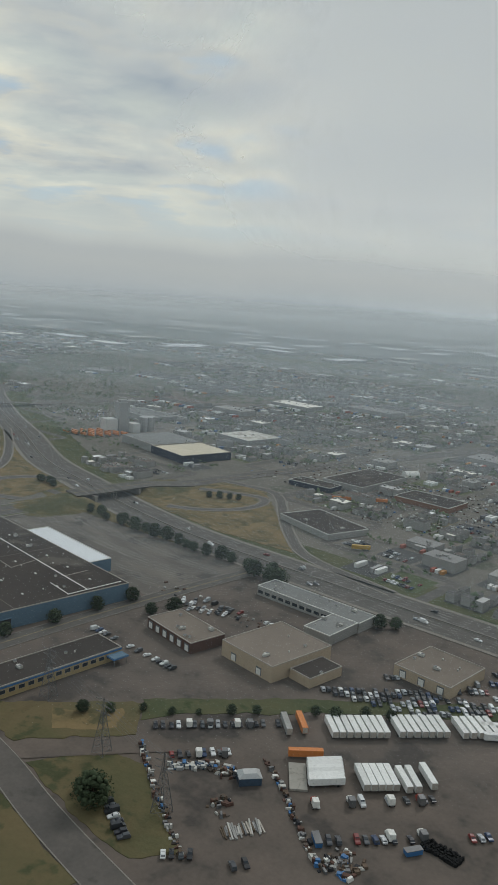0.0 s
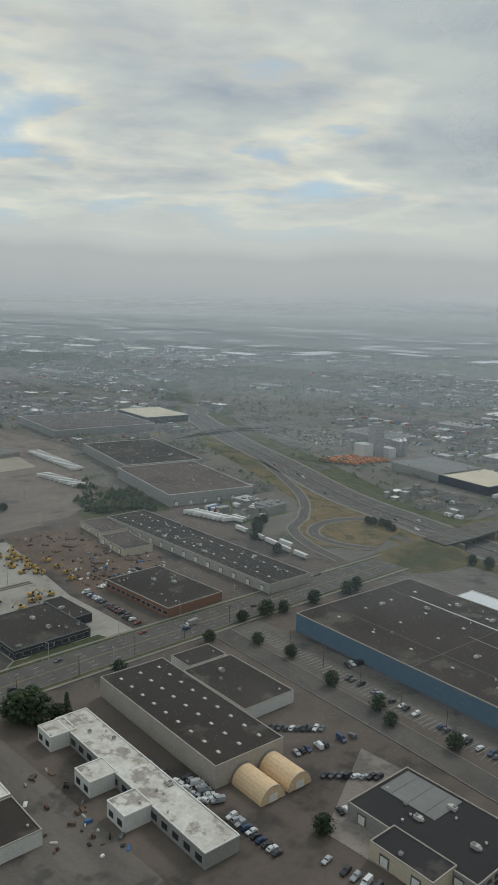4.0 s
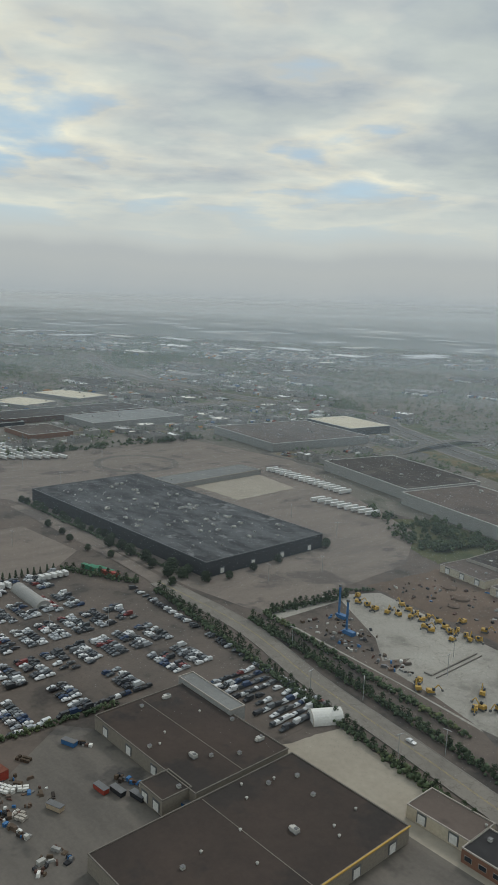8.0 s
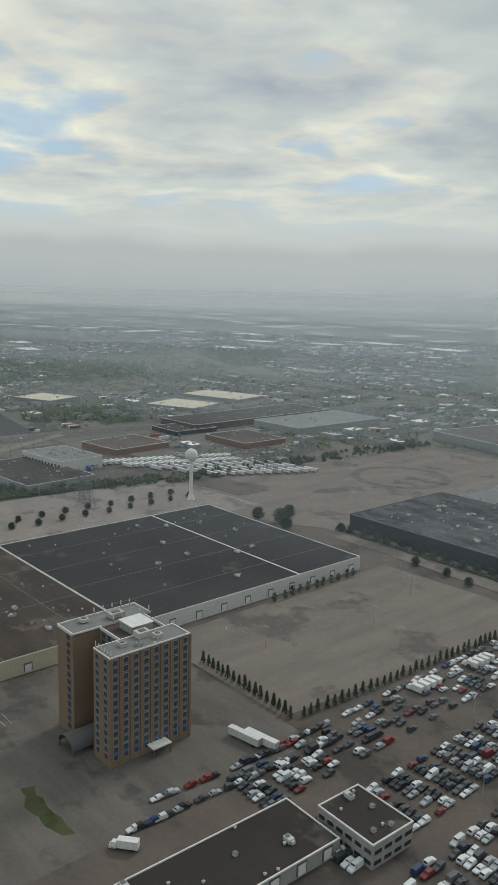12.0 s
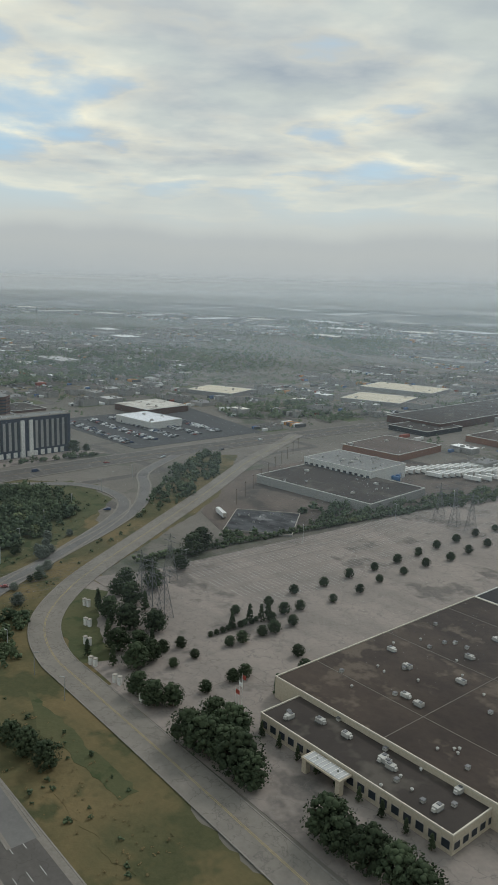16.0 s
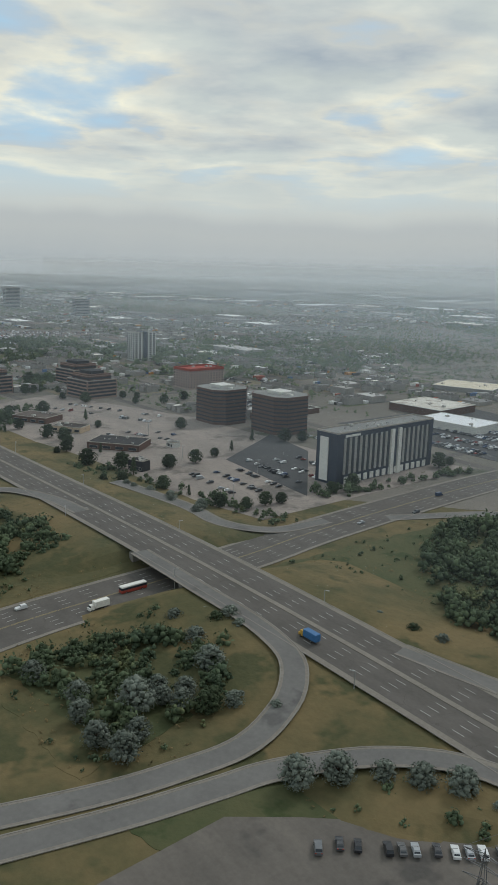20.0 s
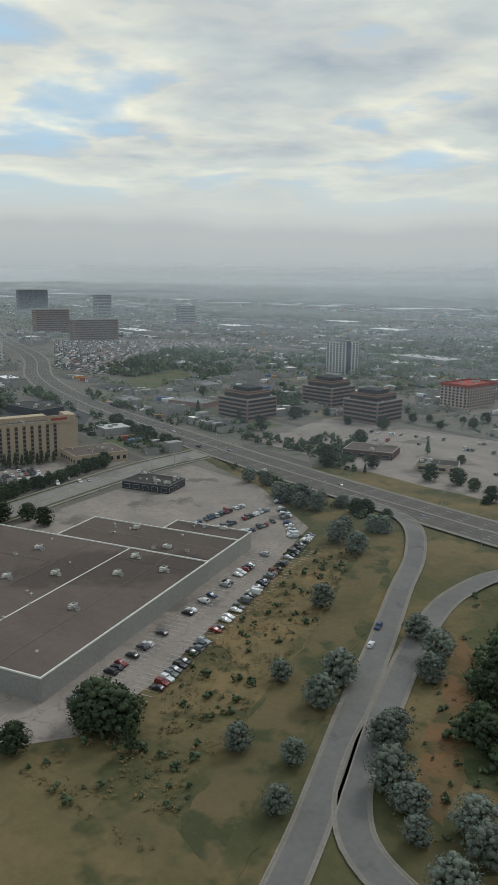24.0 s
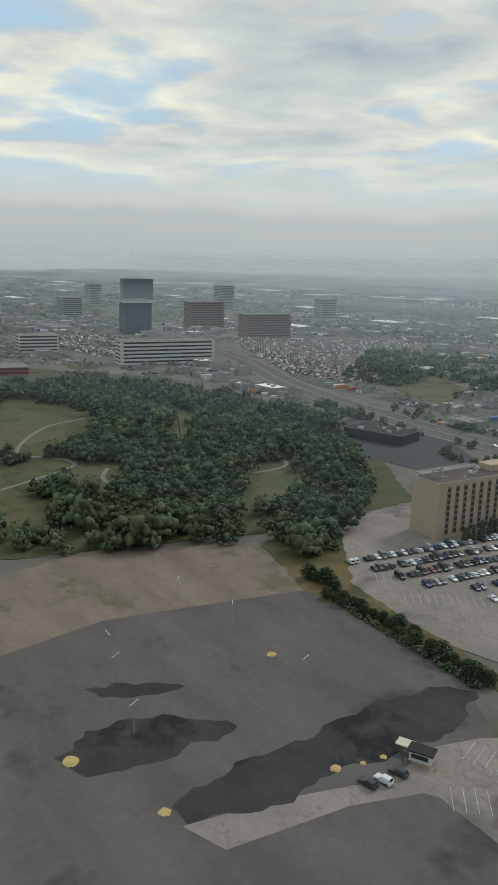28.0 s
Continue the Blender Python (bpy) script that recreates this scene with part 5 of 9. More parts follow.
for c in range(14):
    part("ground_panel", shared("gp", lambda: Shape().box(0, 0, 0, 3.4, 0.6, 4.2, "white_trim").mesh("ground_panel")), hotel, at=pose(9.2, -40 + c * 6.2, 0.6, 0, 0, 90))
part("hotel_sign", Shape().box(9.1, -35, 30.4, 0.3, 14, 1.4, "white_trim"), hotel, "pale sign bar")

for x, y, w, d, h, a in ((-1764, -124, 44, 38, 31, 2), (-1822, -142, 40, 38, 30, 2)):
    ob = thing("brown_office_tower", None, "brown octagonal office tower with ribbon windows", "office tower", "brown office towers", at=pose(x, y, 0, 0, 0, a))
    take(x, y, w, d)
    ch = 8
    ring = [(-w / 2 + ch, -d / 2), (w / 2 - ch, -d / 2), (w / 2, -d / 2 + ch), (w / 2, d / 2 - ch), (w / 2 - ch, d / 2), (-w / 2 + ch, d / 2), (-w / 2, d / 2 - ch), (-w / 2, -d / 2 + ch)]
    part("wall", Shape().prism(ring, 0, h, "brown_facade"), ob)
    part("roof", Shape().prism([(px * 0.97, py * 0.97) for px, py in ring], h, h + 0.1, "grey_roof"), ob)
    part("parapet", Shape().prism([(px * 1.012, py * 1.012) for px, py in ring], h - 1.1, h - 0.02, "brown_facade"), ob)
    part("roof_house", Shape().box(0, 0, h + 0.1, w * 0.4, d * 0.4, 2.4, "white_wall").box(0, 0, h + 0.1, w * 0.7, 1.5, 1.0, "white_trim"), ob)
    for r in range(9):
        part("ribbon_window", Shape().prism([(px * 1.004, py * 1.004) for px, py in ring], 2.4 + r * 3.1, 2.4 + r * 3.1 + 1.1, "glass"), ob)
building("brown_podium", -1795, -100, 40, 30, 6, "low brown podium between office towers", 2, "brown_facade", "grey_roof", "parapet", 2, 3)

red = building("red_roofed_hotel", -2000, -45, 30, 48, 21, "pinkish hotel with a red roof edge", 4, "rose_wall", "grey_roof", "red_roof", 3, 4, category="hotel", lip=1.8, windows=[("e", 7, 12, 1.5, 1.6, 0.5, "glass"), ("s", 7, 7, 1.5, 1.6, 0.5, "glass")])
part("red_mansard", Shape().box(0, 0, 20.2, 30.8, 48.8, 0.9, "red_roof"), red)
slim = building("slim_tower", -2247, 25, 22, 34, 40, "slim grey residential tower", 0, "white_wall", "grey_roof", "parapet", 2, 2, category="tower", windows=[("e", 13, 6, 2, 1.8, 0.6, "glass"), ("s", 13, 4, 2, 1.8, 0.6, "glass")])
part("dark_core", Shape().box(0.4, 0, 0, 22.4, 6, 41, "navy_wall"), slim)
for x, y in ((-2066, -262), (-2078, -155), (-1996, -180)):
    ob = building("banded_office", x, y, 36, 36, 18, "stepped office block with alternating pale and dark bands", 8, "pink_wall", "grey_roof", "parapet", 2, 3, category="office block")
    bands(ob, 36, 36, 18, 5, 0.6, "glass", 0.55, ("n", "w"))
    part("upper_storeys", Shape().box(0, 0, 18.2, 28, 28, 5.5, "brown_facade").box(0, 0, 19.2, 28.3, 28.3, 1.6, "glass").box(0, 0, 22, 28.3, 28.3, 0.9, "pink_wall").box(0, 0, 23.7, 20, 16, 3, "black_wall"), ob)

tan = building("tan_hotel", -2018, -492, 17, 88, 25.5, "ten-storey tan hotel with tall window bays", -4, "tan_wall", "brown_roof", "parapet", 5, 8, category="hotel")
bay = shared("tanbay", lambda: Shape().box(0, 0, 0, 2.1, 0.3, 22.5, "tan_brick").mesh("window_bay"))
tw = shared("tanwin", lambda: Shape().box(0, 0, 0, 1.6, 0.3, 1.7, "glass").mesh("window"))
for c in range(14):
    b = part("window_bay", bay, tan, at=pose(8.55, -38 + c * 5.1, 1.6, 0, 0, 90))
    for r in range(8):
        part("window", tw, b, at=pose(0, -0.12, 0.7 + r * 2.75))
part("stair_tower", Shape().box(-1, 40.5, 0, 15, 6.4, 28.5, "tan_wall"), tan)
part("sign_panel", Shape().box(9.0, 31, 24.2, 0.7, 15, 5.2, "tan_wall"), tan)
part("red_sign", Shape().box(9.5, 31, 26.2, 0.25, 11, 1.5, "red_paint"), tan, "red sign bar")
part("roof_house", Shape().box(-2, 10, 25.6, 8, 30, 3.0, "tan_wall"), tan)
building("hotel_wing", -1993, -444, 26, 36, 6.5, "low tan wing with brown inset roof", -4, "tan_wall", "brown_roof", "cream_wall", 3, 4, windows=[("s", 1, 6, 1.5, 2.4, 0.5, "glass"), ("e", 1, 8, 1.5, 2.4, 0.5, "glass")])
building("hotel_rear_hall", -2062, -455, 40, 44, 7, "low tan rear hall", -4, "tan_wall", "grey_roof", "parapet", 8, 4)

# brown warehouse by the last street
big_w = building("brown_warehouse", -1800.4, -573.5, 111, 104, 7.8, "broad warehouse with brown roof edged in white", 28.3, "grey_wall", "brown_roof", "white_trim", 0, 16, None, 0, docks=None)
part("roof_seam", Shape().box(18.7, 0, 7.95, 0.5, 103, 0.14, "white_trim"), big_w)
for x, y in ((-47.8, -17.8), (-46.6, 35.4), (-15.2, 34.7), (-5.4, 3.9), (-6.1, -27.3), (8.8, 14.7), (30, 25), (34, -8), (44, 36), (26, 44)):
    part("rooftop_unit", unit_mesh("cabinet"), big_w, at=pose(x, y, 7.9, 0, 0, 90))
    part("rooftop_unit", unit_mesh("hatch"), big_w, at=pose(x + 2.6, y - 1.0, 7.9))
for y, x0, x1 in ((-29, -55, 0.5), (24, -55, 18), (40, 18, 54)):
    part("roof_seam", Shape().box((x0 + x1) / 2, y, 7.95, x1 - x0, 0.25, 0.1, "seam"), big_w)
for x in (0.5, 38):
    part("roof_seam", Shape().box(x, 0, 7.95, 0.25, 103, 0.1, "seam"), big_w)
for x in (-43.6, -12.6, -2.7, 1.6):
    part("loading_door", shared("dock", lambda: Shape().mesh("loading_door")), big_w, at=pose(x, -52, 0))
building("brown_warehouse_wing", -1816.2, -506.5, 75, 29, 7.8, "warehouse wing with brown roof edged in white", 28.3, "grey_wall", "brown_roof", "white_trim", 5, 6, None, 1)
building("brown_warehouse_end", -1809.8, -479.2, 38, 13, 7.8, "end bay of brown warehouse", 28.3, "grey_wall", "brown_roof", "white_trim", 2, 2)
building("black_restaurant", -1911, -447, 30, 20, 4.5, "low black restaurant with roof plant", 30, "black_wall", "tar_roof", "steel", 7, 4, windows=[("s", 1, 5, 1, 2.2, 0.6, "glass"), ("e", 1, 4, 1, 2.2, 0.6, "glass")])
building("striped_office", -1229, -386, 92, 15, 26, "office slab with white horizontal fins and dark roof", 0, "white_wall", "black_roof", "steel", 8, 8, category="office block")
ob = bpy.data.objects["striped_office"]
bands(ob, 92, 15, 26, 9, 1.0, "glass", 0.5, ("e", "n"))
for x in (-45.5, -33, -20, -7, 6, 19, 32, 45):
    part("white_pier", Shape().box(x, -7.7, 0, 2.2 if x > -40 else 1.0, 0.6, 26, "grey_wall"), ob)
part("roof_fascia", Shape().box(0, -7.7, 24.9, 92.4, 0.5, 1.2, "navy_wall"), ob)
# black slab on the roof imitates the shade inside a sunken plant well
part("plant_well", Shape().box(18, 0, 26.1, 22, 11, 0.3, "black_wall").box(7, 0, 26.1, 0.3, 11.4, 1.6, "metal").box(29, 0, 26.1, 0.3, 11.4, 1.6, "metal"), ob)
for i in range(4):
    part("cooling_fan", shared("cfan", lambda: Shape().tube((0, 0, 0), (0, 0, 2.4), 0.9, 0.9, "unit_metal", 10).tube((0, 0, 2.4), (0, 0, 2.7), 1.1, 0.8, "steel", 10).mesh("cooling_fan")), ob, at=pose(10 + i * 5, 1.5 - (i % 2) * 4, 26.4))
for i in range(5):
    part("mushroom_vent", shared("mvent", lambda: Shape().tube((0, 0, 0), (0, 0, 0.9), 0.7, 0.5, "white_trim", 8).tube((0, 0, 0.9), (0, 0, 1.3), 1.0, 0.5, "white_trim", 8).mesh("mushroom_vent")), ob, at=pose(-36 + i * 7.5, 2.0 - (i % 2), 26.1))
part("brick_edge", Shape().box(24, 7.3, 25.2, 44, 0.7, 1.5, "brick_wall"), ob, "red-brick roof edge")
part("roof_pipe", Shape().box(-10, 3.6, 26.1, 60, 0.25, 0.3, "unit_metal"), ob)
# plaza shops
for x, y, w, d, h, a, wl_, rf in ((-1775, -270, 40, 26, 5, 40, "brown_facade", "black_roof"), (-1846, -275, 26, 16, 4.5, 35, "tan_wall", "tar_roof"), (-1900, -280, 34, 24, 5, 30, "brown_facade", "brown_roof"),
                                  (-1754, -236, 8, 7, 4, 0, "white_wall", "grey_roof"), (-1708, -292, 12, 8, 7, 20, "black_wall", "black_roof")):
    building("plaza_shop", x, y, w, d, h, "low shop on the parking plaza", a, wl_, rf, "parapet", 3, 2, windows=[("s", 1, 4, 1, 1.8, 0.6, "glass")])
patch("lot_17", [(-1701, -226), (-1601, -239), (-1690, -158), (-1752, -143)], LOT, "dark_asphalt", "dark asphalt lot before the navy hotel", "parking lot")
building("strip_shop", -2140, -270, 40, 22, 5, "low shop with grey roof", 20, "pink_wall", "grey_roof", "parapet", 4, 2)
building("black_showroom", -2178, -408, 46, 26, 7, "black showroom beside dark lot", 15, "black_wall", "tar_roof", "steel", 5, 3)
patch("lot_14", [(-2228, -427), (-2245, -368), (-2160, -362), (-2100, -400), (-2095, -450), (-2150, -456)], LOT + 0.03, "dark_asphalt", "dark asphalt showroom lot", "parking lot")
# middle distance
for x, y, w, d, h, a, wl_, rf in ((-1310, 520 - 300, 10, 10, 3, 0, "grey_wall", "tar_roof"), (-1530, 370, 70, 240, 8, 2, "brown_facade", "tar_roof"), (-1440, 410, 80, 150, 9, 0, "grey_wall", "grey_roof"), (-1455, 130, 60, 70, 6, 5, "brick_wall", "brown_roof"), (-1410, 260, 70, 60, 6, 0, "brick_wall", "brown_roof"),
                                  (-1505, 245, 50, 60, 5, 0, "black_wall", "tar_roof"), (-1835, 230, 70, 60, 5, 20, "far_wall", "cream_roof"), (-1670, 365, 80, 70, 5, 20, "far_wall", "cream_roof"), (-1720, 480, 110, 70, 5, 15, "far_wall", "cream_roof"), (-1690, 20, 60, 40, 7, 5, "white_wall", "clean_white_roof"),
                                  (-1760, 70, 60, 60, 7, 5, "brown_facade", "white_roof"), (-375, 540, 66, 44, 5, -15, "grey_wall", "tar_roof"), (-360, 700, 60, 40, 5, 0, "brick_wall", "tar_roof"), (-450, 720, 50, 90, 6, 0, "grey_wall", "tar_roof"), (-470, 655, 50, 24, 5, 5, "navy_wall", "tar_roof"),
                                  (-1830, -60, 50, 40, 5, 5, "brown_facade", "tar_roof"), (-690, 800, 60, 60, 6, -5, "grey_wall", "white_roof"), (-900, 800, 90, 50, 7, -5, "grey_wall", "grey_roof")):
    building("industrial_building", x, y, w, d, h, "flat-roofed industrial building in the middle distance", a, wl_, rf, "white_trim", 3, 4)
# far towers
for x, y, w, d, h, wl_ in ((-2971, -193, 30, 46, 50, "navy_wall"), (-2612, -338, 24, 116, 27, "white_wall"), (-3035, -20, 36, 66, 47, "brick_wall"), (-2849, -18, 30, 82, 37, "brick_wall"), (-3960, 320, 40, 90, 63, "navy_wall"),
                           (-3160, 380, 36, 36, 44, "grey_wall"), (-3500, 330, 40, 40, 60, "grey_wall"), (-2776, -434, 26, 50, 22, "white_wall"), (-2600, -528, 40, 30, 8, "red_roof"), (-3700, 60, 50, 30, 55, "grey_wall"), (-3350, -150, 60, 40, 40, "grey_wall")):
    ob = building("distant_tower", x, y, w, d, h, "hazy slab tower in the far distance", -10, wl_, "grey_roof", "parapet", 1, 0, category="tower")
    bands(ob, w, d, h, max(2, int(h / 4)), 1.0, "glass", 0.45, ("n", "w"))

# silo plant
plant = thing("silo_plant", None, "pale concrete grain elevator with silos", "silo plant", at=pose(-819, 684, 0, 0, 0, -10))
take(-815, 690, 60, 80)
part("headhouse", Shape().box(0, 0, 0, 13, 15, 40, "grey_wall").box(0, 0, 40, 9, 9, 3, "grey_wall"), plant)
part("annex", Shape().box(-2, -18, 0, 18, 16, 18, "white_wall").box(8, 14, 0, 16, 12, 12, "white_wall"), plant)
for k in range(5):
    part("silo", shared("silo", lambda: Shape().tube((0, 0, 0), (0, 0, 19), 4, 4, "grey_wall", 16).tube((0, 0, 19), (0, 0, 20.5), 4, 1, "metal", 16).mesh("silo")), plant, at=pose(2 + (k % 2) * 8.2, 30 + (k // 2) * 8.2, 0))

# water tower
wt = thing("water_tower", None, "white pedestal water tower with a ball tank", "water tower", at=pose(-1240, 56, 0))
part("pedestal", Shape().tube((0, 0, 0), (0, 0, 5), 3.4, 1.6, "white_trim", 16).tube((0, 0, 5), (0, 0, 32), 1.5, 1.3, "white_trim", 16).tube((0, 0, 32), (0, 0, 34), 1.3, 3.0, "white_trim", 16), wt)
bm = bmesh.new()
bmesh.ops.create_uvsphere(bm, u_segments=20, v_segments=12, radius=5.2)
me = bpy.data.meshes.new("tank")
bm.to_mesh(me)
me.materials.append(M["white_trim"])
for p_ in me.polygons:
    p_.use_smooth = True
part("tank", me, wt, at=pose(0, 0, 36.8))

# fabric tents and quonset huts


def arch_hut(name, x, y, length, width, height, ang, mat, label):
    ob = thing(name, None, label, "shelter", at=pose(x, y, 0, 0, 0, ang))
    s, n = Shape(), 12
    ring = [(-math.cos(math.pi * i / n) * width / 2, math.sin(math.pi * i / n) * height) for i in range(n + 1)]
    vs = [(-length / 2, p_, q) for p_, q in ring] + [(length / 2, p_, q) for p_, q in ring]
    s.add(vs, [(i, i + 1, n + 2 + i, n + 1 + i) for i in range(n)] + [tuple(range(n, -1, -1)), tuple(range(n + 1, 2 * n + 2))], mat)
    part("cover", s, ob)
    part("door", Shape().box(length / 2, 0, 0, 0.2, width * 0.35, height * 0.5, "white_trim"), ob)
    for k in (-0.5, 0.5):
        r = Shape()
        for i in range(n):
            r.tube((k * length * 0.995, *[c * 1.005 for c in ring[i]]), (k * length * 0.995, *[c * 1.005 for c in ring[i + 1]]), 0.18, 0.18, "parapet", 5)
        part("arch_rib", r, ob)
    take(x, y, length, width, ang)
    return ob


arch_hut("fabric_shelter", -434, 97, 18, 12, 6.5, -5, "tent_cream", "cream arched fabric shelter in car yard")
arch_hut("fabric_shelter", -433, 111, 18, 12, 6.5, -5, "tent_cream", "cream arched fabric shelter in car yard")
arch_hut("quonset_hut", -902, -5, 36, 9, 4.5, -2, "grey_wall", "long pale arched hut among parked cars")
arch_hut("white_tent", -699, 32, 14, 10, 5, 60, "white_trim", "white arched tent beside junk cars")
arch_hut("white_tent", -440, 800, 18, 12, 6, 60, "white_trim", "white arched fabric tent in a far yard")

# ---- vehicles ----
CAR = {
    "car": dict(l=4.6, w=1.8, hood=0.9, h=1.45, a=-0.75, b=1.9, c=0.2, d=1.3),
    "suv": dict(l=4.8, w=1.9, hood=1.05, h=1.75, a=-0.85, b=2.25, c=-0.2, d=1.95),
    "van": dict(l=5.6, w=2.0, hood=1.15, h=2.3, a=-1.7, b=2.75, c=-1.0, d=2.7),
}


def car_shapes(kind):
    """Body with rounded ends, and the glasshouse inside its roof; nose towards -x."""
    k = CAR[kind]
    l, w, hd, h = k["l"], k["w"], k["hood"], k["h"]
    prof = [(-l / 2, 0.3), (-l / 2 + 0.05, hd * 0.75), (-l / 2 + 0.5, hd * 0.92), (k["a"], hd), (k["c"], h), (k["d"], h), (k["b"], hd + 0.05), (l / 2 - 0.05, hd), (l / 2, 0.3)]
    vs, n = [], len(prof)
    for side in (-1, 1):
        for x, z in prof:
            inset = 0.16 if z > hd + 0.1 else 0.0
            vs.append((x, side * (w / 2 - inset), z))
    fs = [tuple(range(n)), tuple(range(2 * n - 1, n - 1, -1))] + [(i, n + i, n + i + 1, i + 1) for i in range(n - 1)]
    g = []
    zt, zb = h - 0.12, hd + 0.08
    xa, xb = k["a"] + 0.1, k["b"] - 0.1
    ca, cb = k["c"] + 0.05, k["d"] - 0.05
    g.append(([(xa - 0.02, -w / 2 + 0.2, zb), (xa - 0.02, w / 2 - 0.2, zb), (ca - 0.12, w / 2 - 0.28, zt + 0.05), (ca - 0.12, -w / 2 + 0.28, zt + 0.05)], [(0, 3, 2, 1)]))
    if kind != "van":
        g.append(([(xb + 0.12, -w / 2 + 0.2, zb), (xb + 0.12, w / 2 - 0.2, zb), (cb + 0.1, w / 2 - 0.28, zt + 0.05), (cb + 0.1, -w / 2 + 0.28, zt + 0.05)], [(0, 1, 2, 3)]))
    for side in (-1, 1):
        y0, y1 = side * (w / 2 - 0.02), side * (w / 2 - 0.14)
        xr = xb - 0.2 if kind != "van" else -0.2
        g.append(([(xa + 0.25, y0, zb), (xr, y0, zb), (min(cb, xr) - 0.1, y1, zt), (ca + 0.1, y1, zt)], [(0, 1, 2, 3) if side < 0 else (3, 2, 1, 0)]))
    return (vs, fs), g


def stuff_vehicles(name, rows, label):
    """Many far parked cars in one object: bodies coloured piece by piece."""
    s = Shape()
    base = {k: car_shapes(k) for k in CAR}
    for x, y, ang, kind in rows:
        c, si = math.cos(radians(ang)), math.sin(radians(ang))

        def put(vs):
            return [(x + px * c - py * si, y + px * si + py * c, pz + 0.35) for px, py, pz in vs]
        (vs, fs), glass = base[kind]
        s.add(put(vs), fs, "car_paint")
        for gv, gf in glass:
            s.add(put(gv), gf, "glass")
    return thing(name, s, label, "cars", kind="stuff")


WHEEL = shared("wheel", lambda: Shape().tube((0, -0.11, 0), (0, 0.11, 0), 0.33, 0.33, "rubber", 10).tube((0, -0.13, 0), (0, 0.13, 0), 0.19, 0.19, "metal", 8).mesh("wheel"))
PROTO = {}


def car_proto(kind, paint=None, label="", name=None):
    key = (kind, paint, label)
    if key in PROTO:
        return PROTO[key]
    (vs, fs), glass = car_shapes(kind)
    b = Shape()
    b.add(vs, fs, paint or "car_paint_thing")
    panes = []
    for pane, (gv, gf) in zip(("windscreen", "rear_window", "side_window", "side_window") if kind != "van" else ("windscreen", "side_window", "side_window"), glass):
        gl = Shape()
        gl.add(gv, gf, "glass")
        panes.append((pane, gl.mesh(pane)))
    k = CAR[kind]
    tail = Shape().box(0, 0, 0, 0.1, 0.35, 0.2, "red_paint").mesh("tail_light")
    PROTO[key] = (b.mesh("body"), panes, tail)
    return PROTO[key]


def put_car(x, y, ang, kind="car", name="parked_car", label="", group="parked cars", paint=None, z=0.35):
    body, panes, tail = car_proto(kind, paint)
    ob = thing(name, None, label or {"car": "parked saloon car on open ground", "suv": "parked sport utility car on open ground", "van": "parked panel van on open ground"}[kind], "van" if kind == "van" else "car", group, at=pose(x, y, z - 0.35 + 0.33, 0, 0, ang))
    part("body", body, ob)
    for pane, mesh_ in panes:
        part(pane, mesh_, ob)
    k = CAR[kind]
    for sx in (-1, 1):
        part("tail_light", tail, ob, at=pose(k["l"] / 2 - 0.02, sx * (k["w"] / 2 - 0.25), 0.72))
        for sy in (-1, 1):
            part("wheel", WHEEL, ob, at=pose(sx * k["l"] * 0.31, sy * (k["w"] / 2 - 0.06), 0.32))
    return ob


rng = random.Random(11)


def pick():
    return rng.choices(("car", "suv", "van"), (6, 5, 1))[0]


def row(x0, y0, x1, y1, pitch=2.8, turn=90.0, full=0.85, jit=0.25, gap=None):
    """Cars side by side along a line; turn: the cars' angle to it."""
    dx, dy = x1 - x0, y1 - y0
    length = math.hypot(dx, dy)
    a = math.degrees(math.atan2(dy, dx))
    out = []
    for i in range(int(length / pitch)):
        if rng.random() > full:
            continue
        t = (i + 0.5) * pitch / length
        out.append((x0 + dx * t + rng.uniform(-jit, jit), y0 + dy * t + rng.uniform(-jit, jit), a + turn + rng.choice((0, 180)) + rng.uniform(-3, 3), pick()))
    return out


THINGS, FARCARS = [], []
# the packed lot: blocks of double rows with aisles between
for bi, xb in enumerate((-932, -898, -864, -830, -797)):
    for yi in range(-8, 14):
        y = -158 + yi * 13.8
        if yi < 0 and (xb < -840 or y < -240):
            continue
        if bi == 4 and -115 < y < 10 and yi % 2:
            continue
        wide = 25 if bi else 22
        if (bi < 2 and y > -20) and rng.random() < 0.4:
            continue
        for k in (0, 5.4):
            rows_ = row(xb, y + k, xb + wide, y + k, 2.7, 90, 0.9 if bi else 0.65)
            (THINGS if (bi >= 3 and yi in (0, 1, 2, 3)) else FARCARS).extend(rows_)
FARCARS += row(-880, 52, -705, 40, 3.0, 80, 0.7) + row(-935, -148, -935, 40, 3.2, 0, 0.5) + row(-770, -95, -770, -10, 2.9, 0, 0.8)
for k in range(10):
    FARCARS += row(-754 + k * 5.6, 10, -753 + k * 5.4, 39, 2.3, 0, 0.9 if k not in (4, 5) else 0.3, 0.5)
for k in range(5):
    FARCARS += row(-800, -200 + k * 11, -740, -200 + k * 11, 2.8, 90, 0.8)
for y in (-105, -110.4, -119, -124.4, -133, -138.4, -147):
    FARCARS += row(-770, y, -744, y - 1, 2.7, 90, 0.85)
FARCARS += row(-741, -108, -720, -116, 2.9, 90, 0.7)
# beside the tower
THINGS += row(-938, -186, -933, -120, 3.2, 0, 0.75) + row(-930, -200, -925, -112, 3.1, 0, 0.6) + row(-1002, -255, -1002, -215, 4.2, 0, 0.3) + row(-966, -232, -960, -226, 3.0, 0, 0.9)
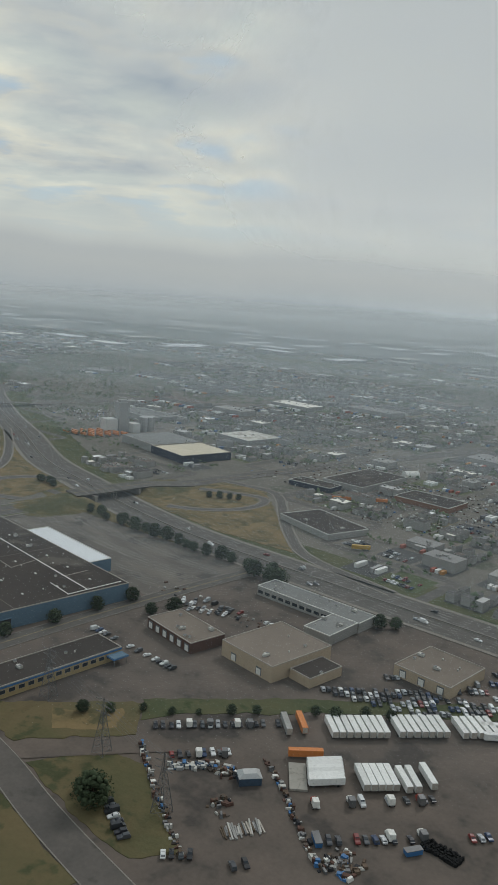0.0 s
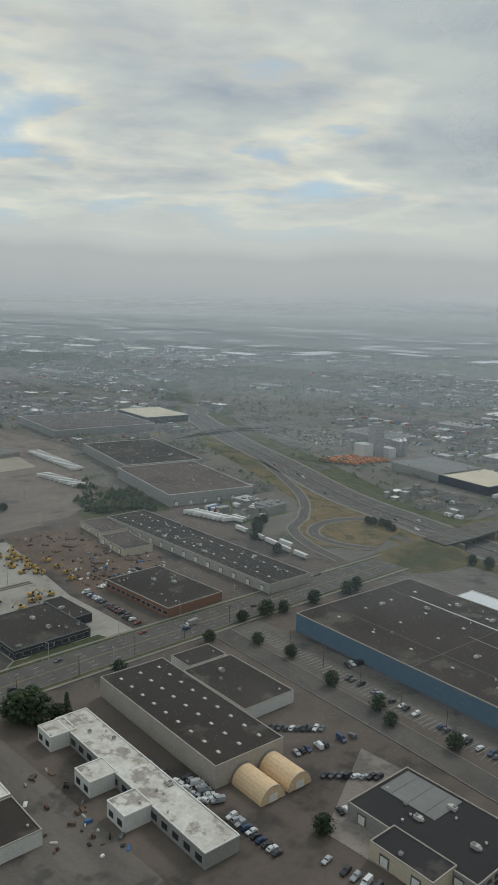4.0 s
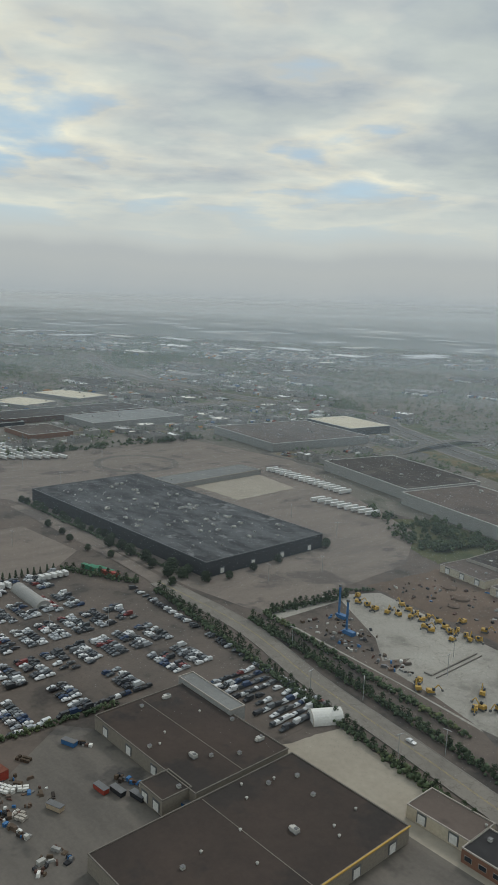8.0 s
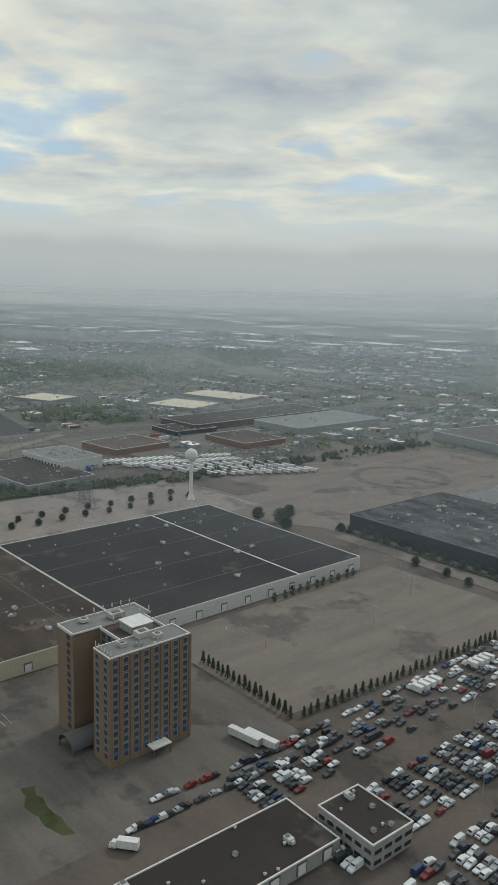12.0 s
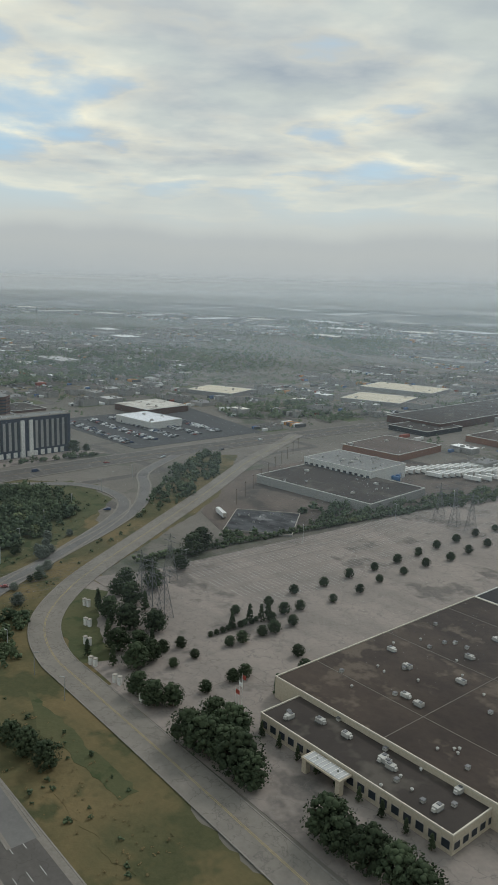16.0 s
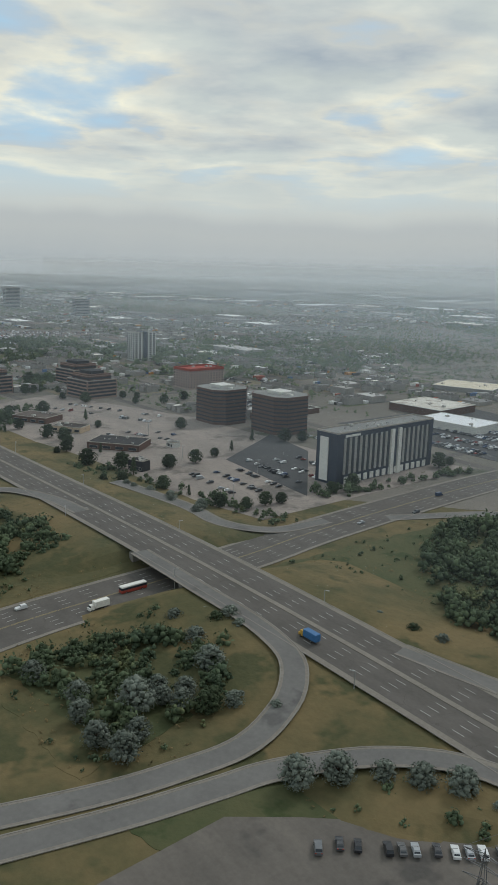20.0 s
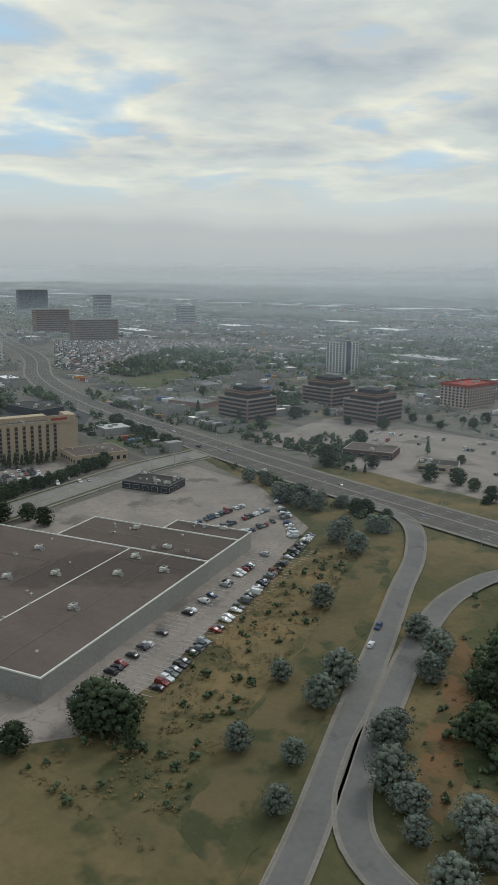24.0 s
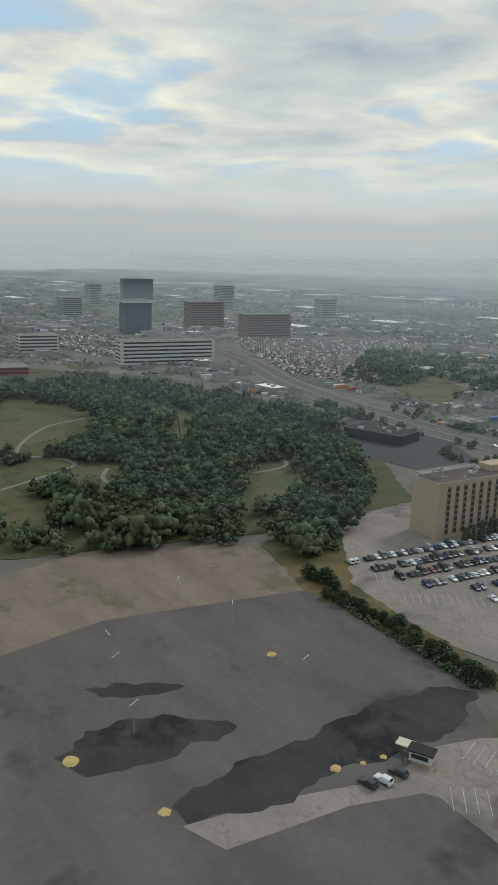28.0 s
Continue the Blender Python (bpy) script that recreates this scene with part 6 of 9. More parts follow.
# workshop yards near the start
THINGS += row(-430, 78, -400, 76, 2.8, 90, 0.9) + row(-462, 82, -436, 80, 2.8, 70, 0.8) + row(-425, 120, -405, 140, 3, 40, 0.8) + row(-465, 128, -445, 150, 2.7, 60, 0.95) + row(-400, 85, -345, 90, 4.0, 90, 0.6)
THINGS += row(-470, 196, -380, 187, 2.9, 90, 0.55) + row(-520, 76, -440, 76, 5, 20, 0.5)
FARCARS += row(-655, 160, -600, 158, 2.9, 90, 0.7) + row(-668, 212, -655, 170, 2.9, 90, 0.85) + row(-650, 160, -590, 156, 3.1, 90, 0.6) + row(-630, 82, -590, 78, 4, 90, 0.3)
for k in range(5):
    FARCARS += row(-330 + k * 3, 330 - k * 2, -300 + k * 4, 345 - k * 2, 3.2, 90, 0.35, 1.0)
for k in range(6):
    FARCARS += row(-205 + k * 9, 300 + k * 3, -165 + k * 9, 340 + k * 4, 2.9, 90, 0.75)
for k in range(4):
    FARCARS += row(-190 + k * 16, 335 + k * 8, -140 + k * 16, 400, 2.9, 90, 0.6)
FARCARS += row(-330, 262, -262, 262, 3.3, 80, 0.6) + row(-320, 340, -250, 345, 3.3, 90, 0.5)
FARCARS += row(-135, 213, -88, 266, 3.3, 90, 0.7) + row(-153, 223, -119, 265, 3.6, 90, 0.45) + row(-213, 205, -193, 232, 3.4, 90, 0.4) + row(-170, 166, -158, 178, 3.0, 90, 0.8) + row(-150, 178, -140, 196, 4.5, 90, 0.6)
FARCARS += row(-232, 218, -192, 266, 3.4, 90, 0.75) + row(-205, 172, -178, 160, 3.0, 90, 0.7)
FARCARS += row(-442, 122, -432, 158, 2.9, 90, 0.85) + row(-407, 100, -398, 124, 2.9, 90, 0.7) + row(-348, 101, -330, 123, 3.2, 90, 0.8) + row(-478, 205, -470, 240, 2.8, 90, 0.8)
# plaza, hotels
for k in range(3):
    FARCARS += row(-1690 + k * 6, -215 + k * 18, -1640, -220 + k * 18, 2.9, 90, 0.55) + row(-1830 + k * 12, -262 + k * 20, -1770, -245 + k * 20, 3.0, 80, 0.35)
for k in range(5):
    FARCARS += row(-1680 + k * 2, -270 + k * 17, -1620, -275 + k * 17, 2.9, 90, 0.4)
    FARCARS += row(-1740, -50 + k * 26, -1610, -55 + k * 26, 2.8, 90, 0.75)
    FARCARS += row(-1740, -44 + k * 26, -1610, -49 + k * 26, 2.8, 90, 0.75)
FARCARS += row(-1950, -250, -1840, -200, 3, 90, 0.3) + row(-1970, -230, -1860, -180, 3, 90, 0.3)
for k in range(6):
    (FARCARS).extend(row(-2012 + k * 11, -590 + k * 3, -1996 + k * 10.5, -490 + k * 4, 2.7, 85, 0.88 if k < 4 else 0.2))
THINGS += row(-1722, -586, -1787, -462, 3.0, 80, 0.5) + row(-1712, -566, -1795, -428, 3.0, 80, 0.85)
for k in range(3):
    FARCARS += row(-1838 + k * 13, -470 + k * 3, -1852 + k * 14, -425 + k * 4, 2.8, 60, 0.85)
FARCARS += row(-1795, -440, -1850, -405, 2.8, 90, 0.8)
for x, y in ((-1380, -435), (-1378, -430), (-1375, -427), (-1370, -422), (-1368, -419.5), (-1366, -417), (-1363, -413), (-1360, -410), (-1358, -407.5), (-1356, -405), (-1353, -402), (-1350, -400), (-1346, -398.5), (-1343, -397), (-1353, -423), (-1350, -419), (-1346, -418), (-1347, -425), (-1344, -423), (-1340, -417), (-1339, -423), (-1314, -407)):
    THINGS.append((x, y, (-40 if y > -412 or x < -1357 else 20) + rng.uniform(-4, 4), pick()))
for x, y, a in ((-1904, -681, 10), (-1903, -677, 12), (-1903, -672, 15)):
    THINGS.append((x, y, a, "suv"))
for k in range(26):
    t = (k + 0.5) / 26
    a, b = Vector((-2463, -263)).lerp(Vector((-2866, -90)), t), Vector((-2370, -247)).lerp(Vector((-2685, 176)), t)
    FARCARS += row(a.x, a.y, b.x, b.y, 3.6, 90, 0.8, 0.6)
for k in range(18):
    FARCARS += row(-2980 + k * 17, -390, -2955 + k * 16, -245, 3.4, 90, 0.75, 0.6)
# cars on the roads
lanes = [(-574, y, 90 + s) for y, s in ((20, 0), (64, 180), (96, 0), (150, 0), (172, 180), (226, 180), (300, 0), (-30, 180))]
for x, y, a in lanes:
    THINGS.append((x + (6 if a > 90 else -6), y, a, pick()))
for k in range(34):
    x = rng.uniform(-1000, -120)
    pts_ = [Vector(p_) for p_ in HWY]
    i = next((j for j in range(len(pts_) - 1) if pts_[j].x <= x <= pts_[j + 1].x), 8)
    t = (x - pts_[i].x) / (pts_[i + 1].x - pts_[i].x)
    c_, d_ = pts_[i].lerp(pts_[i + 1], t), (pts_[i + 1] - pts_[i]).normalized()
    o = rng.choice((-14, -10, -6, 6, 10, 14))
    FARCARS.append((c_.x - d_.y * o, c_.y + d_.x * o, math.degrees(math.atan2(d_.y, d_.x)) + (0 if o > 0 else 180), pick()))
for x, o in ((-1650, 9), (-1700, -9), (-1735, 5), (-1780, -5), (-1812, 9), (-1850, 5), (-1905, -9), (-1960, 5), (-1985, -5), (-2040, 9), (-2080, -5), (-2120, 5)):
    FARCARS.append((x, -362 + o, 0 if o < 0 else 180, pick()))
for y, o in ((-210, 8), (-170, -8), (-110, -4), (-60, 4), (0, 8), (60, -8), (-250, 4), (-440, 6)):
    FARCARS.append((-1550 + o, y, 90 if o > 0 else 270, pick()))
THINGS += [(-1705, -478, 120, "suv"), (-1697, -490, 300, "car"), (-1437, -178, 52, "suv"), (-1352, -285, 60, "car"), (-664, 46, 175, "car")]
rng.shuffle(THINGS)
FARCARS += THINGS[130:]
for x, y, a, kind in THINGS[:130]:
    put_car(x, y, a, kind)
stuff_vehicles("parked_cars", [c for c in FARCARS], "hundreds of parked cars in mixed colours")

# trailers, trucks and buses


def trailer_mesh(mat="trailer_white"):
    return shared(("trl", mat), lambda: (Shape().box(0, 0, 1.15, 14.6, 2.6, 2.85, mat).mesh("box"), Shape().box(4.6, 0, 0.5, 3.0, 2.2, 0.6, "steel").box(-5.5, 0, 0.15, 0.3, 1.8, 1.0, "steel").box(0, 0, 0.95, 14.0, 1.0, 0.2, "steel").mesh("chassis"),
                                         Shape().tube((0, -1.2, 0), (0, 1.2, 0), 0.5, 0.5, "rubber", 10).mesh("wheel_axle"), Shape().box(0, 0, 0, 0.08, 2.4, 2.6, "parapet").mesh("rear_door")))


def trailer(x, y, ang, mat="trailer_white", label="long white box trailer parked in a row", name="semi_trailer"):
    box, chassis, axle, doors = trailer_mesh(mat)
    ob = thing(name, None, label, "trailer", "parked trailers", at=pose(x, y, 0.1, 0, 0, ang))
    part("box", box, ob)
    part("chassis", chassis, ob)
    part("rear_door", doors, ob, at=pose(7.33, 0, 1.25))
    part("wheel_axle", axle, ob, at=pose(4.6, 0, 0.5))
    return ob


def trailer_row(x0, y0, x1, y1, ang, n=None, mat="trailer_white", label="long white box trailer parked in a row"):
    d = math.hypot(x1 - x0, y1 - y0)
    n = n or max(1, int(d / 3.4))
    for i in range(n):
        t = (i + 0.5) / n
        trailer(x0 + (x1 - x0) * t, y0 + (y1 - y0) * t, ang + rng.uniform(-1, 1), mat, label)


trailer_row(-178, 274, -160, 294, -40, 8)
trailer_row(-158, 297, -142, 315, -40, 7)
trailer_row(-138, 318, -126, 332, -40, 5)
trailer_row(-128, 336, -118, 322, 40, 2)
trailer_row(-163.5, 251.5, -153.5, 239.5, 51, 6)
trailer_row(-147, 252, -137, 263, -40, 5)
trailer_row(-135, 263, -130, 269, -40, 2)
trailer(-128, 274, -40)
trailer(-188, 268, -40, "orange_paint", "orange shipping trailer beside white ones")
trailer(-172, 250, 45, "orange_paint", "orange flat container in truck yard")
trailer(-192, 262, -40, "grey_wall", "grey box trailer in truck yard")
trailer_row(-968, 308, -900, 312, 80, 9)
trailer_row(-1085, 362, -965, 350, 85, 16)
trailer_row(-760, 334, -715, 344, 75, 9)
trailer_row(-712, 345, -735, 402, 10, 10)
for x, y, a in ((-690, 332, -8), (-668, 329, -8), (-650, 326, -8), (-632, 322, -8), (-614, 320, -8), (-640, 332, -8)):
    trailer(x, y, a)
for i in range(5):
    trailer_row(-1395 + i * 24, 62 + i * 14, -1350 + i * 24, 190 + i * 6, 8, 22 if i < 2 else 12)
trailer_row(-1405, 70, -1380, 40, 8, 6, "blue_paint", "blue box trailer in depot yard")
trailer_row(-949, -141, -938, -134, 10, 2)
for i in range(4):
    trailer_row(-840 + i * 12, 604 + i * 4, -828 + i * 12, 662 + i * 4, -5, 5, "orange_paint", "orange long vehicle in a depot row")
trailer_row(-424, 628, -390, 660, 40, 7, "orange_paint", "orange long vehicle in a yard")
trailer_row(-925, 46, -910, 54, 10, 3, "green_paint", "green container at lot corner")
trailer(-905, 52, 20, "red_paint", "red container at lot corner")
trailer(-318, 512, 40, "machine_yellow", "yellow long bus on a yard")
trailer(-1385, -125, -20)


def lorry(x, y, ang, cab, box, label, name="box_truck", z=0.15, length=6.5):
    ob = thing(name, None, label, "truck", at=pose(x, y, z, 0, 0, ang))
    part("cargo_box", Shape().box(1.2, 0, 0.9, length, 2.4, 2.6, box), ob)
    part("cab", Shape().box(-length / 2 - 0.2, 0, 0.55, 2.2, 2.2, 1.0, cab).box(-length / 2 + 0.1, 0, 1.55, 1.6, 2.0, 0.9, cab, taper=0.85), ob)
    part("windscreen", Shape().box(-length / 2 - 0.72, 0, 1.6, 0.1, 1.7, 0.65, "glass"), ob)
    part("chassis", Shape().box(0.5, 0, 0.5, length + 1.5, 1.0, 0.4, "steel"), ob)
    for ax in (-length / 2 - 0.2, 2.2):
        for sy in (-1.05, 1.05):
            part("wheel", WHEEL, ob, at=pose(ax, sy, 0.45) @ Matrix.Scale(1.35, 4))


for i, y in enumerate((-58, -54, -50, -46, -20, -16, -12, -8, 14, 18, 22, 26, 30)):
    lorry(-927 + y * 0.05, y, 4 + i % 3, "white_trim", "trailer_white", "white box truck parked by the hedge", length=5.2)
for i, (x, y) in enumerate(((-150, 227), (-141, 238), (-131, 250), (-123, 259), (-222, 231), (-216, 238), (-208, 247), (-204, 251), (-203, 218), (-196, 226), (-120, 232), (-112, 241))):
    lorry(x, y, -40, "white_trim" if i % 3 else "red_paint", "steel" if i % 2 else "white_trim", "short truck tractor parked in the yard", "truck_tractor", length=3.0)
lorry(-1453, -372, 0, "machine_yellow", "blue_paint", "box truck with blue box and yellow cab", z=5.6)
lorry(-1528, -415, 95, "white_trim", "white_trim", "white box truck near the underpass")
lorry(-1905, -584, 60, "white_trim", "white_trim", "white box truck on hotel lot")
lorry(-571, 178, 90, "white_trim", "grey_wall", "pale tank truck on the arterial road")
lorry(-925, -205, 40, "white_trim", "white_trim", "white box truck in tower lot")
bus = thing("city_bus", None, "red and white city bus under the overpass", "bus", at=pose(-1536, -395, 0.15, 0, 0, 92))
part("body", Shape().box(0, 0, 0.4, 12, 2.5, 1.2, "red_paint").box(0, 0, 1.6, 11.9, 2.45, 1.0, "glass").box(0, 0, 2.6, 12, 2.5, 0.5, "white_trim"), bus)
for ax in (-3.8, 3.6):
    for sy in (-1.2, 1.2):
        part("wheel", WHEEL, bus, at=pose(ax, sy, 0.45) @ Matrix.Scale(1.4, 4))
# yellow machines on the concrete yard


def excavator(x, y, ang, label="yellow excavator with folded arm"):
    ob = thing("excavator", None, label, "excavator", "construction machines", at=pose(x, y, 0.1, 0, 0, ang))
    for sy in (-1.1, 1.1):
        part("track", shared("track", lambda: Shape().box(0, 0, 0, 4.2, 0.7, 0.9, "steel", taper=0.85).mesh("track")), ob, at=pose(0, sy, 0))
    part("house", shared("house", lambda: Shape().box(0.4, 0, 0.95, 3.4, 2.6, 1.1, "machine_yellow").box(1.2, 0, 2.05, 1.6, 2.4, 0.5, "machine_yellow").mesh("house")), ob)
    part("cab", shared("xcab", lambda: Shape().box(-0.9, 0.7, 2.05, 1.3, 1.0, 1.1, "glass").mesh("cab")), ob)
    part("arm", shared("xarm", lambda: Shape().tube((-0.8, -0.4, 1.7), (-3.4, -0.4, 4.2), 0.35, 0.28, "machine_yellow", 6).tube((-3.4, -0.4, 4.2), (-5.4, -0.4, 2.0), 0.28, 0.2, "machine_yellow", 6).box(-5.5, -0.4, 1.0, 0.9, 1.0, 1.0, "steel").mesh("arm")), ob)


for i in range(13):
    excavator(-785 + i * 6.6 + rng.uniform(-1, 1), 150 + rng.uniform(-4, 6), rng.uniform(0, 360))
for i in range(9):
    excavator(-760 + i * 7.2, 163 - i * 0.8 + rng.uniform(-2, 2), rng.uniform(0, 360))
for x, y in ((-664, 132), (-661, 126), (-661, 94), (-655, 99), (-655, 116), (-648, 118), (-690, 86), (-684, 88), (-694, 92), (-604, 128)):
    excavator(x, y, rng.uniform(0, 360))
for x, y, mat in ((-752, 108, "blue_paint"), (-770, 122, "blue_paint")):
    rig = thing("drill_rig", None, "blue drilling rig with tall mast", "drill rig", at=pose(x, y, 0.1))
    part("carrier", Shape().box(0, 0, 0, 7, 3, 2.2, mat), rig)
    part("mast", Shape().box(-2, 0, 2.2, 0.9, 0.9, 16, mat).box(-2, 0, 18.2, 1.6, 1.2, 1.2, "steel"), rig)
for x, y in ((-671, 131), (-664, 141), (-668, 106), (-662, 90), (-722, 172), (-707, 171), (-692, 169), (-680, 166)):
    excavator(x, y, rng.uniform(0, 360))
low_wall = thing("kerb_island", None, "low L-shaped concrete kerb island in the yard", "kerb")
part("kerb", Shape().box(-694.5, 123, 0.1, 0.7, 40, 0.7, "kerb").box(-691.5, 123, 0.1, 0.5, 40, 0.6, "kerb"), low_wall)
part("kerb_end", Shape().box(-696.6, 103.2, 0.1, 4.4, 0.7, 0.7, "kerb"), low_wall)
# scrap and crates
rng2 = random.Random(4)


def clutter(name, boxes, label, mats):
    s = Shape()
    for x0, y0, x1, y1, n in boxes:
        for _ in range(n):
            w, d, h = rng2.uniform(0.6, 3.4), rng2.uniform(0.5, 1.8), rng2.uniform(0.3, 1.4)
            s.box(rng2.uniform(x0, x1), rng2.uniform(y0, y1), 0.1, w, d, h, rng2.choice(mats), rng2.uniform(0, 180), rng2.uniform(0.6, 1.0))
    thing(name, s, label, "clutter", kind="stuff")


MIX = ["steel", "unit_metal", "dirt", "brown_facade", "grey_wall", "steel", "dirt", "wood_pole", "brown_facade", "tar_roof", "yard", "white_trim", "black_wall", "blue_paint"]
clutter("yard_scrap", [(-785, 180, -660, 240, 130), (-780, 95, -740, 125, 60), (-748, 92, -700, 104, 46), (-697, 168, -662, 200, 60), (-745, -104, -722, -84, 46), (-700, -108, -690, -96, 20), (-500, 20, -440, 45, 40), (-130, 202, -118, 216, 60), (-193, 214, -182, 222, 40), (-178, 196, -168, 206, 24), (-360, 330, -250, 345, 30)], "heaps of scrap, pallets and crates", MIX)
clutter("far_yard_goods", [(-1000, 700, -860, 800, 200), (-420, 590, -260, 760, 500), (-560, 640, -330, 900, 500), (-1420, 210, -1320, 320, 120), (-1060, 690, -900, 760, 160)], "vehicles and goods in distant yards", MIX + ["trailer_white", "white_trim", "trailer_white"])


def line_goods(name, lines, label, mats, dense=1.0, wide=2.2):
    """Goods set down along fences and yard edges."""
    s = Shape()
    for x0, y0, x1, y1 in lines:
        n = int(math.hypot(x1 - x0, y1 - y0) * dense)
        ang = math.degrees(math.atan2(y1 - y0, x1 - x0))
        for i in range(n):
            t = (i + rng2.random()) / n
            s.box(x0 + (x1 - x0) * t + rng2.uniform(-wide, wide) * 0.5, y0 + (y1 - y0) * t + rng2.uniform(-wide, wide) * 0.5, 0.1, rng2.uniform(0.5, 2.6), rng2.uniform(0.5, 1.6), rng2.uniform(0.3, 1.7), rng2.choice(mats), ang + rng2.choice((0, 90)) + rng2.uniform(-14, 14), rng2.uniform(0.75, 1.0))
    thing(name, s, label, "clutter", kind="stuff")


line_goods("fence_line_goods", [(-226, 207, -197, 189), (-197, 189, -164, 171), (-181, 236, -166, 227), (-166, 227, -150, 215), (-150, 215, -127, 200), (-205, 206, -192, 220), (-748, -108, -708, -103), (-752, -64, -744, -58), (-720, -62, -700, -52), (-700, -58, -690, -50)], "scrap, pallets and parts along a yard fence", MIX, 1.5)
line_goods("teal_rubble", [(-205, 204, -194, 216)], "long heap of pale teal glass rubble", ["unit_metal", "blue_glass", "metal"], 7.0, 3.0)
pipes = Shape()
for i in range(24):
    t = i / 23
    pipes.box(-163 + 7 * t + rng2.uniform(-0.4, 0.4), 190 + 13 * t, 0.1, rng2.uniform(4, 9), 0.6, rng2.uniform(0.3, 0.8), rng2.choice(("grey_wall", "wood_pole", "unit_metal", "steel", "parapet")), -35 + rng2.uniform(-5, 5))
thing("stacked_beams", pipes, "stacked grey beams and planks on the yard", "beams", kind="stuff")
shed = thing("metal_shed", None, "small blue-grey gabled metal shed", "shed", at=pose(-177, 220, 0.1, 0, 0, 52))
part("wall", Shape().box(0, 0, 0, 9, 6, 3.2, "blue_glass"), shed)
part("roof", Shape().box(0, 0, 3.2, 9.4, 6.4, 1.4, "metal", taper=0.55), shed)
slab = thing("loading_slab", Shape().box(-165.5, 236.5, 0.1, 18, 7, 0.9, "concrete", 130), "raised pale concrete loading slab", "slab")
for x, y, a, mat, lab in ((-750, -64, 20, "blue_paint", "blue steel waste skip by the factory"), (-716, -70, 5, "red_paint", "red steel skip by the factory"), (-711, -66, 5, "black_wall", "black steel skip by the factory"), (-690, -52, 10, "blue_paint", "blue steel skip by the factory"), (-704, -62, 8, "black_wall", "black steel skip by the factory"), (-717, -88, 20, "tan_wall", "tan open skip on the yard"), (-110, 231, 60, "blue_paint", "blue tarpaulin-covered truck body"), (-137, 211, -40, "blue_paint", "blue steel skip by the fence")):
    ob = thing("waste_skip", None, lab, "skip", at=pose(x, y, 0.1, 0, 0, a))
    part("body", Shape().box(0, 0, 0.2, 6.2, 2.4, 1.9, mat, taper=1.06), ob)
    part("rim", Shape().box(0, 0, 2.1, 6.7, 2.7, 0.15, "steel"), ob)
heap_ = Shape()
for i in range(260):
    heap_.box(-110 + 14 * rng2.random(), 236 + 6 * rng2.random(), 0.1, 0.9, 0.9, rng2.uniform(0.3, 1.5), "rubber", rng2.uniform(0, 90), 0.8)
thing("tyre_heap", heap_, "wide heap of black scrap tyres", "tyres", kind="stuff")

# ---- trees ----


def crown_shape(sh, rad, height, z0, mat, clumps, leaves, seed_, conic=False, cx=0.0, cy=0.0, sub=1):
    """Uneven crown: small rough clumps with loose leaf tufts round them."""
    r = random.Random(seed_)
    ico = ICO[sub]
    for i in range(clumps):
        a, u = r.uniform(0, 2 * math.pi), r.random() ** 0.6
        t = r.uniform(0.05, 0.95)
        wide = (1 - t * 0.85) if conic else math.sin(math.pi * (0.18 + 0.75 * t)) ** 0.8
        px, py, pz = cx + math.cos(a) * u * rad * wide * 0.8, cy + math.sin(a) * u * rad * wide * 0.8, z0 + t * height
        s = rad * (0.19 if conic else 0.155) * r.uniform(0.55, 1.3)
        vs = []
        for v in ico[0]:
            k = r.uniform(0.7, 1.25) * s
            vs.append((px + v[0] * k, py + v[1] * k, pz + v[2] * k * 0.85))
        sh.add(vs, ico[1], mat)
    for i in range(leaves):
        a, t = r.uniform(0, 2 * math.pi), r.uniform(0.02, 1.0)
        wide = (1 - t * 0.9) if conic else math.sin(math.pi * (0.15 + 0.8 * t)) ** 0.7
        u = r.uniform(0.75, 1.12)
        p_ = Vector((cx + math.cos(a) * u * rad * wide, cy + math.sin(a) * u * rad * wide, z0 + t * height))
        e, f = Vector((r.uniform(-1, 1), r.uniform(-1, 1), r.uniform(-1, 1))).normalized(), Vector((r.uniform(-1, 1), r.uniform(-1, 1), r.uniform(-1, 1))).normalized()
        s = rad * r.uniform(0.03, 0.08)
        sh.add([tuple(p_ - e * s), tuple(p_ + f * s), tuple(p_ + e * s), tuple(p_ - f * s * 0.6)], [(0, 1, 2, 3)], mat)


ICO = {}
for sub in (1, 2):
    bm = bmesh.new()
    bmesh.ops.create_icosphere(bm, subdivisions=sub, radius=1.0)
    ICO[sub] = ([tuple(v.co) for v in bm.verts], [tuple(v.index for v in f.verts) for f in bm.faces])
    bm.free()


ICO[0] = ([(1, 0, 0), (-1, 0, 0), (0, 1, 0), (0, -1, 0), (0, 0, 1)], [(0, 2, 4), (2, 1, 4), (1, 3, 4), (3, 0, 4)])


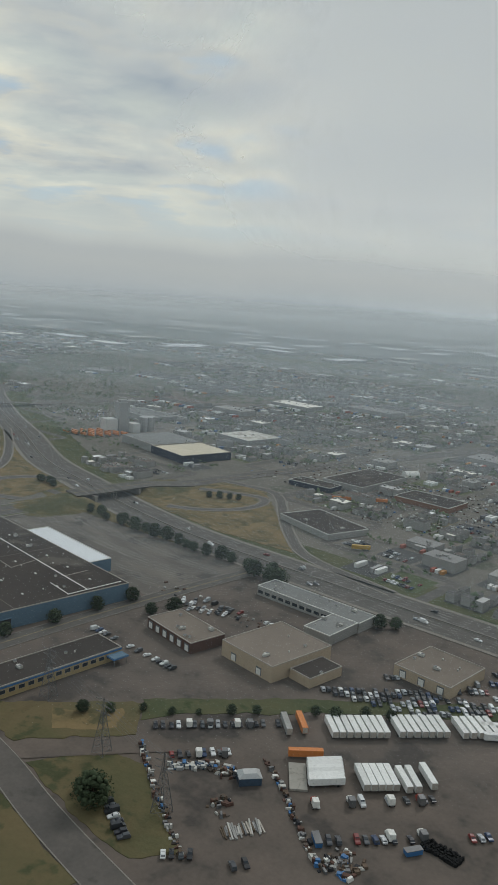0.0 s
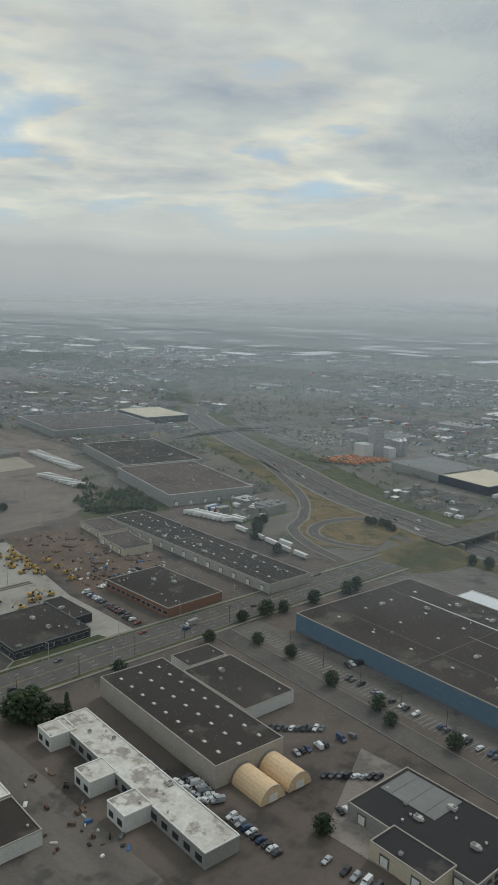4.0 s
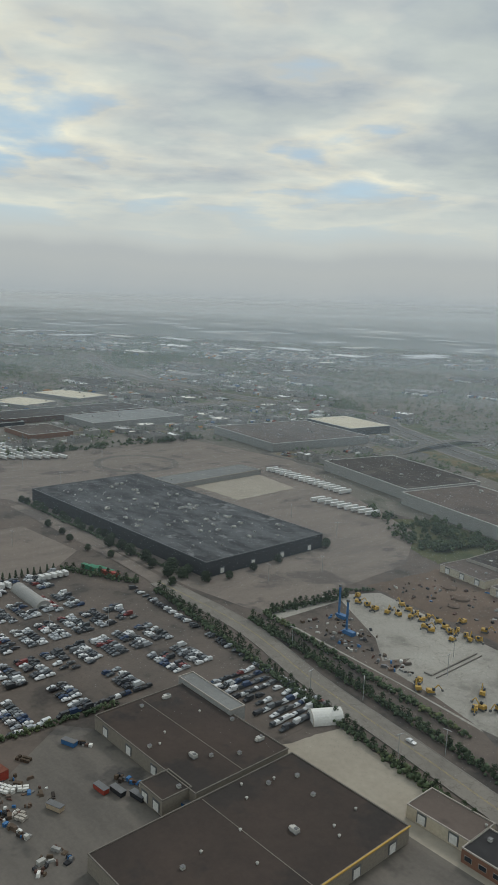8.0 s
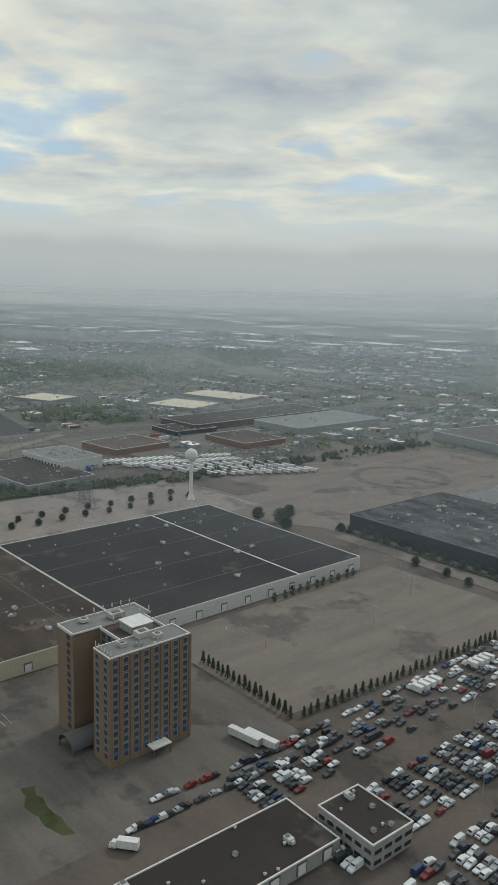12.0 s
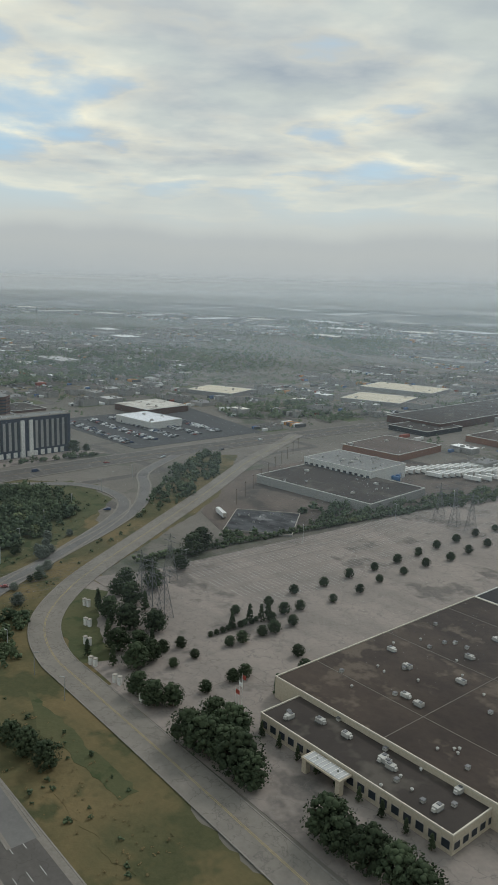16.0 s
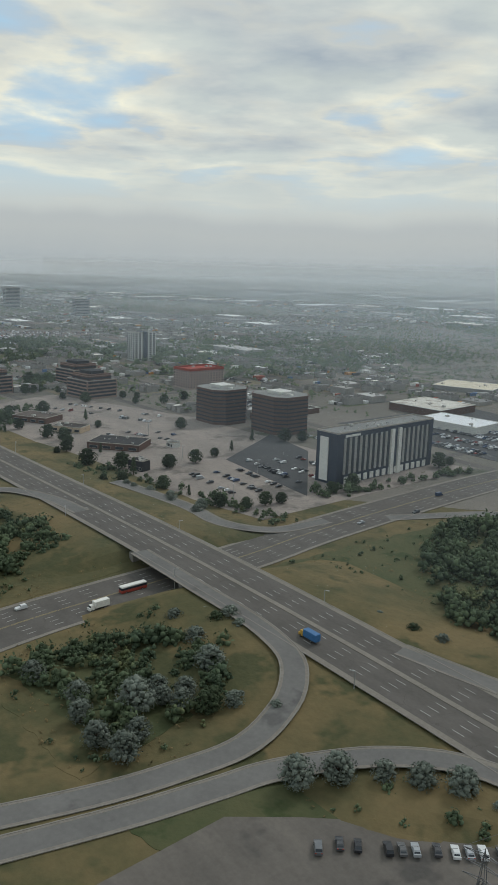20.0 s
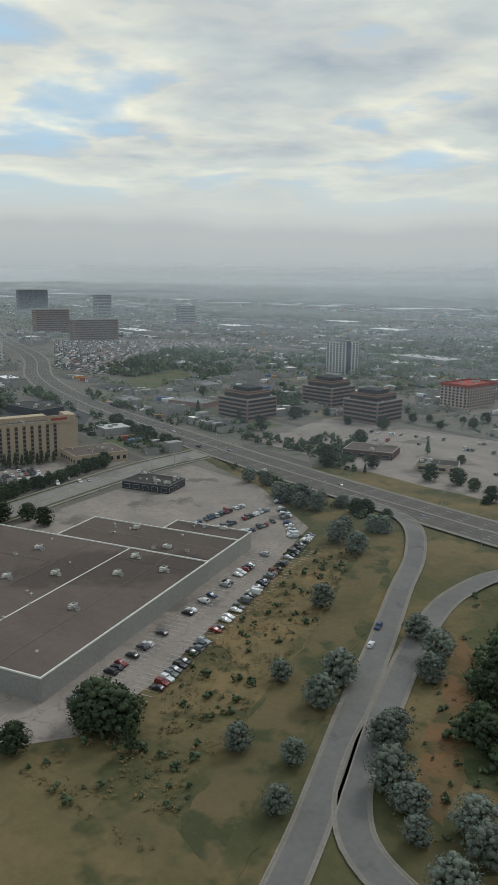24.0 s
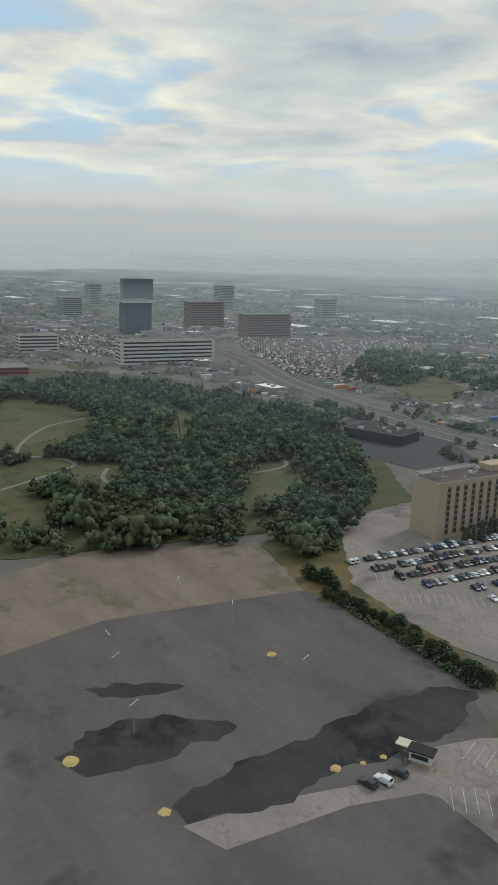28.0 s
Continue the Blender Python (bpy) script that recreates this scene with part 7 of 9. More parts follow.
def tree_meshes(kind, k):
    def make():
        crown, trunk = Shape(), Shape()
        mat = {"broad": "leaves", "conifer": "leaves", "silver": "silver_leaves", "purple": "purple_leaves", "column": "leaves"}[kind]
        if kind == "conifer":
            crown_shape(crown, 2.3, 8.0, 0.6, mat, 110, 320, k, True)
            trunk.tube((0, 0, 0), (0, 0, 7.5), 0.28, 0.06, "bark", 6)
        elif kind == "column":
            crown_shape(crown, 1.9, 5.6, 0.3, mat, 80, 260, k + 5)
            trunk.tube((0, 0, 0), (0, 0, 4.5), 0.2, 0.06, "bark", 6)
        else:
            crown_shape(crown, 4.2, 6.8, 0.8, mat, 150, 620, k + 9)
            trunk.tube((0, 0, 0), (0, 0, 4.0), 0.42, 0.2, "bark", 7)
            r = random.Random(k)
            for i in range(5):
                a = i * 1.26 + r.uniform(-0.4, 0.4)
                trunk.tube((0, 0, 2.0 + i * 0.3), (math.cos(a) * 2.4, math.sin(a) * 2.4, 4.6 + r.uniform(-0.5, 1.2)), 0.16, 0.05, "bark", 5)
        me = crown.mesh("crown")
        me.polygons.foreach_set("use_smooth", [True] * len(me.polygons))
        return me, trunk.mesh("trunk")
    return shared(("tree", kind, k), make)


TREE_NAMES = {"broad": ("broadleaf_tree", "full dark-green broadleaf tree"), "conifer": ("conifer", "dark green pointed conifer tree"), "silver": ("silver_bush", "grey-green willowy roadside bush"), "purple": ("purple_tree", "dark purple-leaved ornamental tree"), "column": ("young_tree", "small rounded row tree")}
trng = random.Random(21)


def tree(x, y, size=1.0, kind="broad", group=""):
    crown, trunk = tree_meshes(kind, trng.randrange(3))
    size *= 1.25 if kind == "column" else 1.0
    name, label = TREE_NAMES[kind]
    ob = thing(name, None, label, "tree" if kind != "silver" else "bush", group, at=pose(x, y, 0.02, 0, 0, trng.uniform(0, 360)) @ Matrix.Scale(size * trng.uniform(0.88, 1.15), 4))
    part("crown", crown, ob)
    part("trunk", trunk, ob)
    return ob


def tree_row(x0, y0, x1, y1, n, size, kind, group, jit=0.8):
    for i in range(n):
        t = (i + 0.5) / n
        tree(x0 + (x1 - x0) * t + trng.uniform(-jit, jit), y0 + (y1 - y0) * t + trng.uniform(-jit, jit), size, kind, group)


# hedge rows of the boulevard and the lots
tree_row(-800, 79, -697, 62, 22, 0.85, "column", "boulevard hedge")
tree_row(-695, 62, -592, 46, 18, 0.8, "column", "boulevard hedge")
tree_row(-868, 62, -756, 46, 18, 1.0, "column", "lot hedge")
tree_row(-752, 45, -598, 18, 26, 0.8, "column", "boulevard hedge")
tree_row(-945, -112, -936, 30, 34, 0.62, "conifer", "row along the empty lot", 0.4)
tree_row(-1008, -112, -946, -114, 17, 0.68, "conifer", "row along the empty lot", 0.4)
tree_row(-936, 34, -884, 60, 9, 0.9, "column", "lot hedge")
tree_row(-800, 92, -790, 150, 14, 0.85, "column", "row beside the equipment yard")
tree_row(-1040, -40, -1040, 30, 11, 0.75, "column", "row beside the plant")
tree_row(-1112, 92, -965, 92, 15, 0.75, "broad", "trees along the black factory", 3)
tree_row(-1040, 70, -930, 70, 5, 0.7, "broad", "trees by the internal drive", 4)
for x, y, s in ((-1165, 62, 1.1), (-1150, 70, 1.3), (-1135, 62, 1.0), (-1155, 84, 1.2), (-862, 96, 0.9), (-858, 112, 0.7), (-860, 135, 0.7), (-862, 160, 0.7), (-866, 212, 1.0), (-870, 75, 0.7), (-880, 92, 0.6)):
    tree(x, y, s)
# striped lot
for i in range(15):
    y = -215 + i * 19
    tree(-1261 + trng.uniform(-2, 2), y, 0.62, "broad", "parking lot trees")
    tree(-1246 + trng.uniform(-2, 2), y + 8, 0.6, "broad", "parking lot trees")
# dark trees between the street and the office, and those of the forecourt
for x, y, s_ in ((-1192, -292, 1.5), (-1184, -291, 1.65), (-1177, -288, 1.6), (-1169, -290, 1.7), (-1162, -291, 1.5), (-1196, -278, 1.3), (-1184, -280, 1.5), (-1132, -289, 1.5), (-1126, -290, 1.6), (-1117, -289, 1.7), (-1108, -288, 1.6), (-1101, -288, 1.5), (-1228, -288, 1.1), (-1218, -288, 1.25), (-1214, -283, 1.1), (-1245, -278, 1.2), (-1247, -270, 1.1)):
    tree(x, y, s_, "broad", "dark trees before the office")
for x, y, s_, k in ((-1302, -262, 1.1, "conifer"), (-1292, -262, 1.3, "broad"), (-1284, -266, 1.2, "conifer"), (-1312, -246, 1.2, "broad"), (-1273, -274, 1.2, "conifer"), (-1262, -276, 1.3, "broad"), (-1252, -284, 1.1, "conifer"), (-1276, -262, 1.4, "broad"), (-1268, -254, 1.3, "broad"), (-1298, -247, 1.3, "broad"), (-1288, -246, 1.2, "conifer"), (-1320, -236, 1.3, "broad"), (-1308, -228, 1.2, "broad"), (-1256, -270, 1.2, "broad"), (-1330, -216, 1.1, "broad"), (-1336, -184, 1.6, "broad"), (-1341, -174, 1.5, "broad"), (-1322, -202, 1.0, "broad"), (-1265, -288, 1.0, "conifer"), (-1258, -262, 0.9, "conifer")):
    tree(x, y, s_, k, "dark trees by the bend")
for x, y in ((-1250, -262), (-1249, -254), (-1238, -255), (-1237, -266), (-1214, -268), (-1238, -237), (-1237, -231), (-1237, -220), (-1236, -214), (-1237, -202), (-1214, -221), (-1214, -255), (-1214, -249), (-1204, -227), (-1248, -197)):
    tree(x, y, trng.uniform(0.55, 0.75), "broad", "parking lot trees")
for x, y, s_ in ((-1250, -226, 0.95), (-1250, -216, 1.1), (-1248, -211, 0.9), (-1248, -207, 1.0), (-1197, -248, 1.0), (-1203, -70, 0.7)):
    tree(x, y, s_, "conifer", "parking lot conifers")
for k in range(9):
    tree(-1249.5 + trng.uniform(-0.6, 0.6), -238 + k * 3.2, 0.36, "broad", "low hedge of the lot")
for i in range(9):
    tree(-1180 + i * 8.6, -270.5, 0.62, "conifer", "shrubs along the office")
for x, y in ((-1085, -262), (-1078, -258)):
    tree(x, y, 0.9, "conifer")
for x, y, s in ((-1227, -337, 1.0), (-1218, -336, 1.15), (-1208, -334, 1.2)):
    tree(x, y, s)
# near the start
for x, y, s in ((-547, 171, 1.1), (-548, 112, 0.9), (-540, 52, 1.7), (-533, 58, 1.6), (-546, 62, 1.3), (-530, 66, 1.1), (-550, 234, 1.1), (-553, 222, 1.2), (-556, 205, 1.0), (-548, 260, 1.1), (-545, 289, 1.2), (-546, 300, 1.0), (-528, 190, 1.0), (-505, 192, 0.9), (-470, 184, 1.0), (-440, 182, 1.0), (-398, 180, 1.0), (-366, 182, 0.9), (-352, 220, 1.1), (-350, 250, 1.0), (-350, 280, 1.0), (-348, 305, 1.1)):
    tree(x, y, s)
tree(-532, 72, 1.3, "conifer")
tree(-206, 166, 1.6)
tree(-216, 168, 0.75)
tree(-261, 117, 0.8)
tree(-317, 133, 0.8)
tree(-308, 146, 0.9)
for x, y, s in ((-884, 82, 1.0), (-891, 90, 1.1), (-877, 88, 0.9), (-881, 96, 0.9), (-905, 84, 0.9), (-918, 88, 1.0), (-934, 86, 1.1), (-948, 88, 0.9), (-960, 85, 1.0)):
    tree(x, y, s)
for i in range(16):
    t = i / 15
    tree(-520 + 175 * t + trng.uniform(-3, 3), 404 + trng.uniform(-4, 4), trng.uniform(0.9, 1.5), "broad", "trees below the motorway")
for i in range(12):
    tree(-262 + i * 9 + trng.uniform(-2, 2), 206 + i * 9 + trng.uniform(-3, 3), trng.uniform(0.35, 0.8), "broad", "hedge behind the truck yard")
for x, y, s in ((-330, 398, 1.5), (-318, 400, 1.4), (-308, 398, 1.5), (-322, 408, 1.3), (-325, 300, 1.1), (-318, 312, 1.2), (-400, 96, 0.9), (-342, 96, 0.8), (-330, 92, 0.9), (-225, 392, 1.2), (-218, 398, 1.1)):
    tree(x, y, s)
for x, y, s in ((-640, 435, 0.9), (-632, 432, 0.9), (-626, 436, 0.9), (-618, 434, 0.9), (-610, 430, 0.8), (-500, 528, 0.9), (-492, 534, 0.9), (-485, 540, 0.9), (-478, 545, 0.8), (-690, 350, 1.3), (-682, 342, 1.3), (-676, 336, 1.2), (-695, 362, 1.2), (-668, 325, 1.0), (-630, 312, 1.0)):
    tree(x, y, s)
# warehouse and last street
for x, y, s, k in ((-1905, -548, 1.2, "broad"), (-1897, -542, 1.3, "broad"), (-1893, -530, 1.2, "broad"), (-1880, -527, 1.1, "broad"), (-1889, -555, 1.0, "purple"), (-1862, -596, 1.2, "purple"), (-1857, -606, 1.2, "purple"), (-1868, -584, 1.0, "purple"), (-1852, -614, 1.3, "broad"), (-1847, -622, 1.4, "broad"), (-1841, -630, 1.4, "broad"), (-1836, -640, 1.2, "broad"), (-1820, -664, 1.2, "broad"), (-1812, -662, 1.0, "silver"),
                   (-1707, -585, 1.7, "broad"), (-1702, -580, 1.4, "broad"), (-1691, -584, 1.2, "conifer"), (-1792, -657, 1.3, "broad"), (-1772, -648, 1.1, "broad"), (-1750, -639, 1.3, "broad"), (-1745, -637, 0.8, "broad"), (-1714, -614, 0.8, "broad"), (-1709, -608, 1.0, "broad"), (-1707, -588, 1.3, "broad"), (-1721, -615, 0.6, "broad"), (-1742, -633, 1.0, "conifer"), (-1729, -623, 1.0, "conifer"), (-1724, -621, 1.0, "conifer")):
    tree(x, y, s, k)
tree_row(-1975, -440, -1905, -590, 26, 1.0, "broad", "trees along the hotel lot", 3)
tree_row(-2003, -532, -1999, -468, 18, 1.0, "conifer", "shrubs before the hotel", 1)
tree_row(-2100, -372, -1990, -385, 20, 1.0, "broad", "trees along the street", 4)
for i in range(26):
    tree(-1918 - i * 3.6, -617 - abs(i - 13) * 0.25 + trng.uniform(-2, 2) + (8 if i > 20 else 0), trng.uniform(0.4, 0.8), "broad")
# silver bushes on the interchange slopes
for x0, y0, x1, y1, n, s in ((-1460, -440, -1432, -405, 14, 0.75), (-1508, -395, -1470, -380, 8, 0.8), (-1860, -400, -1790, -385, 18, 0.9), (-1400, -320, -1390, -240, 8, 0.7), (-1410, -225, -1330, -290, 18, 0.75), (-1500, -330, -1420, -326, 8, 0.7), (-1700, -322, -1600, -310, 14, 0.8), (-1290, -389, -1380, -391, 14, 0.6), (-1600, -470, -1590, -440, 6, 0.8)):
    n = (n * 2) // 3
    for i in range(n):
        t = (i + 0.5) / n
        tree(x0 + (x1 - x0) * t + trng.uniform(-6, 6), y0 + (y1 - y0) * t + trng.uniform(-6, 6), s * trng.uniform(0.6, 1.25), trng.choice(("silver", "silver", "broad")), "slope bushes")

for x, y in ((-1660, -459), (-1656, -445), (-1657, -433), (-1631, -435), (-1630, -426), (-1636, -485), (-1596, -512), (-1568, -466), (-1612, -543), (-1625, -550), (-1635, -544), (-1583, -540), (-1610, -557), (-1678, -479), (-1670, -492), (-1655, -524), (-1654, -529), (-1730, -482), (-1697, -529), (-1676, -561), (-1663, -553), (-1651, -568), (-1780, -426), (-1776, -400), (-1764, -430), (-1679, -529), (-1685, -516), (-1780, -403), (-1832, -405), (-1823, -401), (-1889, -395), (-1878, -391), (-1845, -404), (-1480, -402), (-1462, -408), (-1470, -452), (-1490, -458), (-1838, -398), (-1790, -412), (-1672, -491), (-1692, -473), (-1641, -541), (-1632, -543), (-1619, -538), (-1656, -526), (-1448, -428), (-1455, -440), (-1442, -447), (-1436, -455), (-1446, -458), (-1460, -456), (-1400, -424), (-1395, -414), (-1388, -404), (-1380, -398), (-1372, -392)):
    tree(x, y, trng.uniform(0.9, 1.4), "silver", "silvery bushes along the ramps")
for x, y in ((-1710, -585), (-1702, -583), (-1642, -506), (-1635, -509), (-1651, -490), (-1628, -500), (-1640, -490), (-1655, -478)):
    tree(x, y, trng.uniform(1.2, 1.7))
for x, y in ((-2011, -290), (-2045, -222), (-1920, -296), (-1905, -318), (-1929, -262), (-1892, -328), (-1938, -315), (-1968, -160), (-2000, -130), (-1960, -148), (-1935, -164), (-1941, -127), (-1930, -111), (-2189, -225), (-2177, -130), (-2030, -202), (-2023, -299), (-2095, -294), (-1872, -308), (-1865, -322), (-1847, -250), (-1800, -299), (-1814, -296), (-1780, -310), (-1921, -140), (-1808, -194), (-1764, -291), (-1698, -302), (-1701, -273), (-1704, -250), (-1712, -228), (-1720, -207), (-1600, -272), (-1598, -262), (-1600, -286), (-1612, -296), (-1640, -298), (-1660, -303), (-1718, -139), (-1725, -151), (-1600, -202), (-1598, -222), (-1717, -300), (-1735, -316), (-1778, -318), (-1830, -302), (-2040, -290), (-2035, -235), (-2100, -240), (-2110, -200), (-1990, -215), (-1960, -205), (-1950, -285), (-2060, -215), (-1880, -245), (-1740, -172), (-1605, -100), (-1605, -112)):
    tree(x, y, trng.uniform(0.7, 1.5), trng.choice(("broad", "broad", "broad", "conifer")), "trees round the plaza")
for x, y, s_ in ((-323, 135, 1.0), (-316, 139, 1.1), (-314, 146, 0.9), (-428, 175, 0.9), (-1812, -663, 1.5), (-1808, -655, 1.4), (-1777, -645, 0.8), (-1836, -642, 1.3), (-1850, -625, 1.2), (-1857, -613, 1.2)):
    tree(x, y, s_)
# woods and far trees: many small rough crowns
WOOD = []
HEDGES = []
for x0, y0, x1, y1, s_ in ((-800, 79, -592, 46, 2.1), (-868, 62, -598, 18, 2.1), (-936, 34, -884, 60, 2.2), (-800, 92, -790, 150, 2.1), (-800, 90, -650, 68, 2.0), (-770, -100, -765, -30, 1.6), (-1112, 90, -872, 90, 1.4), (-800, 150, -786, 172, 1.4), (-1345, -215, -1308, 80, 2.2), (-1995, -618, -1918, -624, 1.4)):
    n_h = int(math.hypot(x1 - x0, y1 - y0) / 1.7)
    for i in range(n_h):
        HEDGES.append((x0 + (x1 - x0) * i / n_h + trng.uniform(-0.6, 0.6), y0 + (y1 - y0) * i / n_h + trng.uniform(-0.6, 0.6), s_ * trng.uniform(0.7, 1.2)))


def wood(poly, spacing, size, clear=()):
    xs, ys = [p_[0] for p_ in poly], [p_[1] for p_ in poly]
    out = []
    n = int((max(xs) - min(xs)) * (max(ys) - min(ys)) / spacing ** 2)
    for _ in range(n):
        x, y = trng.uniform(min(xs), max(xs)), trng.uniform(min(ys), max(ys))
        if not inside(x, y, poly) or any(inside(x, y, c) for c in clear) or taken(x, y, 2):
            continue
        lush = noise.noise(Vector((x / 24, y / 24, 1.0))) + 0.5 * noise.noise(Vector((x / 9, y / 9, 4.0)))
        if lush < -0.38:
            continue
        out.append((x, y, size * trng.uniform(0.5, 1.25) * (0.9 + 0.55 * lush)))
    return out


def grown(poly, k):
    cx, cy = sum(p_[0] for p_ in poly) / len(poly), sum(p_[1] for p_ in poly) / len(poly)
    return [(cx + (x - cx) * k, cy + (y - cy) * k) for x, y in poly]


FAIR = [[(-2267, -649), (-2286, -600), (-2349, -570), (-2400, -590), (-2382, -640), (-2300, -690)], [(-2201, -668), (-2163, -626), (-2199, -610), (-2225, -632)], [(-2126, -700), (-2126, -674), (-2149, -664), (-2160, -690)], [(-2105, -573), (-2093, -561), (-2124, -527), (-2157, -523)], [(-2170, -690), (-2150, -668), (-2200, -668), (-2262, -655), (-2240, -690)], [(-2260, -530), (-2220, -545), (-2300, -490), (-2340, -480)]]
for k, f in enumerate(FAIR):
    patch("fairway_%d" % (k + 1), f, LOT + 0.03, "fairway", "mown pale-green golf fairway", "grass")
WOOD += wood([(-2092, -700), (-2076, -684), (-2053, -606), (-2012, -603), (-2080, -509), (-2130, -470), (-2200, -428), (-2260, -399), (-2398, -425), (-2520, -480), (-2480, -640), (-2300, -760), (-2140, -716)], 8.0, 6.6, [grown(f, 1.45) for f in FAIR])
for k, line_ in enumerate(([(-2182, -678), (-2196, -650), (-2212, -623), (-2228, -622)], [(-2197, -609), (-2176, -621), (-2152, -619)], [(-2228, -622), (-2260, -640), (-2320, -600), (-2340, -560)], [(-2160, -540), (-2148, -550), (-2150, -515), (-2180, -500)])):
    gp_ = Shape()
    ribbon(gp_, smooth_line(line_, 4), 0.3, 1.3, -1.3, "shoulder")
    thing("golf_path", gp_, "winding pale golf cart path", "path", kind="structure")
WOOD += wood([(-1500, -180), (-1450, -190), (-1410, -235), (-1392, -300), (-1440, -310), (-1490, -270), (-1520, -220)], 5.0, 4.2)
WOOD += wood([(-1510, -400), (-1470, -395), (-1448, -410), (-1440, -455), (-1500, -462)], 5.2, 3.6)
WOOD += wood([(-1690, -400), (-1600, -392), (-1575, -440), (-1590, -505), (-1640, -520), (-1680, -450)], 5.0, 4.2)
WOOD += wood([(-1330, -300), (-1300, -280), (-1275, -318), (-1310, -325)], 4.5, 3.0)
WOOD += wood([(-930, 330), (-870, 322), (-800, 320), (-800, 262), (-850, 275)], 6.0, 3.2)
WOOD += wood([(-860, 345), (-800, 330), (-780, 310), (-800, 300), (-880, 325)], 5.0, 3.0)
WOOD += wood([(-1345, -160), (-1290, 90), (-1318, 95), (-1370, -110)], 5.5, 3.2)
WOOD += wood([(-1520, -20), (-1440, -90), (-1390, -170), (-1420, -170), (-1500, -80), (-1540, -20)], 6.0, 3.6)
WOOD += wood([(-1290, 80), (-1270, 420), (-1300, 420), (-1310, 80)], 6.5, 3.0)
WOOD += wood([(-1408, -415), (-1385, -394), (-1330, -384), (-1260, -384), (-1260, -393), (-1330, -393), (-1380, -406), (-1405, -428)], 6.0, 2.4)
WOOD += wood([(-2300, -320), (-2060, -330), (-2120, -380), (-2300, -370)], 7.0, 3.6)
WOOD += wood([(-2420, -230), (-2250, -225), (-2290, -120), (-2360, -60), (-2240, 60), (-2330, 120), (-2600, -20)], 9.0, 4.5, [[(-2337, -233), (-2249, -262), (-2303, -163), (-2391, -115)]])
patch("field_1", [(-2337, -233), (-2249, -262), (-2303, -163), (-2391, -115)], LOT + 0.02, "fairway", "open green field between woods", "grass")
WOOD += wood([(-2130, -330), (-1880, -320), (-1880, -296), (-2120, -300)], 8.0, 3.2)
WOOD += wood([(-1720, -318), (-1560, -290), (-1560, -270), (-1640, -290), (-1720, -304)], 6.0, 2.4)
WOOD += wood([(-1604, -230), (-1590, -100), (-1582, -100), (-1590, -235)], 5.0, 2.6)
WOOD += wood([(-1740, -330), (-1600, -318), (-1600, -312), (-1740, -320)], 5.0, 2.0)

FAR_WOOD = wood([(-2480, 240), (-2500, 540), (-2245, 680), (-2030, 528), (-2020, 290), (-2090, 60)], 13.0, 5.0)
FAR_WOOD += wood([(-1740, 146), (-1710, 288), (-1601, 253), (-1584, 196), (-1676, 113)], 6.5, 3.6)
FAR_WOOD += wood([(-2580, 1085), (-2560, 1400), (-2110, 989), (-2110, 720)], 16.0, 5.0)
FAR_WOOD += wood([(-1634, 929), (-1624, 1040), (-1300, 790), (-1236, 690), (-1548, 891)], 8.0, 3.8)
FAR_WOOD += wood([(-3200, 1484), (-3300, 2000), (-2343, 1276), (-2299, 1000), (-2536, 1080)], 22.0, 7.0)

FAR_WOOD += wood([(-2528, -106), (-2634, 42), (-2544, 81), (-2322, -92), (-2355, -202)], 13.0, 4.6)
FAR_WOOD += wood([(-2318, 110), (-2463, 360), (-2249, 231), (-2150, 87), (-2209, 21)], 13.0, 4.6)
FAR_WOOD += wood([(-2380, -68), (-2440, 72), (-2462, 328), (-2149, 374), (-1991, 205), (-2010, 24), (-2145, -69)], 17.0, 5.6)
WOOD += wood([(-2136, -190), (-2182, -126), (-2104, -140), (-2023, -221), (-2055, -245)], 6.5, 3.4)
WOOD += wood([(-1942, -308), (-1972, -258), (-1926, -266), (-1872, -324), (-1899, -337)], 5.5, 2.9)
WOOD += wood([(-2116, -414), (-2141, -390), (-2004, -377), (-1973, -403)], 5.5, 2.8)
WOOD += wood([(-1937, -384), (-1902, -368), (-1864, -364), (-1797, -369), (-1769, -394), (-1797, -394), (-1833, -392), (-1882, -389)], 5.0, 2.3)

# ---- the far town: long roofs, yards and trees on the same grid ----
frng = random.Random(33)
A_, N_ = Vector((-0.913, -0.408)), Vector((-0.408, 0.913))
roofs, fields = Shape(), Shape()
far_trees, far_cars = [], []


def far_box(x, y, w, d, h, ang):
    roofs.box(x, y, 0.0, w, d, h, "far_wall", ang, 1.0, "far_roofs")


def clear(x, y, pad):
    return not taken(x, y, pad) and not on_patch(x, y)


def kinds_of(x, y):
    """How green a stretch of the far town is."""
    return noise.noise(Vector((x / 620, y / 620, 3.0))) + 0.5 * noise.noise(Vector((x / 210, y / 210, 9.0)))


goods, streets = Shape(), Shape()


def free(x, y, w, d):
    return not taken(x, y, max(w, d) * 0.55) and not any(on_patch(x + i * w * 0.55, y + j * d * 0.55) for i, j in ((0, 0), (-1, -1), (1, -1), (1, 1), (-1, 1))) and not (-1620 < x < -1190 and -480 < y < 60)


def sheet(sh, x, y, w, d, z, mat):
    sh.add([(x - w / 2, y - d / 2, z), (x + w / 2, y - d / 2, z), (x + w / 2, y + d / 2, z), (x - w / 2, y + d / 2, z)], [(0, 1, 2, 3)], mat)


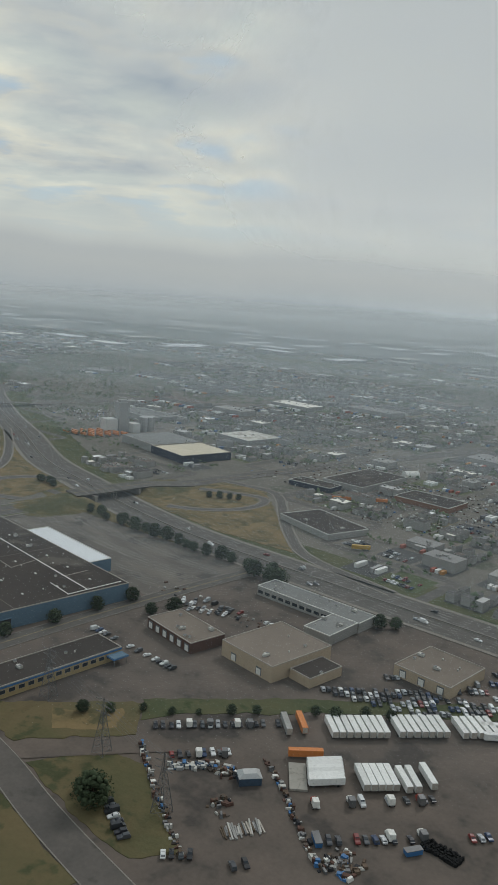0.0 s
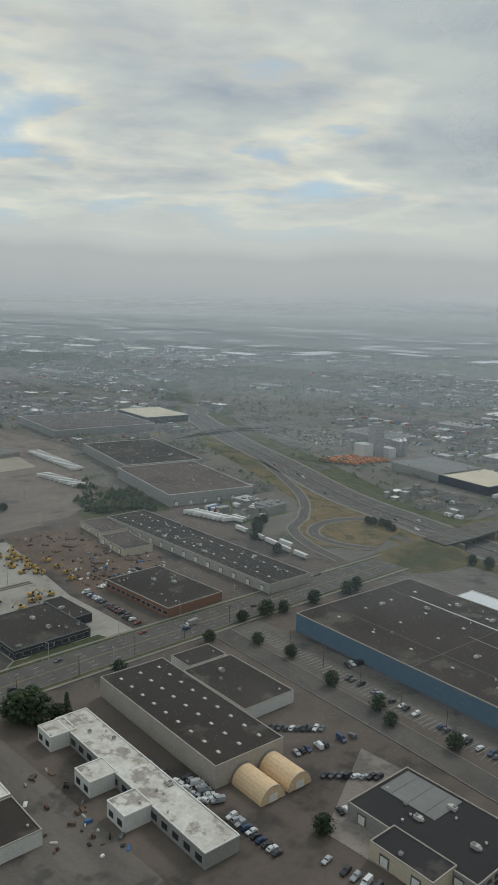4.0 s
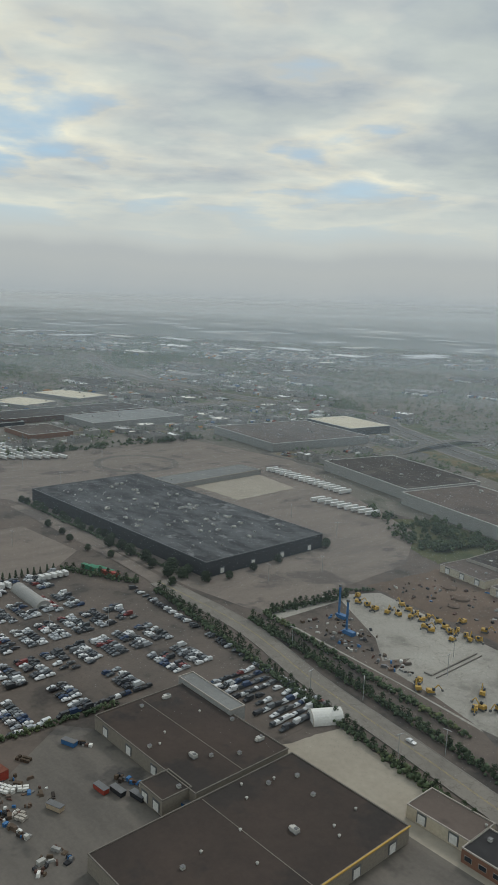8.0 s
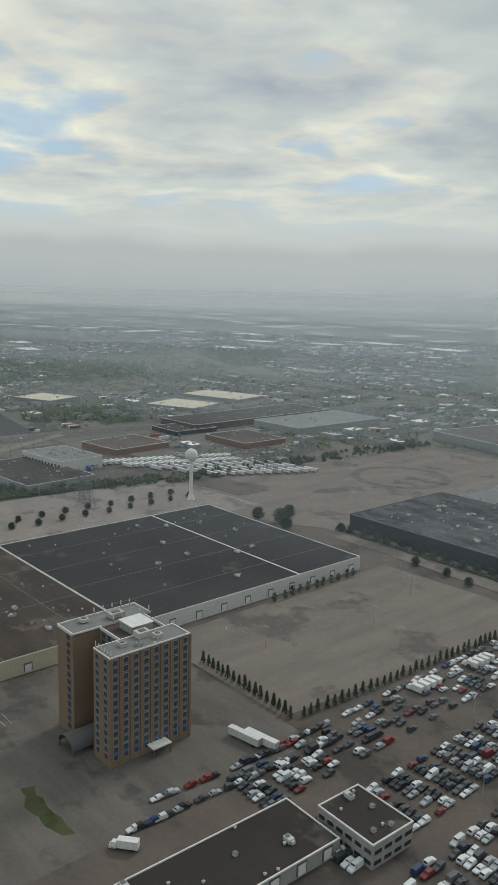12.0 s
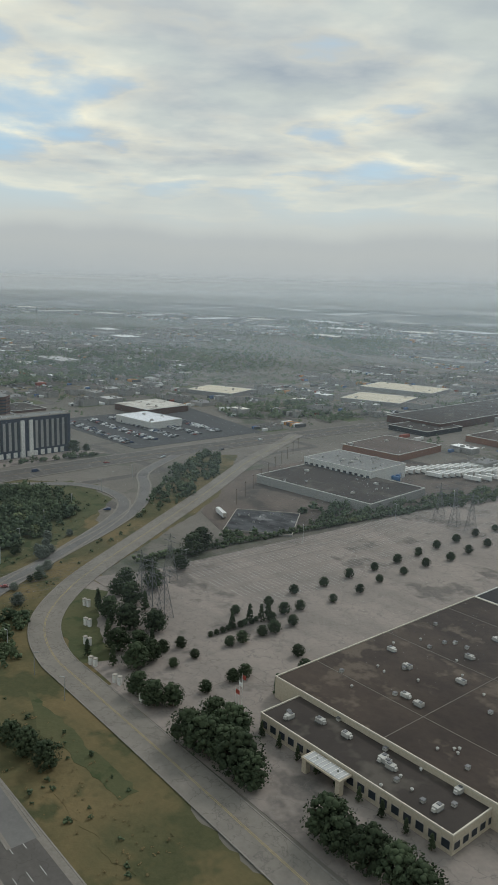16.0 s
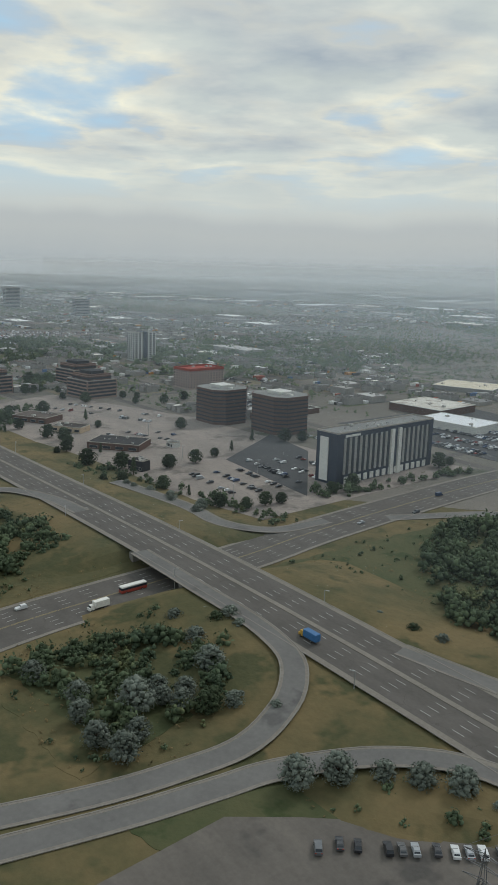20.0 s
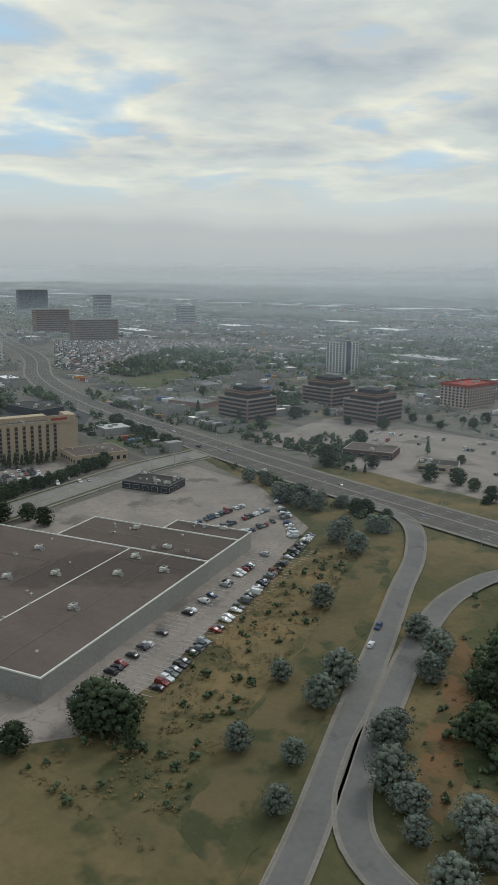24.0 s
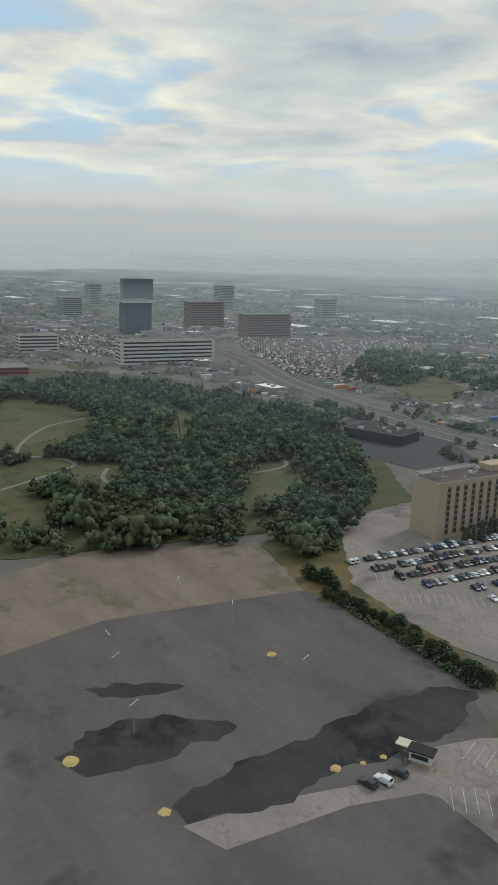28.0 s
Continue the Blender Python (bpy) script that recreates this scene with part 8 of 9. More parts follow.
def goods_rows(x, y, w, d, l, b_, h, rows_, full):
    """Long boxes side by side: trailers, vans and containers of a yard."""
    for r_ in range(rows_):
        yy = y - d / 2 + (r_ + 0.5) * d / rows_
        n = max(1, int(w / (b_ * 1.35)))
        for i in range(n):
            if frng.random() < full:
                goods.box(x - w / 2 + (i + 0.5) * w / n, yy, 0.15, b_, l, h, "far_goods", frng.uniform(-3, 3))


def roof_plant(x, y, w, d, h, n):
    for _ in range(n):
        k = frng.uniform(1.5, 4)
        roofs.box(x + frng.uniform(-0.4, 0.4) * w, y + frng.uniform(-0.4, 0.4) * d, h, k, k * 0.8, 1.4, "far_wall")


def trees_in(x, y, w, d, n, deep):
    for _ in range(n):
        q = (x + frng.uniform(-0.5, 0.5) * w, y + frng.uniform(-0.5, 0.5) * d)
        if clear(*q, 3):
            far_trees.append((*q, frng.uniform(1.8, 4.2) * (0.85 + deep / 5200)))


def plot(x, y, w, d, deep, level):
    """One plot of the far town: sheds, shops, houses, a lot, a goods yard, a field or trees."""
    if not free(x, y, w * 0.8, d * 0.8):
        return
    green, r_, k = kinds_of(x, y), frng.random(), 1 + level * 0.7
    if green > (0.3 if deep < 1250 else 0.06) or r_ > 0.93:
        trees_in(x, y, w, d, int(w * d / (150 * k * k)) if green > 0.06 else 9, deep)
        return
    sheet(fields, x, y, w * frng.uniform(0.9, 1.0), d * frng.uniform(0.9, 1.0), 0.03 + 0.000003 * len(fields.f), "far_fields")
    if r_ < 0.47:
        bw, bd, h = w * frng.uniform(0.45, 0.88), d * frng.uniform(0.35, 0.7), frng.uniform(4, 8.5) * (1 + level * 0.15)
        by_ = y + (d - bd) * frng.uniform(-0.3, 0.3)
        far_box(x, by_, bw, bd, h, frng.uniform(-3, 3))
        if frng.random() < 0.4:
            far_box(x + bw * frng.uniform(-0.3, 0.3), by_ - bd * 0.5, bw * 0.4, bd * 0.4, h * 0.8, 0)
        if level == 0:
            roof_plant(x, by_, bw, bd, h, 4)
        goods_rows(x, by_ - bd / 2 - 7 * k, bw, 8, 6 * k, 2.6 * k, 2.6 * k, 1, 0.45)
    elif r_ < 0.64:
        n = 3 if level < 2 else 2
        for i in range(n):
            for j in range(2):
                bw = w / n * frng.uniform(0.35, 0.75)
                far_box(x + (i - (n - 1) / 2) * w / n, y + (j - 0.5) * d / 2, bw, d * frng.uniform(0.15, 0.36), frng.uniform(3.5, 7) * (1 + level * 0.1), frng.uniform(-4, 4))
        trees_in(x, y, w, d, 5, deep)
    elif r_ < 0.75:
        if level == 0 and deep < 1500:
            for j in range(int(d / 11)):
                far_cars.extend(row(x - w * 0.42, y - d * 0.4 + j * 11, x + w * 0.42, y - d * 0.4 + j * 11, 3.0, 90, 0.7))
        else:
            goods_rows(x, y, w * 0.85, d * 0.85, 5 * k, 2.4 * k, 1.7 * k, int(d / (12 * k)), 0.7)
    elif r_ < 0.87:
        goods_rows(x, y, w * 0.85, d * 0.85, 13 * k, 2.9 * k, 3.2 * k, max(1, int(d / (20 * k))), 0.55)
        if frng.random() < 0.5:
            far_box(x + w * 0.3, y, w * 0.22, d * 0.4, 5, 0)
    else:
        trees_in(x, y, w, d, 6, deep)
    if frng.random() < (0.8 if level == 0 else 0.45):
        trees_in(x, y + d * 0.5, w, 4, frng.randint(2, 7), deep)


for level, (d0, d1, bx, by) in enumerate(((430, 2100, 116, 84), (2100, 4000, 190, 140), (4000, 7600, 340, 240))):
    for i in range(int(-9500 // bx), int(4500 // bx)):
        for j in range(int(-3500 // by), int(8600 // by)):
            cx, cy = (i + 0.5) * bx, (j + 0.5) * by
            deep, along = cx * N_.x + cy * N_.y, cx * A_.x + cy * A_.y
            if not d0 <= deep < d1 or along < -600 - deep * 0.3 or along > 2500 + deep * 0.9:
                continue
            if deep < 4000 and (i + j) % 2:
                sheet(streets, cx, cy - by / 2, bx, 9 + level * 4, 0.036, "road_asphalt")
                sheet(streets, cx - bx / 2, cy, 9 + level * 4, by, 0.038, "road_asphalt")
            if frng.random() < (0.13 if deep < 1250 else 0.27) and kinds_of(cx, cy) < 0.1 and free(cx, cy, bx * 0.85, by * 0.8):
                sheet(fields, cx, cy, bx * 0.92, by * 0.9, 0.03 + 0.000003 * len(fields.f), "far_fields")
                bw, bd, h = bx * frng.uniform(0.55, 0.8), by * frng.uniform(0.4, 0.62), frng.uniform(7, 10) * (1 + level * 0.2)
                far_box(cx, cy, bw, bd, h, frng.uniform(-2, 2))
                roof_plant(cx, cy, bw, bd, h, 9)
                goods_rows(cx, cy - bd / 2 - 12, bw, 14, 13 + level * 6, 2.9 + level * 2, 3.4 + level, 1, 0.6)
                trees_in(cx, cy + by * 0.46, bx, 5, 8, deep)
                continue
            for u in range(3):
                for v in range(2):
                    plot(cx + (u - 1) * (bx - 14) / 3, cy + (v - 0.5) * (by - 14) / 2, (bx - 14) / 3 - 3, (by - 14) / 2 - 3, deep, level)
for x, y, w, d in ((-1560, 2080, 520, 150), (-2500, 2300, 900, 260), (-1700, 2700, 700, 200), (-900, 2100, 500, 160), (-3600, 1900, 700, 220), (-4300, 900, 600, 300)):
    sheet(fields, x, y, w, d, 0.08, "dry_grass")
for _ in range(330):
    deep = frng.uniform(2600, 7600)
    p_ = A_ * frng.uniform(-500 - deep * 0.25, 2300 + deep * 0.85) + N_ * deep
    if free(p_.x, p_.y, 60, 60):
        roofs.box(p_.x, p_.y, 0.0, frng.uniform(70, 150) + deep * 0.018, frng.uniform(30, 60) + deep * 0.01, frng.uniform(9, 14), "far_wall", frng.choice((0, 90)) + frng.uniform(-4, 4), 1.0, frng.choice(("clean_white_roof", "white_roof", "grey_roof", "clean_white_roof")))
thing("distant_buildings", roofs, "countless low flat-roofed sheds and shops in the haze", "buildings", kind="stuff")
thing("distant_lots", fields, "patchwork of far lots and fields", "ground", kind="stuff")
thing("distant_streets", streets, "grid of narrow far streets", "road", kind="stuff")
thing("distant_goods", goods, "pale trailers, vans and containers in far yards", "vehicles", kind="stuff")
# tree belts along the far streets
for k in range(64):
    deep, a0 = 560 + 62 * k + frng.uniform(-40, 40), frng.uniform(-700, 3400)
    run = frng.uniform(300, 1400)
    for i in range(int(run / (7 + deep / 400))):
        p_ = A_ * (a0 + i * (7 + deep / 400) + frng.uniform(-3, 3)) + N_ * (deep + frng.gauss(0, 4))
        if frng.random() < 0.75 and clear(p_.x, p_.y, 3):
            far_trees.append((p_.x, p_.y, frng.uniform(2.0, 4.2) * (0.9 + deep / 5200)))


for k in range(46):
    deep, a0 = frng.uniform(2200, 7500), frng.uniform(-800, 6500)
    step = 9 + deep / 450
    for i in range(int(frng.uniform(300, 1500) / step)):
        p_ = A_ * (a0 + i * step + frng.uniform(-4, 4)) + N_ * (deep + frng.gauss(0, 14))
        if clear(p_.x, p_.y, 3):
            far_trees.append((p_.x, p_.y, frng.uniform(4.0, 7.0) * (0.8 + deep / 9000)))


def wood_mesh(name, items, label, clumps, tufts, seed_, size=(0.4, 0.66), spread=0.42, ball=1, leaf="wood_leaves", category="trees"):
    """Rough crowns of clumps, with loose leaf tufts round them; built as one sheet of geometry."""
    r = np.random.default_rng(seed_)
    base_v, base_f = np.array(ICO[ball][0]), np.array(ICO[ball][1])
    it = np.repeat(np.array(items), clumps, axis=0)
    n, s_ = len(it), it[:, 2]
    o = np.stack([it[:, 0] + r.normal(0, spread, n) * s_, it[:, 1] + r.normal(0, spread, n) * s_, 0.0 * s_], 1)
    out = np.hypot(o[:, 0] - it[:, 0], o[:, 1] - it[:, 1]) / np.maximum(s_, 0.1)
    o[:, 2] = s_ * r.uniform(0.3, 1.0, n) * np.clip(1.75 - out * 0.9, 0.5, 1.75)
    v = base_v[None] * (r.uniform(0.6, 1.35, (n, len(base_v), 1)) * (s_ * r.uniform(*size, n))[:, None, None]) + o[:, None]
    f = base_f[None] + (np.arange(n) * len(base_v))[:, None, None]
    verts, faces = v.reshape(-1, 3).tolist(), f.reshape(-1, 3).tolist()
    if tufts:
        it = np.repeat(np.array(items), tufts, axis=0)
        n, s_ = len(it), it[:, 2]
        a, u, t = r.uniform(0, 2 * np.pi, n), r.uniform(0.55, 1.1, n), r.uniform(0.1, 1.0, n)
        wide = np.sin(np.pi * (0.2 + 0.7 * t))
        c = np.stack([it[:, 0] + np.cos(a) * u * s_ * wide, it[:, 1] + np.sin(a) * u * s_ * wide, s_ * (0.2 + 1.75 * t)], 1)
        k = (s_ * r.uniform(0.04, 0.09, n))[:, None]
        e, g_ = r.normal(0, 1, (n, 3)) * k, r.normal(0, 1, (n, 3)) * k
        q = np.stack([c - e, c + g_, c + e, c - g_], 1)
        f2 = np.arange(n * 4).reshape(n, 4) + len(verts)
        verts += q.reshape(-1, 3).tolist()
        faces += f2.tolist()
    me = bpy.data.meshes.new(name)
    me.from_pydata(verts, [], faces)
    me.materials.append(M[leaf])
    me.polygons.foreach_set("use_smooth", [True] * len(me.polygons))
    return tagged(new(name, me), label, category, kind="stuff")


def scatter_in(polys, spacing, low, high):
    out = []
    for poly in polys:
        xs, ys = [p_[0] for p_ in poly], [p_[1] for p_ in poly]
        for _ in range(int((max(xs) - min(xs)) * (max(ys) - min(ys)) / spacing ** 2)):
            x, y = trng.uniform(min(xs), max(xs)), trng.uniform(min(ys), max(ys))
            if inside(x, y, poly) and not taken(x, y, 1) and noise.noise(Vector((x / 14, y / 14, 5.0))) > -0.25:
                out.append((x, y, trng.uniform(low, high)))
    return out


BANK = [(-1722, -553), (-1774, -467), (-1800, -432), (-1775, -412), (-1719, -494), (-1690, -545), (-1655, -600), (-1700, -610)]
ISLE = [(-1688, -376), (-1560, -380), (-1550, -470), (-1568, -530), (-1607, -560), (-1650, -543), (-1690, -476), (-1708, -420)]
SLOPES = [[(-1520, -376), (-1455, -392), (-1428, -440), (-1436, -470), (-1520, -470)], [(-1380, -340), (-1340, -305), (-1290, -335), (-1260, -340)], [(-1345, -305), (-1310, -285), (-1345, -240), (-1430, -100), (-1470, -110), (-1400, -195)], [(-1530, -170), (-1460, -162), (-1395, -235), (-1364, -300), (-1395, -340), (-1525, -346)], [(-1410, -390), (-1368, -384), (-1340, -382), (-1352, -390), (-1392, -432)], [(-1290, -338), (-1230, -320), (-1150, -320), (-1150, -345), (-1250, -346)]]
wood_mesh("dry_tussocks", scatter_in([BANK], 2.3, 0.35, 0.9) + scatter_in([ISLE] + SLOPES, 4.2, 0.3, 0.75), "coarse dry tussocks on the slopes", 3, 4, 12, (0.35, 0.6), 0.5, 0, "golden_grass", "grass")
wood_mesh("slope_shrubs", scatter_in([BANK], 6.5, 0.6, 1.7) + scatter_in([ISLE] + SLOPES, 9.0, 0.5, 1.5), "low dark green shrubs on the slopes", 9, 14, 13, (0.25, 0.45), 0.42, 1, "wood_leaves", "shrubs")
wood_mesh("woodland_crowns", WOOD, "dense green woodland crowns", 22, 46, 3, (0.17, 0.34), 0.37)
wood_mesh("distant_woods", FAR_WOOD, "dense green woods in the haze", 9, 0, 6, (0.3, 0.5), 0.42, 0)
wood_mesh("hedges", HEDGES, "dense clipped green hedges", 6, 10, 5, (0.3, 0.5))
wood_mesh("distant_trees", far_trees, "belts and clumps of far trees", 4, 0, 4, (0.34, 0.6), 0.42, 0)
stuff_vehicles("distant_cars", far_cars, "rows of far parked vehicles")

# ---- poles, pylons ----


def lamp_pole(x, y, h=9.0, arms=1, group="lamp poles"):
    ob = thing("street_lamp", None, "slim grey lamp pole", "street lamp", group, at=pose(x, y, 0.05, 0, 0, frng.uniform(0, 360)))
    part("pole", shared(("pole", h), lambda: Shape().tube((0, 0, 0), (0, 0, h), 0.2, 0.11, "metal", 6).mesh("pole")), ob)
    part("lamp_head", shared(("head", arms), lambda: Shape().box(-0.9, 0, 0, 1.8, 0.3, 0.2, "metal").box(0.9 * (arms - 1), 0, 0, 1.8 * (arms > 1) + 0.3, 0.3, 0.2, "metal").mesh("lamp_head")), ob, at=pose(0, 0, h))


for x, y in ((-1000, -80), (-985, -20), (-1000, 30), (-1010, -96), (-960, -30), (-870, -100), (-850, -20), (-840, 10), (-900, -60), (-1240, 250), (-1200, 330), (-1150, 150), (-1230, 150), (-940, 250), (-880, 240), (-840, 130), (-830, 170), (-760, 72), (-700, 58), (-650, 50), (-720, 44), (-660, 32), (-690, 110), (-700, 130), (-1320, -200), (-1315, -120), (-1312, -40), (-1310, 20),
             (-1989, -662), (-1991, -706), (-1947, -665), (-2016, -667), (-1977, -710), (-1952, -717), (-1960, -560), (-1930, -560), (-1720, -250), (-1660, -230), (-1620, -280), (-1800, -230)):
    lamp_pole(x, y, 11 if x > -1400 else 9, 2)
for i in range(16):
    lamp_pole(-586 if i % 2 else -559, -60 + i * 22, 9, 1, "arterial lamps")
for i in range(14):
    x = -1990 + i * 13.5
    lamp_pole(-1945 + i * 10.4, -412 - i * 23, 10, 1, "street lamps of the last street") if i < 12 else None
for i in range(18):
    lamp_pole(-2150 + i * 52, -345 if i % 2 else -381, 10, 1, "highway lamps")
for i in range(12):
    lamp_pole(-1240 - i * 24, -311 + (max(0, i - 2) * max(0, i - 2)) * 2.4, 9, 1, "bend lamps")


def utility_pole(x, y, ang=0.0):
    ob = thing("utility_pole", None, "brown wooden utility pole with crossarm", "utility pole", "utility poles", at=pose(x, y, 0.02, 0, 0, ang))
    part("pole", shared("upole", lambda: Shape().tube((0, 0, 0), (0, 0, 11), 0.2, 0.13, "wood_pole", 6).mesh("pole")), ob)
    part("crossarm", shared("uarm", lambda: Shape().box(0, 0, 10.2, 2.4, 0.15, 0.18, "wood_pole").box(-0.9, 0, 10.38, 0.1, 0.1, 0.25, "white_trim").box(0.9, 0, 10.38, 0.1, 0.1, 0.25, "white_trim").mesh("crossarm")), ob)


for i in range(9):
    utility_pole(-560 + 0.02 * i, -40 + i * 34)
for i in range(8):
    utility_pole(-330 - i * 26, 182 + i * 2.4, 90)
for i in range(10):
    utility_pole(-1400 - i * 12, -100 + i * 18, 30)


def pylon(x, y, ang, h=25.0, name="lattice_pylon"):
    """Steel lattice tower: four legs, braces, arms."""
    ob = thing(name, None, "grey steel lattice power pylon", "pylon", "power pylons", at=pose(x, y, 0.0, 0, 0, ang))

    def legs():
        s = Shape()
        for sx in (-1, 1):
            for sy in (-1, 1):
                s.tube((sx * 3, sy * 3, 0), (sx * 0.6, sy * 0.6, h * 0.72), 0.13, 0.1, "steel", 4).tube((sx * 0.6, sy * 0.6, h * 0.72), (0, 0, h), 0.1, 0.06, "steel", 4)
        return s.mesh("legs")

    def braces():
        s = Shape()
        for k in range(6):
            z0, z1 = h * 0.12 * k, h * 0.12 * (k + 1)
            r0, r1 = 3 - 2.4 * z0 / (h * 0.72), 3 - 2.4 * z1 / (h * 0.72)
            for a, b in (((-1, -1), (1, -1)), ((1, -1), (1, 1)), ((1, 1), (-1, 1)), ((-1, 1), (-1, -1))):
                s.tube((a[0] * r0, a[1] * r0, z0), (b[0] * r1, b[1] * r1, z1), 0.07, 0.07, "steel", 4).tube((b[0] * r0, b[1] * r0, z0), (a[0] * r1, a[1] * r1, z1), 0.07, 0.07, "steel", 4)
        return s.mesh("braces")
    part("legs", shared(("legs", h), legs), ob)
    part("braces", shared(("braces", h), braces), ob)
    for k in (0.7, 0.82, 0.92):
        part("crossarm", shared(("arm", h, k), lambda: Shape().tube((-4.2, 0, h * k), (0, 0, h * k + 0.8), 0.09, 0.09, "steel", 4).tube((4.2, 0, h * k), (0, 0, h * k + 0.8), 0.09, 0.09, "steel", 4).tube((-4.2, 0, h * k), (4.2, 0, h * k), 0.09, 0.09, "steel", 4).mesh("crossarm")), ob)


PYL = [(-1300, -240), (-1288, -242), (-1277, -243), (-1298, -13), (-1284, -16), (-1270, -19), (-1313, -215), (-1269, 174), (-1283, 178), (-1295, 182), (-1262, 380), (-1276, 384), (-283, 200), (-231, 190), (-186, 182), (-1340, -430), (-1330, -418)]
for x, y in PYL:
    pylon(x, y, 10)
wires = Shape()
for a, b in ((0, 3), (1, 4), (2, 5), (3, 9), (4, 8), (5, 7), (7, 10), (8, 11), (12, 13), (13, 14), (0, 15), (1, 16)):
    for h in (17.5, 20.5, 23.0):
        for o in (-4.2, 4.2):
            p0, p1 = Vector((*PYL[a], h)), Vector((*PYL[b], h))
            prev = None
            for i in range(9):
                t = i / 8
                q = p0.lerp(p1, t) + Vector((o, 0, -18 * t * (1 - t) * (p1 - p0).length / 400))
                if prev is not None:
                    wires.tube(prev, q, 0.035, 0.035, "steel", 3, False)
                prev = q
thing("power_lines", wires, "thin sagging power lines between pylons", "power line", kind="stuff")

# booth, sign and heaps on the new lot
booth = thing("ticket_booth", None, "small white booth with dark roof and yellow posts", "booth", at=pose(-1904, -663, 0.2, 0, 0, 25))
part("cabin", Shape().box(0, 0, 0, 5.5, 3.2, 2.7, "white_wall"), booth)
part("roof", Shape().box(0, 0, 2.7, 6.6, 4.2, 0.35, "black_roof"), booth)
part("window", Shape().box(0, -1.65, 1.0, 4.2, 0.1, 1.1, "glass"), booth)
part("rear_roof", Shape().box(-4.6, 1.5, 2.2, 4.5, 3.4, 0.2, "cream_roof").box(-6.6, 0.2, 0, 0.2, 0.2, 2.2, "steel").box(-6.6, 3.0, 0, 0.2, 0.2, 2.2, "steel"), booth)
for k in range(6):
    part("bollard", shared("bollard", lambda: Shape().tube((0, 0, 0), (0, 0, 1.1), 0.15, 0.15, "machine_yellow", 8).mesh("bollard")), booth, at=pose(-3 + k * 1.5, -3.0, 0))
sign = thing("yellow_sign", None, "yellow roadside sign board on dark posts", "sign", at=pose(-1876, -631, 0.2, 0, 0, 30))
part("board", Shape().box(0, 0, 1.2, 5.0, 0.3, 3.2, "machine_yellow"), sign)
part("lettering", Shape().box(0, -0.18, 3.2, 3.8, 0.06, 0.5, "black_wall").box(0, -0.18, 2.4, 4.2, 0.06, 0.4, "black_wall").box(0, -0.18, 1.7, 3.2, 0.06, 0.35, "black_wall"), sign)
for sx in (-2.2, 2.2):
    part("post", Shape().box(sx, 0, 0, 0.3, 0.3, 4.6, "steel"), sign)
barrier = thing("orange_barrier", None, "low orange and white traffic barrier", "barrier", at=pose(-1888, -652, 0.2, 0, 0, 75))
for k in range(5):
    part("block", shared("obar", lambda: Shape().box(0, 0, 0, 1.7, 0.5, 0.9, "orange_paint", taper=0.8).mesh("block")), barrier, at=pose(k * 1.9, 0, 0))


def heap(x, y, r_, h, mat, label):
    s = Shape()
    ico = ICO[2]
    rr = random.Random(int(abs(x * 3 + y)))
    s.add([(v[0] * r_ * rr.uniform(0.8, 1.15), v[1] * r_ * rr.uniform(0.8, 1.15), max(0.0, v[2]) * h * rr.uniform(0.7, 1.2)) for v in ico[0]], ico[1], mat)
    thing("mound", s, label, "mound", at=pose(x, y, 0.2))


for x, y, r_, h in ((-1967, -662, 1.7, 0.25), (-1950, -735, 2.3, 0.6), (-1913, -683, 1.5, 0.35), (-1910, -670, 1.0, 0.3), (-1911, -676, 0.8, 0.25), (-1922, -725, 1.6, 0.2)):
    heap(x, y, r_, h, "straw", "low scatter of yellow sand on dark asphalt")
for x, y, r_, h in ((-745, 205, 6, 2.5), (-725, 225, 5, 2), (-760, 215, 5, 2), (-700, 200, 6, 2.2), (-690, 222, 5, 1.8), (-672, 190, 4, 1.6), (-740, 190, 4, 1.5)):
    heap(x, y, r_, h, "dirt", "mound of rubble in dirt yard")
# goods stacked in the factory yard and in the gravel yard
ROUGH = random.Random(71)
for x, y, n, mat, label in ((-739, -97, 9, "white_trim", "stack of white wrapped bundles in the factory yard"), (-736, -92, 6, "white_trim", "stack of white wrapped bundles in the factory yard"), (-721, -99, 8, "parapet", "stack of pale building blocks in the factory yard"), (-752, -82, 6, "bark", "stack of weathered timber in the factory yard"),
                            (-250, 118, 8, "concrete", "stacked concrete blocks in the gravel yard"), (-267, 99, 7, "bark", "stacked timber in the gravel yard"), (-240, 124, 6, "blue_paint", "blue crates in the gravel yard"), (-258, 110, 5, "steel", "bundles of steel in the gravel yard")):
    heaped = thing("goods_stack", None, label, "stack", at=pose(x, y, 0.3, 0, 0, ROUGH.uniform(0, 90)))
    for i in range(n):
        part("crate", shared(("crate", mat, i % 3), lambda: Shape().box(0, 0, 0, 1.3 + i % 3 * 0.4, 1.1, 1.0, mat, 0, 0.94).mesh("crate")), heaped, at=pose((i % 3) * 2.0 - 2.0 + ROUGH.uniform(-0.3, 0.3), (i // 3) * 1.6 - 2, 0.0, 0, 0, ROUGH.uniform(-14, 14)))
